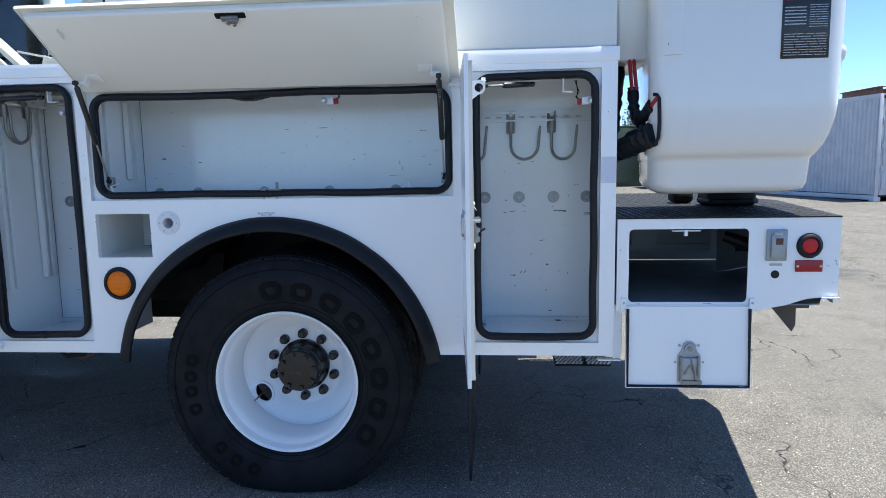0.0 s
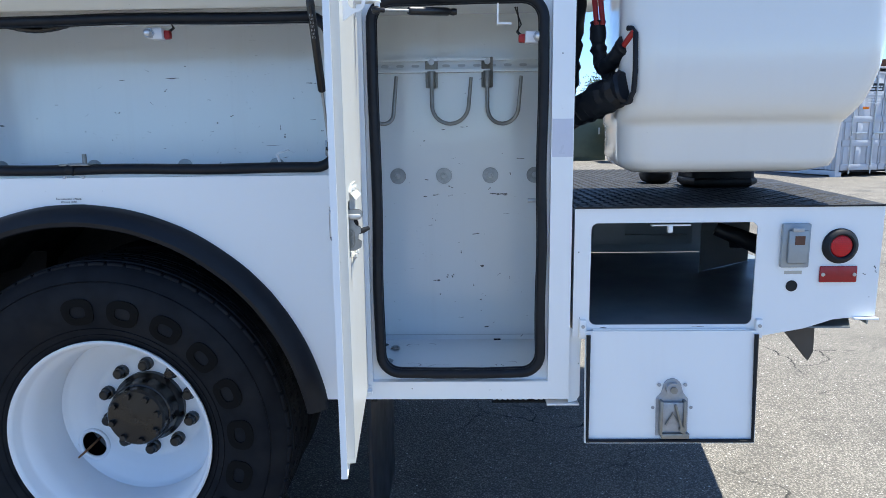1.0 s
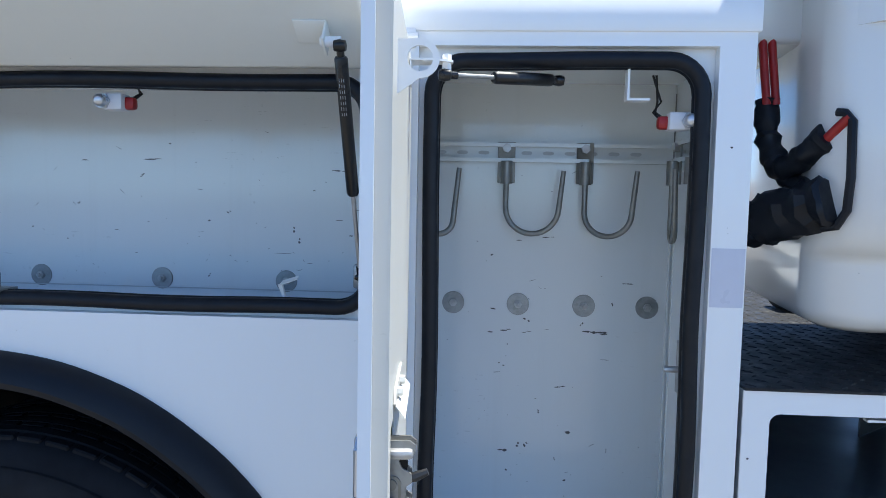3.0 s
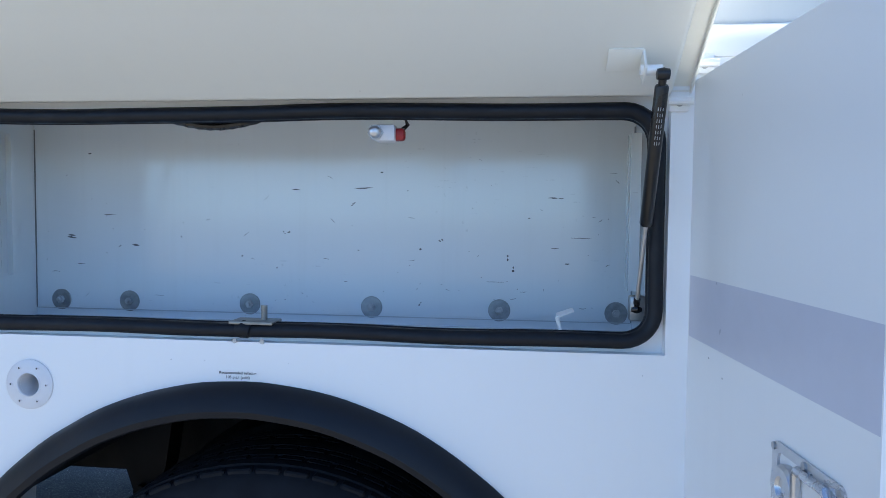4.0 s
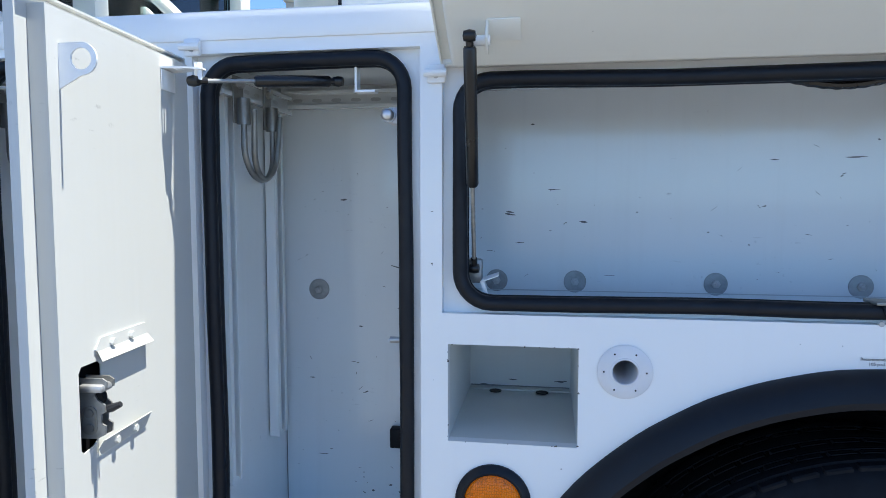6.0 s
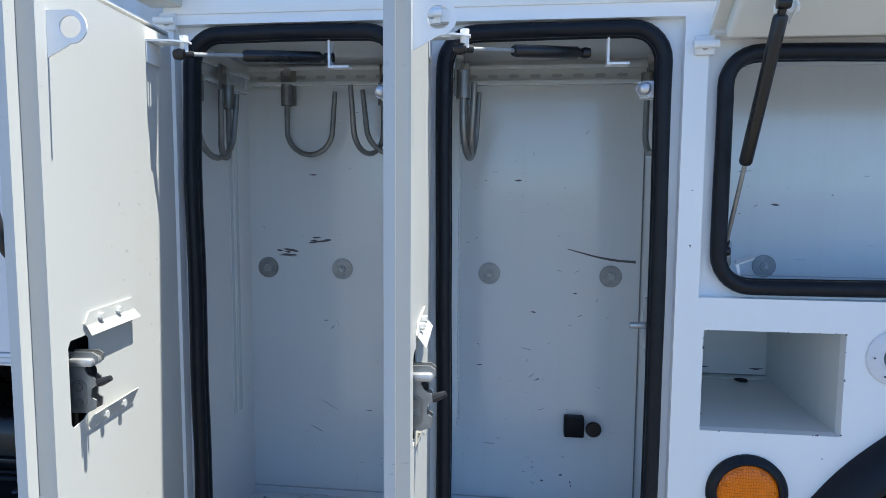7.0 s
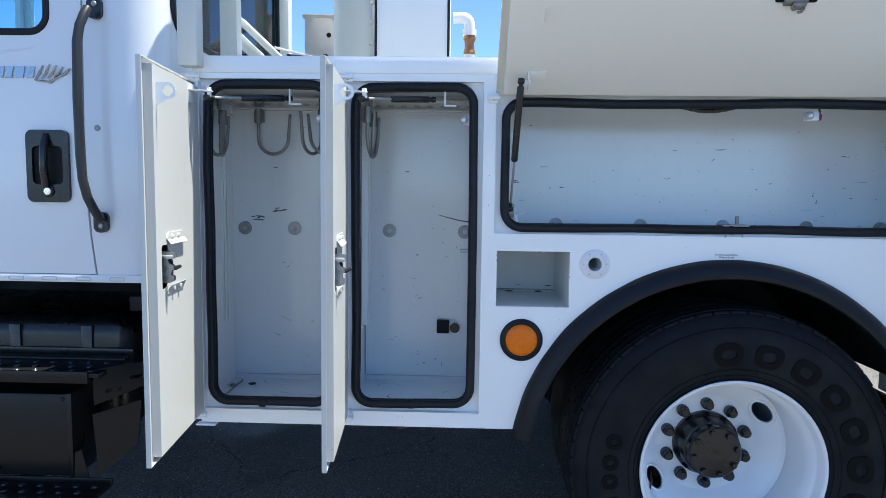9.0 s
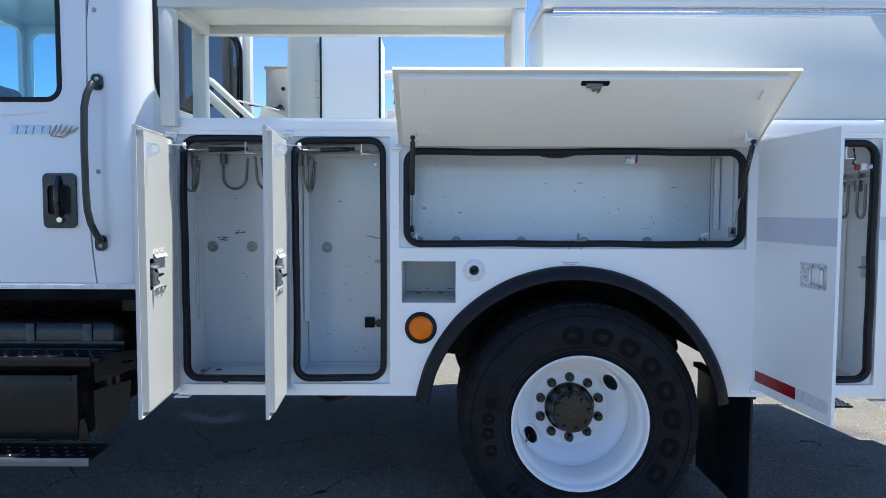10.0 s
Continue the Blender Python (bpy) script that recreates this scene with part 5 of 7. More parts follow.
for key, many, low in (("front", 22, 0.3), ("middle", 40, 0.3), ("top", 70, 0.6), ("rear", 40, 0.2)):
    ticks(key, many, low)


def floor_scuff(x, y, z, r, turn, sweep, w=0.0016):
    """A thin curved scratch on a floor."""
    b3 = B()
    rows = []
    for i in range(10):
        a = radians(turn + sweep * i / 9)
        k = w * (0.4 + random.random()) * math.sin(math.pi * (i + 0.5) / 10)
        rows.append([b3.verts.new((x + (r + s * k) * math.cos(a), y + (r + s * k) * 0.7 * math.sin(a), z + 0.0007)) for s in (-1, 1)])
    for p, q in zip(rows, rows[1:]):
        b3.faces.new((p[0], q[0], q[1], p[1]))
    part("floor_scratch", b3, SMEAR, truck)


for key, many in (("front", 9), ("middle", 14), ("rear", 10)):
    i0, i1, k0, k1 = INSIDE[key]
    for _ in range(many):
        floor_scuff(random.uniform(i0 + 0.05, i1 - 0.05), random.uniform(0.08, 0.40), k0, random.uniform(0.012, 0.05), random.uniform(0, 360), random.uniform(60, 300))
for x, z, w, h, tilt in ((-1.502, 1.084, 0.004, 0.02, -0.02), (-1.520, 1.061, 0.012, 0.004, 0.012), (-1.537, 1.084, 0.012, 0.003, 0.0), (-1.442, 0.853, 0.03, 0.003, 0.0), (-1.552, 0.880, 0.05, 0.004, -0.028)):
    smear(x, z, w, h, tilt)
for x, z, w, h in ((-0.640, 1.020, 0.035, 0.006), (-0.545, 1.020, 0.048, 0.008), (-0.70, 1.008, 0.02, 0.004)):
    smear(x, z, w, h, 0.0, 0.36)

# ---- tail shelf ----
TAIL_TOP = 1.138
SX = lambda y: 2.212 + 0.17 * min(y, 2.06 - y)  # rear edge of the shelf comes to a blunt point amidships
out_ = [(1.386, TAIL_TOP), (1.386, 0.778), (1.900, 0.778), (2.02, 0.800), (2.10, 0.826), (2.212, 0.836), (2.212, TAIL_TOP)]
part("tail_panel", plate(B(), out_, [rrect(1.431, 1.878, 0.813, 1.098, 0.018)], 0.0, 0.004), WHITE, truck, "white tail panel with a rounded hatch opening")
bm = B()
top = [(1.386, 0.0), (SX(0), 0.0), (SX(1.03), 1.03), (SX(1.95), 1.95), (1.386, 1.95)]
lo, hi = [bm.verts.new((x, y - 0.004, TAIL_TOP)) for x, y in top], [bm.verts.new((x, y - 0.004, TAIL_TOP + 0.005)) for x, y in top]
bm.faces.new(lo)
bm.faces.new(hi)
for i in range(5):
    bm.faces.new((lo[i], lo[(i + 1) % 5], hi[(i + 1) % 5], hi[i]))
shelf = part("tail_shelf", bm, TREAD, truck, "black coated tread-plate tail shelf")
vs, fs = [], []
for i in range(28):
    for j in range(62):
        x, y = 1.40 + 0.0315 * i, 0.012 + 0.0315 * j
        if x > SX(y) - 0.03:
            continue
        a = radians(45 if (i + j) % 2 else -45)
        c, s = math.cos(a), math.sin(a)
        k = len(vs)
        for u, v, h in ((-0.013, 0, 0.0), (0, -0.0042, 0.0), (0.013, 0, 0.0), (0, 0.0042, 0.0), (-0.006, 0, 0.002), (0.006, 0, 0.002)):
            vs.append((x + u * c - v * s, y + u * s + v * c, TAIL_TOP + 0.005 + h))
        fs += [(k, k + 1, k + 4), (k + 1, k + 5, k + 4), (k + 1, k + 2, k + 5), (k + 2, k + 3, k + 5), (k + 3, k + 4, k + 5), (k + 3, k, k + 4)]
me = bpy.data.meshes.new("tread_pattern")
me.from_pydata(vs, [], fs)
me.materials.append(TREAD)
tread = new("tread_pattern", me)
tread.parent = shelf
tagged(tread, kind="stuff")
# end plate, inner floor and ribs
bm = B()
for ya, yb in ((0.0045, 1.03), (1.03, 1.949)):
    prism(bm, [(SX(ya), ya, 1.085), (SX(yb), yb, 1.085), (SX(yb), yb, TAIL_TOP - 0.0005), (SX(ya), ya, TAIL_TOP - 0.0005)], (-0.004, 0, 0))
part("tail_end", bm, WHITE, truck)
part("tail_rear", box(B(), 1.390, SX(1.95), 1.9505, 1.956, 0.80, TAIL_TOP), WHITE, truck)
bm = B()
prism(bm, [(1.386, 0.004, 0.800), (2.150, 0.004, 0.800), (SX(0.15) - 0.012, 0.15, 0.800), (SX(1.03) - 0.012, 1.03, 0.800), (SX(1.20) - 0.012, 1.20, 0.800), (1.386, 1.20, 0.800)], (0, 0, 0.004))
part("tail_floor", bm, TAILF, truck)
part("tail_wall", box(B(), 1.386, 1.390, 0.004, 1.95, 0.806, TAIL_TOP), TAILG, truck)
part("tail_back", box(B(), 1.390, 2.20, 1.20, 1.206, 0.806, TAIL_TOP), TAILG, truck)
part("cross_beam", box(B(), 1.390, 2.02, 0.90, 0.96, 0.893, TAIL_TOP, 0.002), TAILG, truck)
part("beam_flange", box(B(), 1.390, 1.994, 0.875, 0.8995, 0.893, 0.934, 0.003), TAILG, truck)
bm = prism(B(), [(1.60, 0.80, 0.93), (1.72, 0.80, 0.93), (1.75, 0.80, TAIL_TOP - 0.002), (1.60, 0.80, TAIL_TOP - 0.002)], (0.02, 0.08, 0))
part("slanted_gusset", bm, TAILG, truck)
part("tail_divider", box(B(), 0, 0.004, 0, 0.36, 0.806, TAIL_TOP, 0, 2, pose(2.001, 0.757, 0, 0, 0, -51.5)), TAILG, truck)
# Unseen end wall, added so no sunlit ground shows through the hatch.
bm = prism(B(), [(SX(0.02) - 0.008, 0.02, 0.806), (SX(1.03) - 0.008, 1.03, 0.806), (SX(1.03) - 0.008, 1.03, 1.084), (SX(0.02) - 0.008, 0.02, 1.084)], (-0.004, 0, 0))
part("added_tail_end_wall", bm, TAILG, truck)
for i, (a, b) in enumerate((((2.13, 0.36, 0.965), (1.975, 0.42, 0.975)), ((2.15, 0.30, 1.085), (1.95, 0.36, 1.105)), ((2.10, 0.2, 1.09), (1.96, 0.3, 1.10)))):
    part("hose", tube(B(), [a, ((a[0] + b[0]) / 2, (a[1] + b[1]) / 2, a[2] + 0.02), b], 0.022, 10), RUBBER, truck)
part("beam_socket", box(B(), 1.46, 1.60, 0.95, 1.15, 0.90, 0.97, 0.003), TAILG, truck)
part("hanging_catch", box(box(B(), 1.595, 1.700, 0.006, 0.020, 1.088, 1.092), 1.640, 1.652, 0.004, 0.020, 1.070, 1.090, 0.001), WHITE, truck)

part("hose", tube(B(), [(1.905, 0.36, 1.030), (1.96, 0.34, 1.010), (2.03, 0.32, 0.980), (2.09, 0.33, 0.935), (2.13, 0.36, 0.890)], [0.022, 0.027, 0.030, 0.028, 0.024], 12), RUBBER, truck)
# hinged hatch flap hanging down
def tilted(x, y, z):
    return (x, y - 0.012 - (0.800 - z) * 0.06, z)


flapb = plate(B(), rrect(1.418, 1.893, 0.478, 0.799, 0.006), [], -0.004, 0.0, tilted)
flap = part("hatch_flap", flapb, WHITE, truck, "white hatch flap hanging open below its opening")
loop = [(1.4265, 0.790), (1.4265, 0.488), (1.885, 0.488), (1.885, 0.790)]
part("edge_seal", tube(B(), [tilted(x, -0.009, z) for x, z in loop], 0.0062, 8), RUBBER, flap, "black rubber edge seal")
for x in (1.412, 1.895):
    hb = part("flap_hinge", box(B(), x - 0.010, x + 0.010, -0.014, 0.0, 0.776, 0.830, 0.003), WHITE, flap)
    part("hinge_bolt", disc(B(), x, -0.014, 0.812, 0.005, 0.003, 10), STEEL, flap)
part("flap_crease", box(B(), 1.44, 1.87, -0.010, -0.002, 0.798, 0.803, 0.001), WHITE, flap)
# slam latch on the flap
lx, lz, ly = 1.660, 0.578, -0.030
bm = plate(B(), [(lx - 0.044, lz - 0.075), (lx + 0.044, lz - 0.075), (lx + 0.044, lz + 0.030), (lx + 0.030, lz + 0.048)] + [(lx + 0.026 * math.cos(radians(a)), lz + 0.062 + 0.026 * math.sin(radians(a))) for a in range(0, 181, 20)] + [(lx - 0.030, lz + 0.048), (lx - 0.044, lz + 0.030)], [], -0.004, 0.0, lambda x, y, z: tilted(x, y - 0.004, z))
part("flap_latch", bm, ZINC, flap, "worn steel slam latch")
part("latch_cover", box(B(), lx - 0.034, lx + 0.034, ly - 0.014, ly - 0.004, lz - 0.060, lz + 0.024, 0.004), ZINC, flap)
for x in (lx - 0.032, lx + 0.032):
    part("latch_cheek", box(B(), x - 0.004, x + 0.004, ly - 0.020, ly, lz - 0.070, lz + 0.030, 0.002), HOOK, flap)
part("latch_eye", tube(B(), [(lx, ly - 0.012, lz + 0.060), (lx, ly - 0.002, lz + 0.060)], 0.019, 20), ZINC, flap)
part("latch_pin", tube(B(), [(lx, ly - 0.018, lz + 0.060), (lx, ly - 0.0125, lz + 0.060)], 0.010, 14), HOOK, flap)
part("latch_spring", tube(B(), [(lx + 0.004, ly - 0.020, lz + 0.020), (lx + 0.024, ly - 0.022, lz - 0.048)], 0.004, 8), HOOK, flap)
part("latch_spring", tube(B(), [(lx - 0.020, ly - 0.018, lz - 0.040), (lx - 0.002, ly - 0.020, lz - 0.004), (lx + 0.014, ly - 0.018, lz - 0.030)], 0.003, 8), HOOK, flap)
part("latch_roller", tube(B(), [(lx + 0.026, ly - 0.024, lz - 0.052), (lx + 0.026, ly - 0.010, lz - 0.052)], 0.009, 12), HOOK, flap)
part("latch_foot", box(B(), lx - 0.030, lx + 0.048, ly - 0.018, ly - 0.004, lz - 0.082, lz - 0.066, 0.003), HOOK, flap)
for x, z in ((lx - 0.052, lz + 0.004), (lx + 0.054, lz + 0.004), (lx - 0.036, lz + 0.070), (lx + 0.036, lz + 0.070)):
    part("rivet", disc(B(), x, ly + 0.004, z, 0.005, 0.004, 10), ZINC, flap)

# outlet box, lamps and marks on the tail panel
ob = part("outlet_box", box(B(), 1.940, 2.015, -0.014, 0.0, 0.974, 1.094, 0.004), GREYBOX, truck, "grey weatherproof outlet cover")
part("outlet_lid", box(B(), 1.952, 2.006, -0.024, -0.014, 0.986, 1.078, 0.006), GREYBOX, ob)
part("outlet_mark", box(B(), 1.968, 1.994, -0.0255, -0.0242, 1.038, 1.062), RUST, ob)
part("outlet_clip", box(B(), 1.960, 1.990, -0.028, -0.020, 1.074, 1.084, 0.002), STEEL, ob)
part("stamp", box(B(), 1.957, 2.004, -0.0008, 0, 0.954, 0.963), TAN, truck)
part("plug_hole", disc(B(), 1.979, 0.0, 0.921, 0.0155, 0.003, 24, 0.001), RUBBER, truck)
side_lamp(2.100, 1.031, 0.048, 0.031, REDLENS, "tail_lamp", "round red tail lamp in a black rubber grommet")
rf = part("reflector", box(B(), 2.050, 2.150, -0.007, 0.0, 0.931, 0.976, 0.003), REDREFL, truck, "rectangular red reflector held by two screws")
for x in (2.058, 2.142):
    part("screw", disc(B(), x, -0.007, 0.953, 0.005, 0.002, 12), STEEL, rf)
bm = B()
prism(bm, [(1.996, 0.10, 0.792), (2.106, 0.10, 0.792), (2.108, 0.10, 0.700), (2.095, 0.10, 0.672)], (0, 0.012, 0))
part("gusset", bm, DUST, truck, "dusty steel gusset under the tail")
part("bumper_end", box(B(), 2.10, 2.215, 0.22, 0.40, 0.74, 0.80, 0.004), DUST, truck)
part("tail_fold", box(B(), 2.15, 2.214, -0.016, 0.0, 0.828, 0.8325), WHITE, truck)
part("drip_tab", box(B(), -1.706, -1.640, -0.012, 0.020, 0.586, 0.592, 0.002), WHITE, truck)
for x, z, w, h in ((2.165, 0.952, 0.014, 0.007), (2.192, 0.975, 0.010, 0.016), (2.196, 0.960, 0.010, 0.008), (1.40, 0.835, 0.006, 0.010), (1.402, 0.70, 0.006, 0.008), (1.395, 1.02, 0.005, 0.014), (1.46, 0.806, 0.02, 0.003), (1.70, 0.808, 0.05, 0.002)):
    smear(x, z, w, h, 0.0, 0.0)
# grated step under the rear compartment; white discs stand in for its lit dots
grip = part("grip_step", box(B(), 1.176, 1.420, 0.290, 0.430, 0.462, 0.470, 0.002), DARK, truck, "dark step with raised pale discs")
bm = B()
for i in range(14):
    for j in range(6):
        if i != 7:
            lathe(bm, [(0.0068, 0.0), (0.0056, 0.004), (0, 0.0045)], pose(1.185 + 0.0172 * i + (0.008 if j % 2 else 0), 0.302 + 0.022 * j, 0.470), 8)
part("pale_step_disc", bm, PLASTW, grip, kind="stuff")
for x in (1.20, 1.36):
    part("step_hanger", box(B(), x - 0.012, x + 0.012, 0.424, 0.432, 0.470, 0.640), DARK, grip)
bm = prism(B(), [(1.3795, 0.014, 0.800), (1.412, 0.014, 0.800), (1.412, 0.014, 0.600), (1.402, 0.014, 0.584), (1.3795, 0.014, 0.580)], (0, 0.006, 0))
part("drop_bracket", bm, WHITE, truck, "white bent plate at the body's rear corner")
part("bracket_foot", box(B(), 1.318, 1.410, 0.004, 0.040, 0.574, 0.5795, 0.001), WHITE, truck)

# ---- the bucket on its pad ----
def ring(x0, x1, y0, y1, z, r, n=7):
    return [(x + 0.14 * max(0.0, y - 0.10), y, z) for x, y in rrect(x0, x1, y0, y1, r, n)]


foot_levels = [(1.62, 2.00, 0.12, 0.56, 1.228, 0.05), (1.56, 2.05, 0.070, 0.60, 1.230, 0.07), (1.530, 2.112, 0.046, 0.622, 1.244, 0.08), (1.516, 2.124, 0.036, 0.628, 1.268, 0.09), (1.514, 2.130, 0.032, 0.630, 1.350, 0.09), (1.513, 2.131, 0.029, 0.630, 1.362, 0.09)]
body_levels = [(1.510, 2.134, 0.014, 0.635, 1.371, 0.09), (1.508, 2.140, -0.004, 0.641, 1.386, 0.09), (1.507, 2.154, -0.020, 0.646, 1.412, 0.09), (1.506, 2.168, -0.030, 0.649, 1.450, 0.09), (1.506, 2.182, -0.036, 0.651, 1.505, 0.09), (1.505, 2.191, -0.038, 0.652, 1.58, 0.09),
          (1.504, 2.195, -0.038, 0.652, 1.75, 0.09), (1.500, 2.199, -0.038, 0.654, 2.0, 0.09), (1.495, 2.206, -0.038, 0.658, 2.3, 0.09), (1.485, 2.215, -0.045, 0.668, 2.318, 0.09), (1.485, 2.215, -0.045, 0.668, 2.345, 0.09), (1.52, 2.175, -0.005, 0.628, 2.345, 0.07), (1.52, 2.175, -0.005, 0.628, 1.62, 0.07)]
bm = B()
rs = [[bm.verts.new(p) for p in ring(*l)] for l in foot_levels + body_levels]
for a, b in zip(rs, rs[1:]):
    for j in range(len(a)):
        bm.faces.new((a[j], a[(j + 1) % len(a)], b[(j + 1) % len(b)], b[j]))
bm.faces.new(rs[0])
bm.faces.new(rs[-1])
bucket = part("lift_bucket", bm, FIBRE, truck, "glossy white fibreglass lift bucket with a stepped foot", 70)
part("warning_plate", box(B(), 1.946, 2.112, -0.0405, -0.0378, 1.716, 2.02, 0.0005), BLACK, bucket, "black warning plate with red heading and fine print")
part("heading", box(B(), 1.950, 2.108, -0.0412, -0.0406, 1.918, 1.944), REDREFL, bucket)
part("print", bars(B(), 1.955, 2.104, 1.724, 1.806, -0.0406, 9, 3, 0.28), PALEINK, bucket)
part("print", bars(B(), 2.040, 2.104, 1.822, 1.905, -0.0406, 10, 3, 0.28), PALEINK, bucket)
part("print", bars(B(), 1.955, 2.030, 1.830, 1.90, -0.0406, 6, 5, 0.35), PALEINK, bucket)
part("bucket_stud", disc(B(), 1.556, -0.034, 1.782, 0.0065, 0.006, 12, 0.002), RUST, bucket)
# raised corner panel and moulded lugs near the rim
bm = B()
for z0, z1, y in ((1.742, 2.31, -0.0385),):
    prism(bm, [(1.518, 0.010, z0), (1.530, -0.012, z0), (1.556, -0.044, z0), (1.596, -0.044, z0), (1.612, y + 0.004, z0)], (-0.002, 0, z1 - z0))
part("corner_panel", bm, FIBRE, bucket, sharp=60)
for x in (2.176,):
    part("rim_lug", lathe(B(), [(0, 0.030), (0.012, 0.028), (0.022, 0.018), (0.026, 0.0), (0.020, -0.022), (0.008, -0.040), (0, -0.046)], pose(x, 0.02, 1.742), 16), FIBRE, bucket)
# trim of the hose slot on the bucket's corner
slot = [(1.512, 0.004, 1.606), (1.520, -0.006, 1.604), (1.528, -0.014, 1.59), (1.530, -0.016, 1.50), (1.528, -0.014, 1.445), (1.518, -0.003, 1.418), (1.506, 0.016, 1.415)]
part("slot_trim", tube(B(), slot, 0.007, 8), RUBBER, bucket, "black edge trim of the hose slot")
# pad under the bucket
bm = B()
box(bm, 1.90, 2.125, 0.585, 0.76, TAIL_TOP + 0.0052, 1.228, 0.022, 3)
box(bm, 1.80, 1.905, 0.80, 0.94, TAIL_TOP + 0.0052, 1.215, 0.03, 3)
pad = part("rest_pad", bm, DARK, truck, "black rubber pad under the bucket")
loop = [(1.91, 0.585), (2.01, 0.580), (2.10, 0.585), (2.125, 0.61), (2.125, 0.74), (1.91, 0.76), (1.890, 0.65)]
part("pad_strap", tube(B(), [(x, y, TAIL_TOP + 0.028) for x, y in loop], 0.0135, 10, True), DARK, pad)

# hoses into the bucket
def hose(pts, r, mat, ridges=0.0, name="hydraulic_hose", label="black hydraulic hose"):
    pts = [Vector(p) for p in pts]
    fine = []
    for i in range(len(pts) - 1):
        p0, p1, p2, p3 = pts[max(i - 1, 0)], pts[i], pts[i + 1], pts[min(i + 2, len(pts) - 1)]
        for k in range(10):
            t = k / 10
            fine.append(0.5 * ((2 * p1) + (-p0 + p2) * t + (2 * p0 - 5 * p1 + 4 * p2 - p3) * t * t + (-p0 + 3 * p1 - 3 * p2 + p3) * t**3))
    fine.append(pts[-1])
    rr = [r * (1 + ridges * noise.noise((i * 0.45, r * 50, 2.2))) for i in range(len(fine))]
    bm = tube(B(), fine, rr, 20)
    if ridges:
        for v in bm.verts:
            v.co += Vector((noise.noise(v.co * 45), noise.noise(v.co * 45 + Vector((5, 1, 3))), noise.noise(v.co * 38 + Vector((1, 9, 2))))) * r * 0.22
    return part(name, bm, mat, truck, label)


hose([(1.42, 0.80, 1.40), (1.415, 0.45, 1.395), (1.430, 0.22, 1.405), (1.465, 0.11, 1.430), (1.520, 0.012, 1.462)], 0.044, RUBBER, 0.35, label="thick black fabric-sleeved hose bundle")
hose([(1.420, 0.33, 2.2), (1.425, 0.32, 1.95), (1.428, 0.33, 1.75), (1.420, 0.36, 1.55), (1.415, 0.45, 1.42)], 0.036, RUBBER, 0.35, label="thick black fabric-sleeved hose bundle")
hose([(1.470, 0.18, 1.650), (1.474, 0.17, 1.575), (1.480, 0.13, 1.520), (1.498, 0.07, 1.540), (1.514, 0.03, 1.570)], 0.022, RUBBER, 0.25)
hose([(1.475, 0.16, 1.54), (1.49, 0.12, 1.50), (1.512, 0.04, 1.475)], 0.016, RUBBER, 0.2)
for dx in (0, 0.017):
    hose([(1.440 + dx, 0.18, 1.95), (1.450 + dx, 0.17, 1.78), (1.464 + dx, 0.165, 1.640)], 0.0075, REDP, 0, "red_hose", "red rubber hose")
hose([(1.506, 0.03, 1.560), (1.516, 0.008, 1.580), (1.526, -0.012, 1.598)], 0.008, REDP, 0, "red_hose", "red rubber hose")
part("boom_tip_cover", box(B(), 1.40, 1.545, 0.16, 0.62, 1.752, 2.5, 0.014, 3), FIBRE, truck, "cream fibreglass boom tip cover")
part("cover_trim", box(B(), 1.535, 1.550, 0.140, 0.165, 1.70, 2.5, 0.002), RUBBER, truck)

# ---- upper tool box and overhead rack ----
ub = part("upper_box", box(B(), -0.128, 1.376, 0.008, 0.50, 1.787, 2.232, 0.010, 3), BOXW, truck, "long white upper tool box")
part("box_lid", box(B(), -0.130, 1.378, 0.004, 0.52, 2.252, 2.30, 0.006), BOXW, ub)
n = 40
for i in range(n):
    x0 = -0.085 + 1.455 * i / n
    part("hinge_knuckle", tube(B(), [(x0 + 0.001, 0.000, 2.242), (x0 + 1.455 / n - 0.001, 0.000, 2.242)], 0.0075, 8), CHROME, ub)
part("hinge_leaf", box(B(), -0.085, 1.370, 0.0062, 0.009, 2.224, 2.252), CHROME, ub)
part("seam_bead", tube(B(), [(-0.09 + 0.06 * i, 0.0075, 2.214 + 0.0015 * math.sin(i * 2.3)) for i in range(20)], 0.0022, 6), PLASTW, ub)


def post(x0, x1, y0, y1, z0, z1, name="rack_post"):
    return part(name, box(B(), x0, x1, y0, y1, z0, z1, 0.004), CREAM, rack)


rack = part("overhead_rack", box(B(), -1.722, -0.205, -0.062, -0.012, 2.228, 2.297, 0.004), CREAM, truck, "cream painted steel rack over the front compartments")
part("rack_tray", box(B(), -1.722, -0.205, -0.012, 0.41, 2.284, 2.290), CREAM, rack)
part("rack_beam", box(B(), -1.735, -0.190, 0.41, 0.46, 2.243, 2.318, 0.004), CREAM, rack)
post(-1.719, -1.657, -0.060, -0.0065, 1.745, 2.228)
post(-0.262, -0.210, -0.060, -0.0065, 1.790, 2.228)
post(-1.757, -1.692, 0.40, 0.455, 1.784, 2.316)
post(-0.252, -0.196, 0.40, 0.455, 1.784, 2.262)
part("rack_tie", box(B(), -1.717, -1.667, -0.012, 0.40, 2.236, 2.284, 0.003), CREAM, rack)
for x in (-1.60, -1.56):
    part("tray_slot", box(B(), x - 0.012, x + 0.012, 0.04, 0.12, 2.2825, 2.2838), DARK, rack)

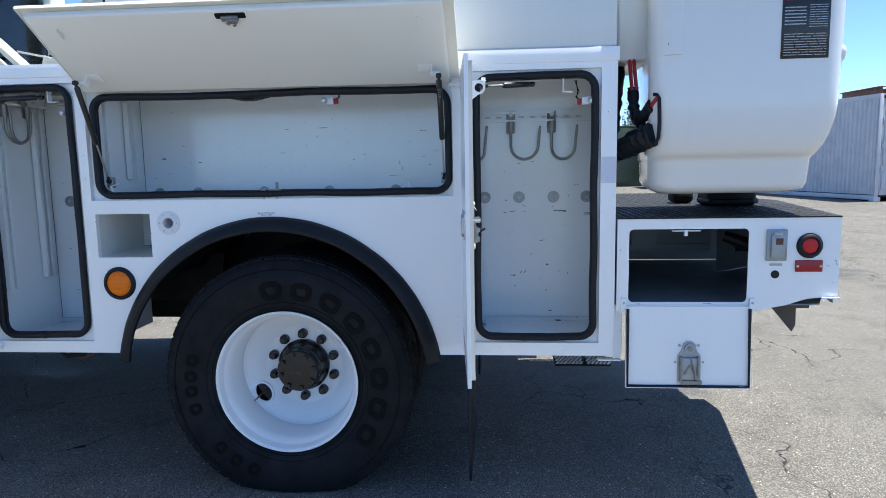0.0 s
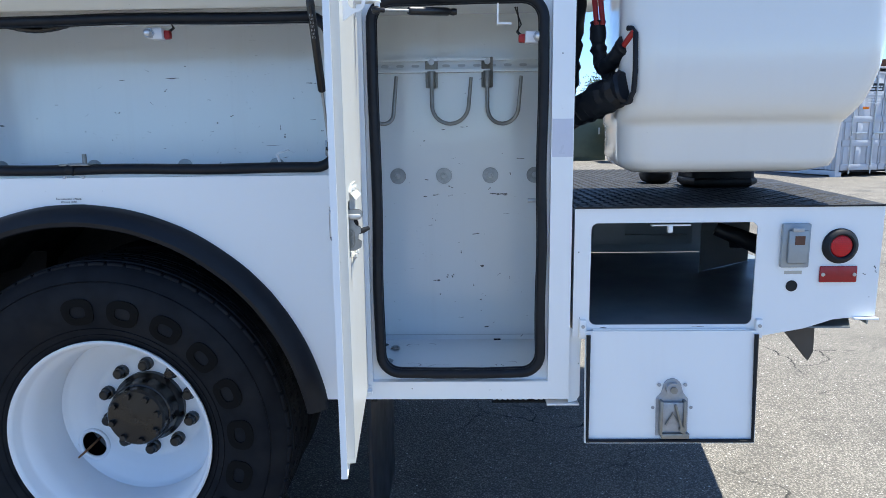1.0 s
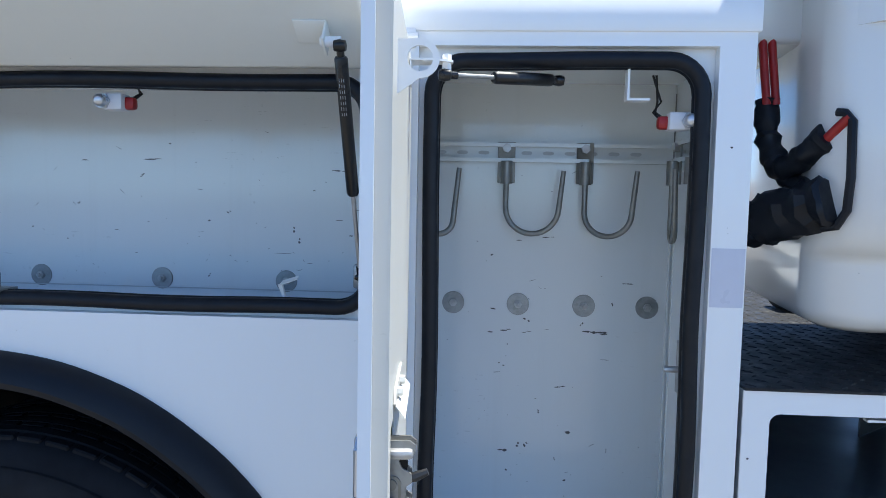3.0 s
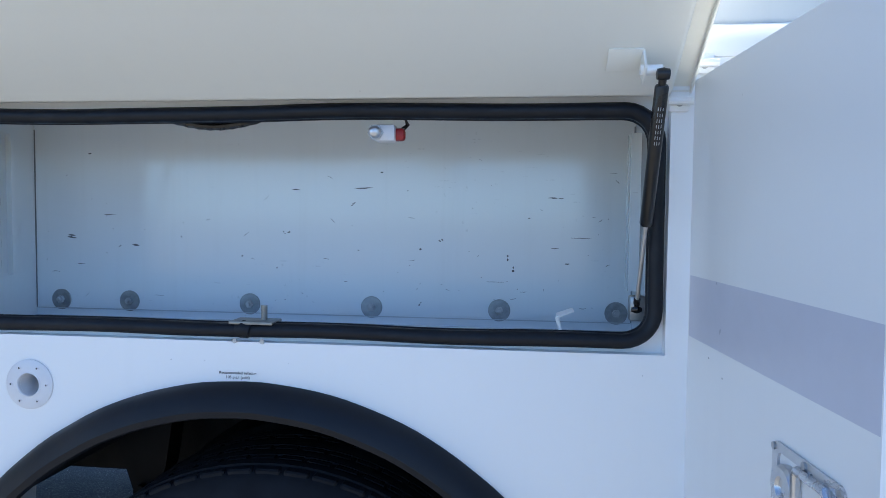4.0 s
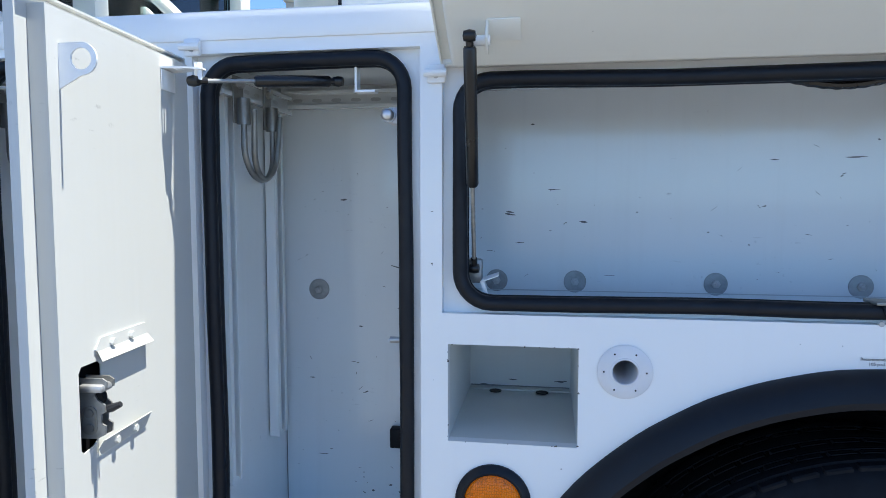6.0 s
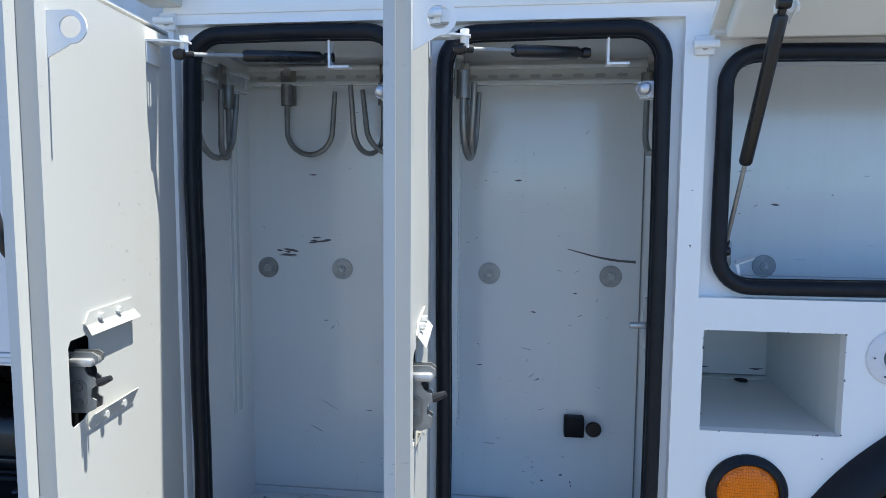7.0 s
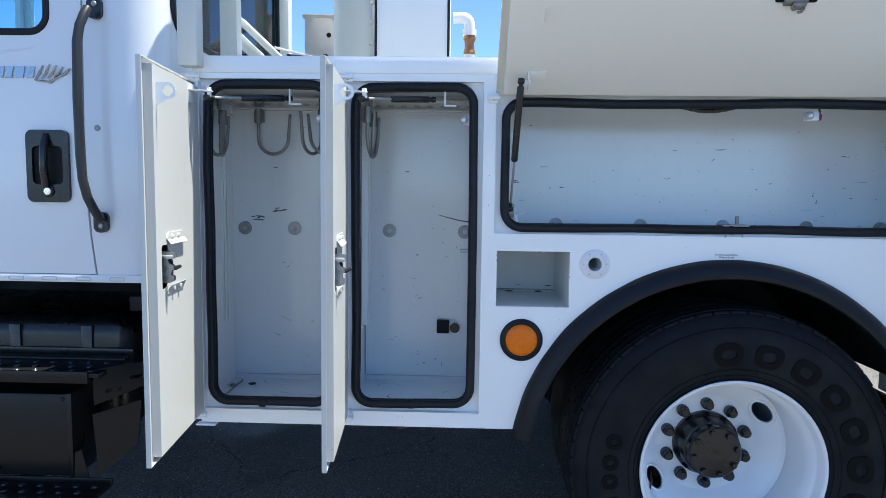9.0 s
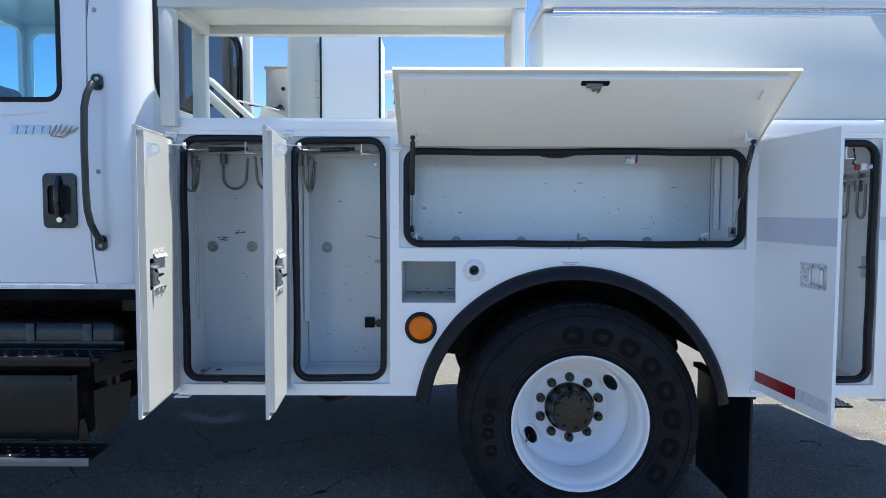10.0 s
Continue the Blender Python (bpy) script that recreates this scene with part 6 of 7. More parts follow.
# ---- pedestal and machinery behind the rack ----
part("pedestal", lathe(B(), [(0, 0), (0.20, 0), (0.20, 1.8), (0, 1.8)], pose(-1.31, 1.33, 1.06), 48), CREAM, truck, "tall cream painted round boom pedestal")
cab_ = part("valve_cabinet", plate(B(), rrect(-1.268, -0.918, 1.06, 2.447, 0.03), [], 1.10, 1.42), WHITE, truck, "white control cabinet with black edge seal")
path = [(x, 1.098, z) for x, z in rrect(-1.266, -0.920, 1.30, 2.445, 0.03, 5)]
part("edge_seal", tube(B(), path, 0.0065, 8, True), RUBBER, cab_)
for z in (2.00, 2.07, 2.17, 2.26, 2.38):
    part("clip", box(B(), -1.299, -1.277, 1.095, 1.13, z - 0.008, z + 0.008, 0.003), CREAM, cab_)
part("edge_strip", box(B(), -1.287, -1.269, 1.11, 1.16, 1.3, 2.43, 0.003), CREAM, cab_)
part("pedestal_hole", disc(B(), -1.515, 1.215, 2.13, 0.012, 0.006, 16, 0.002), DARK, truck)
part("black_knob", disc(B(), -1.520, 1.20, 2.01, 0.017, 0.05, 16, 0.004), BLACK, truck)
part("rest_cable", tube(B(), [(-1.74, 1.28, 2.045), (-1.66, 1.24, 2.03), (-1.58, 1.19, 2.005), (-1.525, 1.16, 2.01)], 0.007, 8), RUBBER, truck)
part("far_box", box(B(), -1.83, -1.61, 2.0, 2.3, 1.79, 2.425, 0.006), TAN, truck, "tan steel box on the far side")
part("far_box_lid", box(B(), -1.84, -1.60, 1.99, 2.31, 2.412, 2.435, 0.004), TAN, truck)
part("far_box_catch", box(B(), -1.80, -1.70, 1.985, 2.0, 2.12, 2.16, 0.003), STEEL, truck)
bm = B()
el = [(-0.90, 1.20, 2.21), (-0.855, 1.20, 2.212)] + [(-0.855 + 0.035 * math.sin(radians(a)), 1.20, 2.177 + 0.035 * math.cos(radians(a))) for a in range(15, 91, 15)] + [(-0.820, 1.20, 2.14)]
tube(bm, el, 0.026, 16)
tube(bm, [(-0.820, 1.20, 2.155), (-0.820, 1.20, 2.125)], 0.033, 16)
elbow = part("pipe_elbow", bm, PLASTW, truck, "white plastic pipe elbow")
part("brass_valve", lathe(B(), [(0.026, 0), (0.030, 0.01), (0.024, 0.03), (0.024, 0.06), (0.032, 0.075), (0.026, 0.09)], pose(-0.820, 1.20, 2.035), 16), BRASS, elbow)
part("down_pipe", tube(B(), [(-0.820, 1.20, 2.04), (-0.818, 1.20, 1.80)], 0.026, 16), PLASTW, elbow)
part("cross_tube", box(B(), -0.90, -0.30, 1.30, 1.36, 1.96, 2.02, 0.004), CREAM, truck)
# boom rest: slanting plate and upright behind the cab
bm = B()
box(bm, 0, 0.36, -0.05, 0.05, -0.014, 0.014, 0.004, 2, pose(-1.86, 0.92, 2.13, 0, 43, 0))
part("slant_brace", bm, CREAM, truck, "cream slanting brace behind the cab")
part("brace_side", box(B(), 0, 0.38, -0.012, 0.012, -0.05, 0.0, 0.003, 2, pose(-1.88, 0.86, 2.10, 0, 43, 0)), CREAM, truck)
part("rest_upright", box(B(), -1.80, -1.752, 1.35, 1.42, 1.06, 2.7, 0.004), CREAM, truck, "cream upright of the boom rest")
part("low_gusset", plate(B(), [(-1.66, 1.78), (-1.45, 1.78), (-1.45, 1.93), (-1.58, 2.0)], [], 1.0, 1.01), CREAM, truck)
part("control_rod", tube(B(), [(-1.72, 0.98, 2.02), (-1.60, 1.00, 1.995), (-1.50, 1.05, 1.975)], 0.006, 8), STEEL, truck)

# ---- cab ----
CY = 0.040  # the cab's side
bm = B()
door_edge = [(-2.063, 2.60), (-2.071, 2.20), (-2.079, 1.80), (-2.083, 1.56), (-2.079, 1.36), (-2.069, 1.20), (-2.055, 1.078)]
out_ = [(-3.30, 1.078), *reversed(door_edge), (-3.30, 2.60)]
cab_window = rrect(-2.983, -2.195, 1.872, 2.50, 0.055)
cab_door = part("cab_door", plate(B(), out_, [cab_window], CY, CY + 0.03), CABW, truck, "white cab door with window and black handle")
part("window_seal", tube(B(), [(x, CY + 0.003, z) for x, z in rrect(-2.988, -2.190, 1.867, 2.505, 0.058)], 0.012, 10, True), RUBBER, cab_door)
part("window_glass", plate(B(), rrect(-2.993, -2.185, 1.865, 2.51, 0.05), [], CY + 0.012, CY + 0.016), GLASS, cab_door).visible_shadow = False
# rear corner panel that rolls round to the back wall
plan = [(-2.00, CY), (-1.96, CY), (-1.925, CY + 0.004), (-1.895, CY + 0.014), (-1.870, CY + 0.032), (-1.852, CY + 0.056), (-1.840, CY + 0.085), (-1.834, CY + 0.12)]
bm = B()
zs = [1.060, 1.078, 1.20, 1.36, 1.56, 1.80, 2.20, 2.60]
dx = {1.060: -2.048, 1.078: -2.048, 1.20: -2.062, 1.36: -2.072, 1.56: -2.076, 1.80: -2.072, 2.20: -2.064, 2.60: -2.023}
rows = []
for z in zs:
    rows.append([bm.verts.new((dx[z], CY, z)), *[bm.verts.new((x, y, z)) for x, y in plan]])
inner_rows = [[bm.verts.new((v.co.x - 0.004, v.co.y + 0.010, v.co.z)) for v in row] for row in rows]
for a, b, c, d in zip(rows, rows[1:], inner_rows, inner_rows[1:]):
    for j in range(len(a) - 1):
        bm.faces.new((a[j], a[j + 1], b[j + 1], b[j]))
        bm.faces.new((c[j], d[j], d[j + 1], c[j + 1]))
    bm.faces.new((a[0], b[0], d[0], c[0]))
    bm.faces.new((a[-1], c[-1], d[-1], b[-1]))
cab = part("cab_corner", bm, CABW, truck, "rounded white rear corner of the cab", 60)
part("seam_backing", box(B(), -2.113, -2.023, CY + 0.031, CY + 0.034, 1.07, 2.60), DARK, truck)
to_back = lambda x, y, z: (-1.834 - y, x, z)
part("cab_back", plate(B(), rect(CY + 0.12, 1.58, 1.06, 2.60), [rrect(0.175, 1.42, 1.905, 2.45, 0.10)], 0.0, 0.02, to_back), CABW, truck, "white rear wall of the cab")
part("rear_window_seal", tube(B(), [(-1.832, y, z) for y, z in rrect(0.168, 1.427, 1.898, 2.457, 0.10)], 0.013, 10, True), RUBBER, truck)
part("rear_window", plate(B(), rrect(0.17, 1.425, 1.90, 2.455, 0.10), [], 0.006, 0.010, to_back), GLASS, truck, "tinted rear cab window").visible_shadow = False
part("cab_roof", box(B(), -3.60, -1.83, CY, 1.62, 2.60, 2.68, 0.03, 3), CABW, truck)
part("cab_floor", box(B(), -3.60, -1.86, CY + 0.035, 1.58, 1.06, 1.10), DARK, truck)
far_side = plate(B(), rect(-3.30, -1.834, 1.06, 2.60), [rrect(-3.26, -2.135, 1.80, 2.55, 0.055)], 1.58, 1.61)
part("far_cab_side", far_side, CABW, truck)
part("cab_front", plate(B(), rect(CY + 0.04, 1.58, 1.06, 2.60), [rrect(0.10, 1.55, 1.70, 2.57, 0.05)], 0.0, 0.03, lambda x, y, z: (-3.30 - y, x, z)), CABW, truck)
part("hood", box(B(), -4.6, -3.32, 0.25, 2.15, 1.06, 1.80, 0.12, 4), CABW, truck)
for x in (-2.20, -2.9):
    part("seat_back", box(B(), x - 0.10, x + 0.06, 0.35, 0.85, 1.5, 2.05, 0.05, 3), DARK, truck)
part("cab_sill", box(B(), -3.30, -1.86, CY - 0.004, CY + 0.02, 1.050, 1.0765, 0.003), CABW, truck, "white riveted cab sill")
for i in range(9):
    x = -1.98 - 0.115 * i
    part("sill_dent", plate(B(), rrect(x - 0.026, x + 0.026, 1.055, 1.069, 0.005), [rrect(x - 0.0235, x + 0.0235, 1.0575, 1.0665, 0.004)], CY - 0.0052, CY - 0.0038), GREYW, truck)
# body crease below the window
part("door_crease", tube(B(), [(-2.633, CY + 0.003, 1.790), (-2.383, CY + 0.003, 1.800), (-2.253, CY + 0.003, 1.812), (-2.198, CY + 0.004, 1.835)], [0.006, 0.006, 0.005, 0.002], 8), CABW, cab_door)

hd = plate(B(), rrect(-2.269, -2.127, 1.316, 1.552, 0.022), [rrect(-2.249, -2.147, 1.375, 1.500, 0.016)], CY - 0.012, CY + 0.002)
part("door_handle", hd, BLACK, cab_door, "black plastic pull handle with a key lock")
part("handle_cup", box(B(), -2.254, -2.142, CY - 0.001, CY + 0.002, 1.37, 1.505), DARK, cab_door)
part("handle_bar", tube(B(), [(-2.199, CY - 0.012, 1.538), (-2.199, CY - 0.028, 1.500), (-2.199, CY - 0.030, 1.42), (-2.199, CY - 0.020, 1.365)], [0.010, 0.012, 0.013, 0.012], 12), BLACK, cab_door)
part("lock_bezel", disc(B(), -2.196, CY - 0.012, 1.352, 0.019, 0.006, 22, 0.003), BLACK, cab_door)
part("key_lock", disc(B(), -2.196, CY - 0.018, 1.352, 0.0125, 0.004, 20, 0.001), CHROME, cab_door)

pts = [(-2.025, -0.008, 1.928), (-2.027, -0.026, 1.905), (-2.035, -0.038, 1.870), (-2.043, -0.042, 1.82), (-2.047, -0.042, 1.65), (-2.045, -0.042, 1.47), (-2.041, -0.040, 1.39), (-2.031, -0.034, 1.335), (-2.019, -0.020, 1.295), (-2.013, 0.005, 1.262)]
grab = part("grab_handle", tube(B(), pts, 0.0145, 14), GRIP, truck, "tall black cab grab handle")
for z in (1.940, 1.252):
    foot = part("grab_foot", plate(B(), rrect(-2.049, -2.001, z - 0.034, z + 0.034, 0.020), [], CY - 0.014, CY), BLACK, grab)
    part("foot_bolt", disc(B(), -2.023, CY - 0.014, z - (0.012 if z < 1.5 else -0.012), 0.009, 0.005, 14, 0.002), WASHER, grab)
for z in (1.560, 2.245):
    part("cab_screw", disc(B(), -2.033, CY, z, 0.010, 0.005, 14, 0.003), WASHER, truck)
# chrome badge as plain slanting bars
bm = B()
for i, (x, w) in enumerate(((-2.405, 0.026), (-2.371, 0.030), (-2.333, 0.022), (-2.303, 0.030), (-2.265, 0.026))):
    prism(bm, [(x, CY, 1.720), (x + w, CY, 1.720), (x + w + 0.008, CY, 1.756), (x + 0.008, CY, 1.756)], (0, -0.005, 0))
for i in range(5):
    x = -2.223 + 0.022 * i
    tube(bm, [(x - 0.012, CY - 0.003, 1.712 + 0.003 * i), (x + 0.006, CY - 0.005, 1.735), (x + 0.018, CY - 0.003, 1.764 - 0.004 * abs(i - 1))], [0.002, 0.0045, 0.002], 6)
tube(bm, [(-2.233, CY - 0.003, 1.712), (-2.183, CY - 0.004, 1.706), (-2.143, CY - 0.003, 1.730), (-2.111, CY - 0.003, 1.748)], [0.002, 0.0045, 0.003, 0.001], 6)
part("chrome_badge", bm, BADGE, cab_door, "chrome badge of slanting strokes")

# ---- steps and tank under the cab ----
tank = part("fuel_tank", box(B(), -3.60, -2.02, 0.16, 0.80, 0.48, 0.905, 0.06, 4), BLACK, truck, "black steel tank under the cab")
for x in (-2.16, -2.42, -2.75):
    part("tank_strap", box(B(), x - 0.02, x + 0.02, 0.150, 0.165, 0.50, 0.88, 0.004), BLACK, tank)
part("tank_shelf", box(B(), -3.60, -1.99, 0.145, 0.155, 0.775, 0.800, 0.002), BLACK, tank)
up = part("upper_step", box(B(), -3.40, -2.000, -0.060, 0.150, 0.752, 0.768, 0.003), STEPB, truck, "black punched tread step")
part("step_lip", box(B(), -3.40, -2.032, -0.068, -0.060, 0.735, 0.775, 0.003), STEPB, up)
bm = B()
for i in range(22):
    for j in range(3):
        lathe(bm, [(0.012, 0), (0.008, 0.004), (0.004, 0.0045), (0.0035, 0.001)], pose(-2.04 - 0.062 * i - 0.031 * (j % 2), -0.036 + 0.050 * j, 0.768), 10)
part("tread_pattern", bm, WORNSTEP, up, kind="stuff")
for y in (0.112, 0.138):
    part("step_ridge", tube(B(), [(-3.40, y, 0.770), (-2.002, y, 0.770)], 0.007, 10), STEPB, up)
sb = part("step_box", box(B(), -3.40, -2.128, -0.024, 0.14, 0.405, 0.686, 0.006), STEPB, truck, "black battery and step box under the cab")
part("box_flange", box(B(), -2.128, -2.112, -0.030, 0.10, 0.405, 0.690, 0.003), STEPB, sb)
part("corner_bolt", disc(B(), -2.145, -0.024, 0.668, 0.008, 0.004, 12, 0.002), STEPB, sb)
part("side_bracket", plate(B(), [(-2.03, 0.655), (-1.845, 0.715), (-1.845, 0.775), (-2.03, 0.775)], [rrect(-2.006, -1.966, 0.690, 0.702, 0.005, 3), rrect(-1.950, -1.915, 0.722, 0.734, 0.005, 3), rrect(-1.900, -1.870, 0.740, 0.750, 0.004, 3)], 0.0, 0.006, lambda x, y, z: (x, -0.03 + y + (x + 2.02) * 1.0, z)), STEPB, truck, "black punched steel step bracket")
part("heat_shield", plate(B(), [(-2.028, 0.405), (-1.930, 0.500), (-1.918, 0.648), (-2.040, 0.622)], [], 0.0, 0.005, lambda x, y, z: (x, -0.02 + y + (x + 2.02) * 0.7, z)), STEPB, truck, "black bent steel heat shield beside the step")
part("shield_lug", plate(B(), [(-2.11, 0.405), (-2.06, 0.405), (-2.085, 0.50), (-2.105, 0.49)], [], -0.03, -0.025), STEPB, truck)
for i in range(5):
    part("valve_bit", box(B(), -1.93 + 0.03 * i, -1.912 + 0.03 * i, 0.42, 0.50, 0.50 + 0.03 * (i % 3), 0.72, 0.004), DARK, truck)
lw = part("lower_step", box(B(), -3.40, -2.012, -0.135, 0.010, 0.352, 0.368, 0.003), STEPB, truck, "black punched tread lower step")
part("step_lip", box(B(), -3.40, -2.010, -0.143, -0.135, 0.332, 0.368, 0.003), STEPLIP, lw, "step edge worn to bare metal")
part("step_back", box(B(), -3.40, -2.005, 0.010, 0.018, 0.360, 0.386, 0.003), STEPB, lw)
bm = B()
for i in range(22):
    for j in range(3):
        lathe(bm, [(0.012, 0), (0.008, 0.004), (0.004, 0.0045), (0.0035, 0.001)], pose(-2.05 - 0.062 * i - 0.031 * (j % 2), -0.108 + 0.045 * j, 0.368), 10)
part("tread_pattern", bm, WORNSTEP, lw, kind="stuff")
for x in (-2.3, -3.1):
    part("step_hanger", box(B(), x - 0.03, x + 0.03, 0.018, 0.028, 0.36, 0.68), STEPB, lw)
part("drop_hose", tube(B(), [(-1.20, 0.33, 0.62), (-1.17, 0.30, 0.53), (-1.10, 0.29, 0.492), (-1.03, 0.30, 0.500), (-0.97, 0.32, 0.56), (-0.95, 0.34, 0.62)], 0.011, 10), RUBBER, truck, "black hose looped below the body")
part("drop_hose", tube(B(), [(-1.16, 0.36, 0.62), (-1.12, 0.33, 0.50), (-1.06, 0.32, 0.474), (-1.00, 0.33, 0.490), (-0.95, 0.35, 0.55), (-0.93, 0.36, 0.62)], 0.009, 10), RUST, truck, "dull red hose looped below the body")

# front axle wheel, out of sight behind the steps
bm = lathe(B(), [(0.292, -0.012), (0.385, 0.028), (0.482, 0.012), (0.521, -0.028), (0.521, -0.232), (0.420, -0.290), (0.292, -0.250)], outward(-3.95, 0.12, WZ), 64, True)
for v in bm.verts:
    v.co.z = max(v.co.z, 0.004)
part("front_tyre", bm, TYRE, truck)

# ---- the yard behind ----
CONT = plain("faded_white_container_paint", (0.52, 0.535, 0.57), 0.5, vary=0.35, scale=3)


def container(m, length=6.06, w=2.44, h=2.59):
    """A corrugated shipping container with its door end at local x = 0."""
    c = thing("shipping_container", "faded white corrugated steel shipping container with locking bars", "container", "containers in the yard")
    c.matrix_world = m
    def on(name, bm, mat, parent=None, lab=""):
        return part(name, bm, mat, parent or c, lab)
    n = 44
    for y0, s in ((0.0, 1), (w, -1)):
        bm = B()
        prev = None
        for i in range(n * 4 + 1):
            x = -length * i / (n * 4)
            y = y0 + s * (0.0 if (i % 4) in (0, 1) else 0.036)
            cur = [bm.verts.new((x, y, 0.15)), bm.verts.new((x, y, h - 0.10))]
            if prev:
                bm.faces.new((prev[0], cur[0], cur[1], prev[1]))
            prev = cur
        on("corrugated_wall", bm, CONT)
    on("roof", box(B(), -length, 0, 0, w, h - 0.04, h, 0.005), CONT)
    on("container_floor", box(B(), -length, 0, 0, w, 0.12, 0.18), DARK)
    on("end_wall", box(B(), -length, -length + 0.04, 0, w, 0.15, h), CONT)
    for y in (0, w):
        on("bottom_rail", box(B(), -length, 0, y - 0.01, y + 0.06 if y == 0 else y + 0.01, 0.05, 0.16, 0.004), CONT)
        on("top_rail", box(B(), -length, 0, y - 0.01, y + 0.05 if y == 0 else y + 0.01, h - 0.11, h, 0.004), CONT)
        for x in (0.02, -length):
            on("corner_post", box(B(), x - 0.12, x, min(y, abs(y - 0.10)), max(y, abs(y - 0.10)), 0.0, h, 0.006), CONT)
            on("corner_casting", box(B(), x - 0.16, x + 0.01, y - 0.012 if y == 0 else y - 0.17, y + 0.17 if y == 0 else y + 0.012, 0.0, 0.12, 0.008), CONT)
    for k in range(2):
        d = on("container_door", box(B(), -0.04, 0.0, 0.12 + 1.1 * k, 1.20 + 1.1 * k, 0.16, h - 0.12, 0.005), CONT)
        for j in range(5):
            z0 = 0.165 + 0.565 * j
            on("door_rib", box(B(), 0.0, 0.030, 0.125 + 1.1 * k, 1.195 + 1.1 * k, z0, min(z0 + 0.15, h - 0.125), 0.006), CONT, d)
            for i in range(3 if j < 4 else 0):
                y0 = 0.17 + 1.1 * k + 0.345 * i
                on("door_flute", box(B(), 0.0, 0.028, y0, y0 + 0.165, z0 + 0.15, z0 + 0.565, 0.012), CONT, d)
        for y in (0.34 + 1.1 * k, 0.96 + 1.1 * k):
            on("locking_bar", tube(B(), [(0.055, y, 0.08), (0.055, y, h - 0.06)], 0.017, 8), STEEL, d)
            on("bar_handle", box(B(), 0.06, 0.085, y - 0.02, y + 0.42, 1.02, 1.06, 0.004), STEEL, d)
            for z in (0.25, 0.95, 1.7, 2.35):
                on("bar_guide", box(B(), 0.0, 0.075, y - 0.035, y + 0.035, z - 0.03, z + 0.03, 0.004), CONT, d)
        on("door_label", box(B(), 0.0302, 0.0312, 0.72 + 1.1 * k, 1.16 + 1.1 * k, 2.02, 2.20), INK if k == 0 else CONT, d)
        on("print", bars(B(), 0.74, 1.14, 1.72, 2.16, 0.0, 7, 2, 0.45), INK if k else PLASTW, d).data.transform(Matrix(((0, -1, 0, 0.0318), (1, 0, 0, 1.1 * k), (0, 0, 1, 0), (0, 0, 0, 1))))
        on("door_sign", box(B(), 0.0305, 0.0315, 0.62 + 1.1 * k, 0.80 + 1.1 * k, 1.60, 1.66), AMBER, d)
    return c


CONTAINER_AT = pose(10.036, 14.266, ground_height(10, 14.3) - 0.012, 0, 0, -75)
container(CONTAINER_AT)
for i, (dx, dy, l) in enumerate(((-1.0, 0.4, 1.6), (-1.2, 0.9, 1.3), (-0.4, 1.4, 1.8))):
    o = thing("scrap_beam", "rusty steel beam lying on the container roof", "beam", "scrap on the container")
    part("web", box(B(), -l / 2, l / 2, -0.012, 0.012, 0.0, 0.16, 0.003), RUST, o)
    part("flange", box(B(), -l / 2, l / 2, -0.08, 0.08, 0.16, 0.178, 0.003), RUST, o)
    part("flange", box(B(), -l / 2, l / 2, -0.08, 0.08, -0.018, 0.0, 0.003), RUST, o)
    o.matrix_world = CONTAINER_AT @ pose(dx, dy, 2.61, 0, 0, 12 * i - 10)

GREEN = plain("dark_green_paint", (0.06, 0.085, 0.06), 0.5, vary=0.4, scale=4)
YELLOW = plain("yellow_machine_paint", (0.70, 0.32, 0.02), 0.45, vary=0.25, scale=6)
# Plain box with doors stands in for a grey-green truck body.
g = thing("far_truck_body", "dark green box with double doors standing for a parked truck body", "cabinet")
g.location = (5.2, 24.0, ground_height(6, 24))
part("body", box(B(), -1.7, 1.5, 0.0, 2.0, 0.0, 2.3, 0.02), GREEN, g)
for x in (-0.8, 0.7):
    d = part("door", box(B(), x - 0.66, x + 0.66, -0.04, 0.0, 0.15, 2.1, 0.01), GREEN, g)
    part("handle", box(B(), x + 0.5, x + 0.56, -0.09, -0.04, 1.0, 1.25, 0.01), STEEL, d)
part("roof_edge", box(B(), -1.8, 1.6, -0.1, 2.1, 2.3, 2.36, 0.01), GREEN, g)
y_ = thing("forklift", "small yellow forklift parked in the yard", "forklift")
y_.location = (7.25, 22.2, ground_height(8, 22))
part("body", box(B(), -0.6, 0.6, -0.5, 1.3, 0.35, 1.15, 0.10, 3), YELLOW, y_)
part("counterweight", box(B(), -0.6, 0.6, 1.0, 1.5, 0.4, 1.6, 0.12, 3), YELLOW, y_)
for x in (-0.5, 0.5):
    for y in (-0.2, 1.0):
        part("wheel", lathe(B(), [(0, 0.12), (0.2, 0.12), (0.34, 0.10), (0.36, 0.0), (0.34, -0.10), (0, -0.10)], Matrix.Translation((x, y, 0.36)) @ pose(0, 0, 0, 0, 90, 0), 24), TYRE, y_)
    part("mast_rail", box(B(), x - 0.05, x + 0.05, -0.65, -0.52, 0.1, 2.1, 0.01), DARK, y_)
    part("roof_post", box(B(), x - 0.03, x + 0.03, 0.9, 0.96, 1.1, 2.0, 0.01), DARK, y_)
part("guard_roof", box(B(), -0.55, 0.55, -0.4, 1.0, 2.0, 2.06, 0.01), DARK, y_)

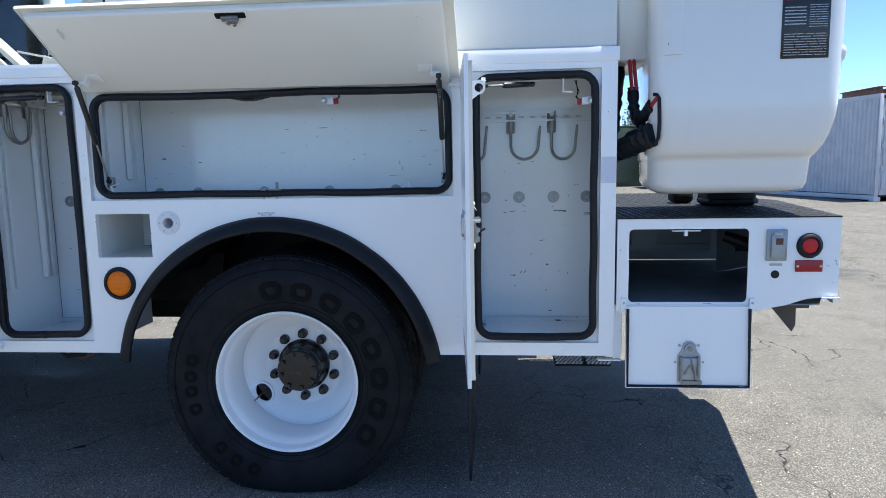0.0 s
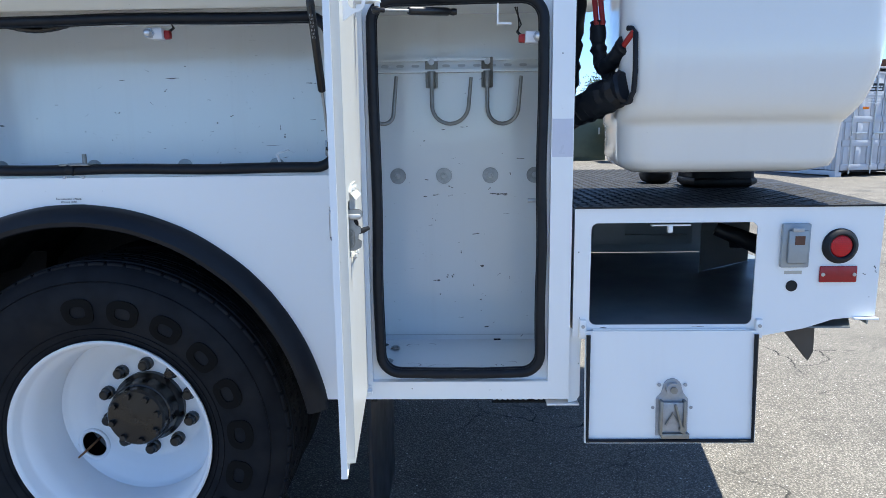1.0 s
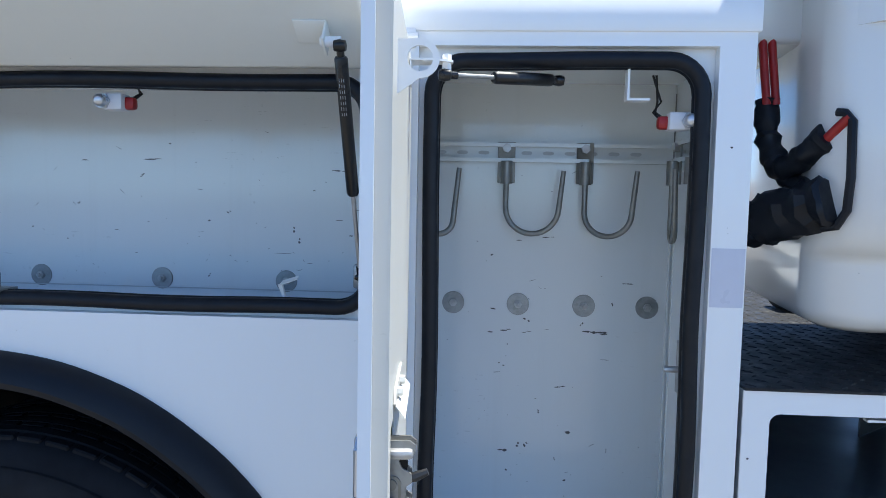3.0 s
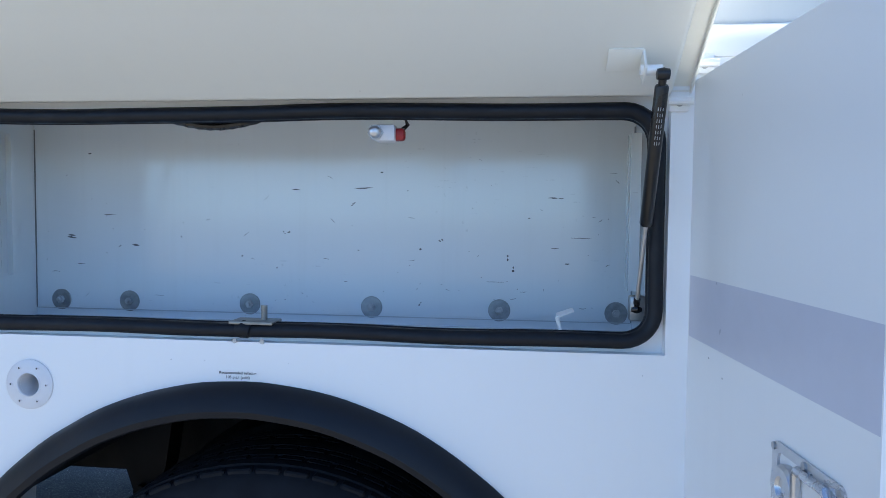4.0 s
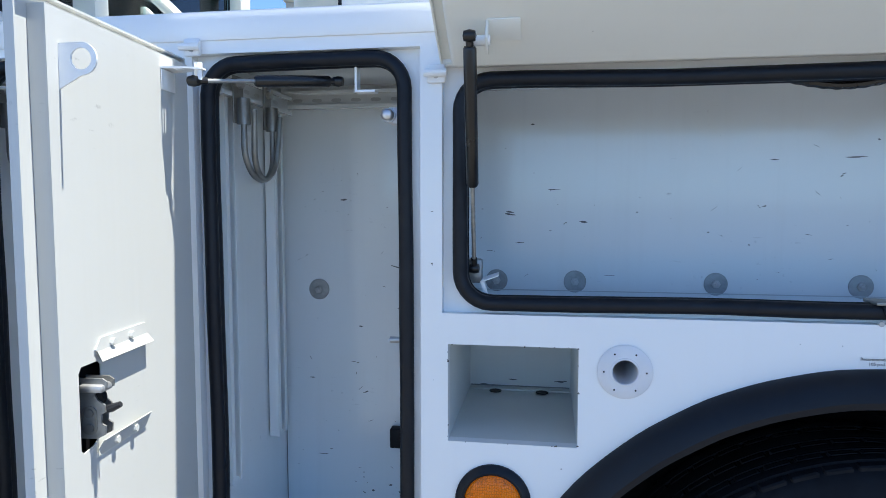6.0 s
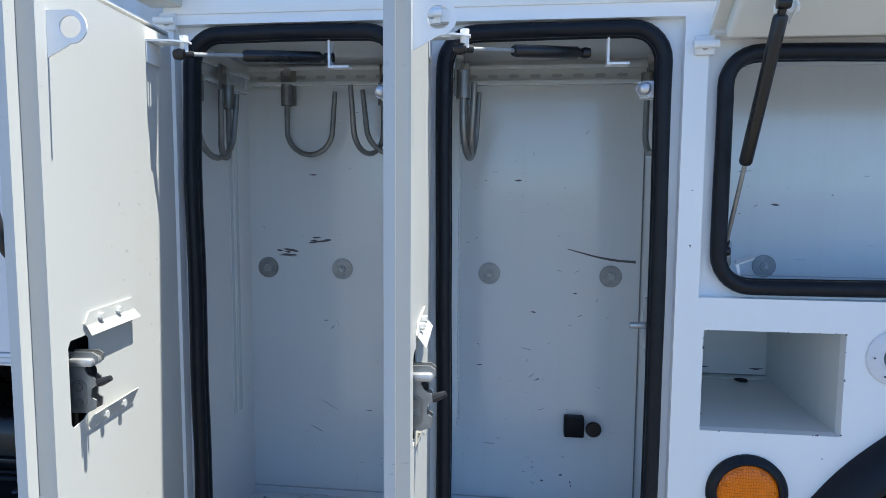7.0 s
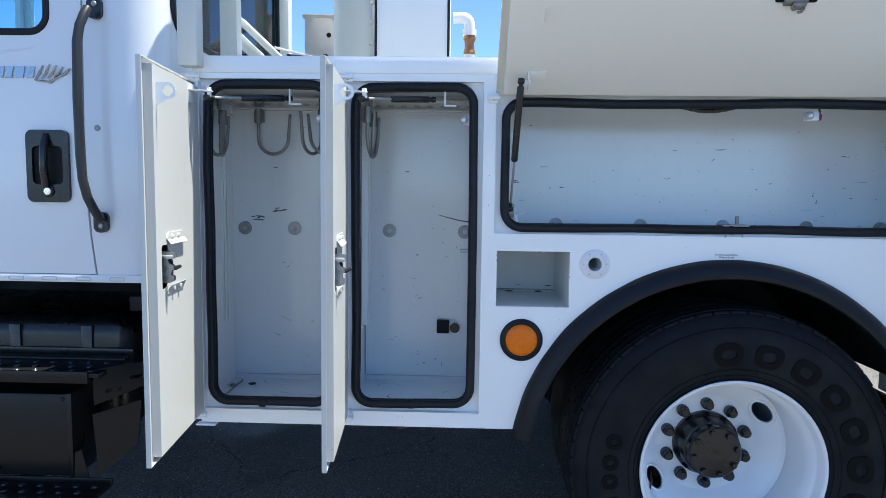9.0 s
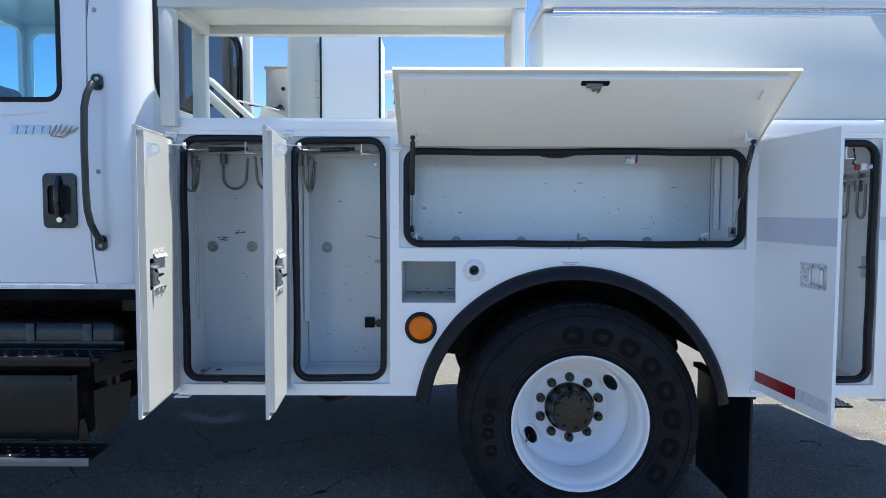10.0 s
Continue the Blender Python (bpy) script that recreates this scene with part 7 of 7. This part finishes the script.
# far wall of dry hills and a line of trees beyond the yard
HILL = plain("dry_brown_hill", (0.20, 0.15, 0.11), 0.95, vary=0.5, scale=0.3)
bm = B()
prev = None
for i in range(81):
    x = -140 + 280 * i / 80
    h = 4.2 + 1.6 * noise.noise((x * 0.03, 1, 1)) + 0.6 * noise.noise((x * 0.15, 3, 1))
    cur = [bm.verts.new((x, 95, -0.5)), bm.verts.new((x, 102, h)), bm.verts.new((x, 125, h + 1)), bm.verts.new((x, 140, -0.5))]
    if prev:
        for j in range(3):
            bm.faces.new((prev[j], cur[j], cur[j + 1], prev[j + 1]))
    prev = cur
tagged(part("hills", bm, HILL), "low dry brown hill beyond the yard", "hill", kind="structure")
LEAF = plain("olive_leaves", (0.075, 0.095, 0.04), 0.7, vary=0.5, scale=6)
BARK = plain("grey_bark", (0.12, 0.10, 0.08), 0.9, vary=0.5, scale=12)


def tree(x, y, h):
    tr = thing("tree", "olive green yard tree with a loose uneven crown", "tree", "trees beyond the yard", at=(x, y, ground_height(x, y)))
    bm = B()
    tube(bm, [(0, 0, -0.1), (0.05, 0, h * 0.25), (0, 0.05, h * 0.5), (0.05, 0, h * 0.75)], [0.16, 0.13, 0.09, 0.04], 8)
    limbs = []
    for i in range(9):
        a, z = random.uniform(0, 6.28), h * random.uniform(0.3, 0.65)
        r = h * random.uniform(0.15, 0.30)
        e = (r * math.cos(a), r * math.sin(a), z + h * random.uniform(0.1, 0.28))
        limbs.append(e)
        tube(bm, [(0, 0, z), (e[0] * 0.5, e[1] * 0.5, (z + e[2]) / 2 + 0.05), e], [0.05, 0.035, 0.015], 6)
    part("trunk", bm, BARK, tr)
    vs, fs = [], []
    for e in limbs + [(0, 0, h * 0.8)] * 2:
        for k in range(240):
            c = Vector(e) + Vector((random.gauss(0, 1), random.gauss(0, 1), random.gauss(0, 0.8))) * h * 0.075
            d, w = Vector((random.gauss(0, 1), random.gauss(0, 1), random.gauss(0, 1))).normalized(), Vector((random.gauss(0, 1), random.gauss(0, 1), random.gauss(0, 1)))
            s = d.cross(w).normalized() * 0.03
            i0 = len(vs)
            vs += [c - d * 0.09, c + s, c + d * 0.09, c - s]
            fs.append((i0, i0 + 1, i0 + 2, i0 + 3))
    me = bpy.data.meshes.new("crown")
    me.from_pydata(vs, [], fs)
    me.materials.append(LEAF)
    cr = new("crown", me)
    cr.parent = tr
    tagged(cr, kind="stuff")


tree(9.2, 38.0, 4.6)
tree(6.4, 44.0, 4.0)
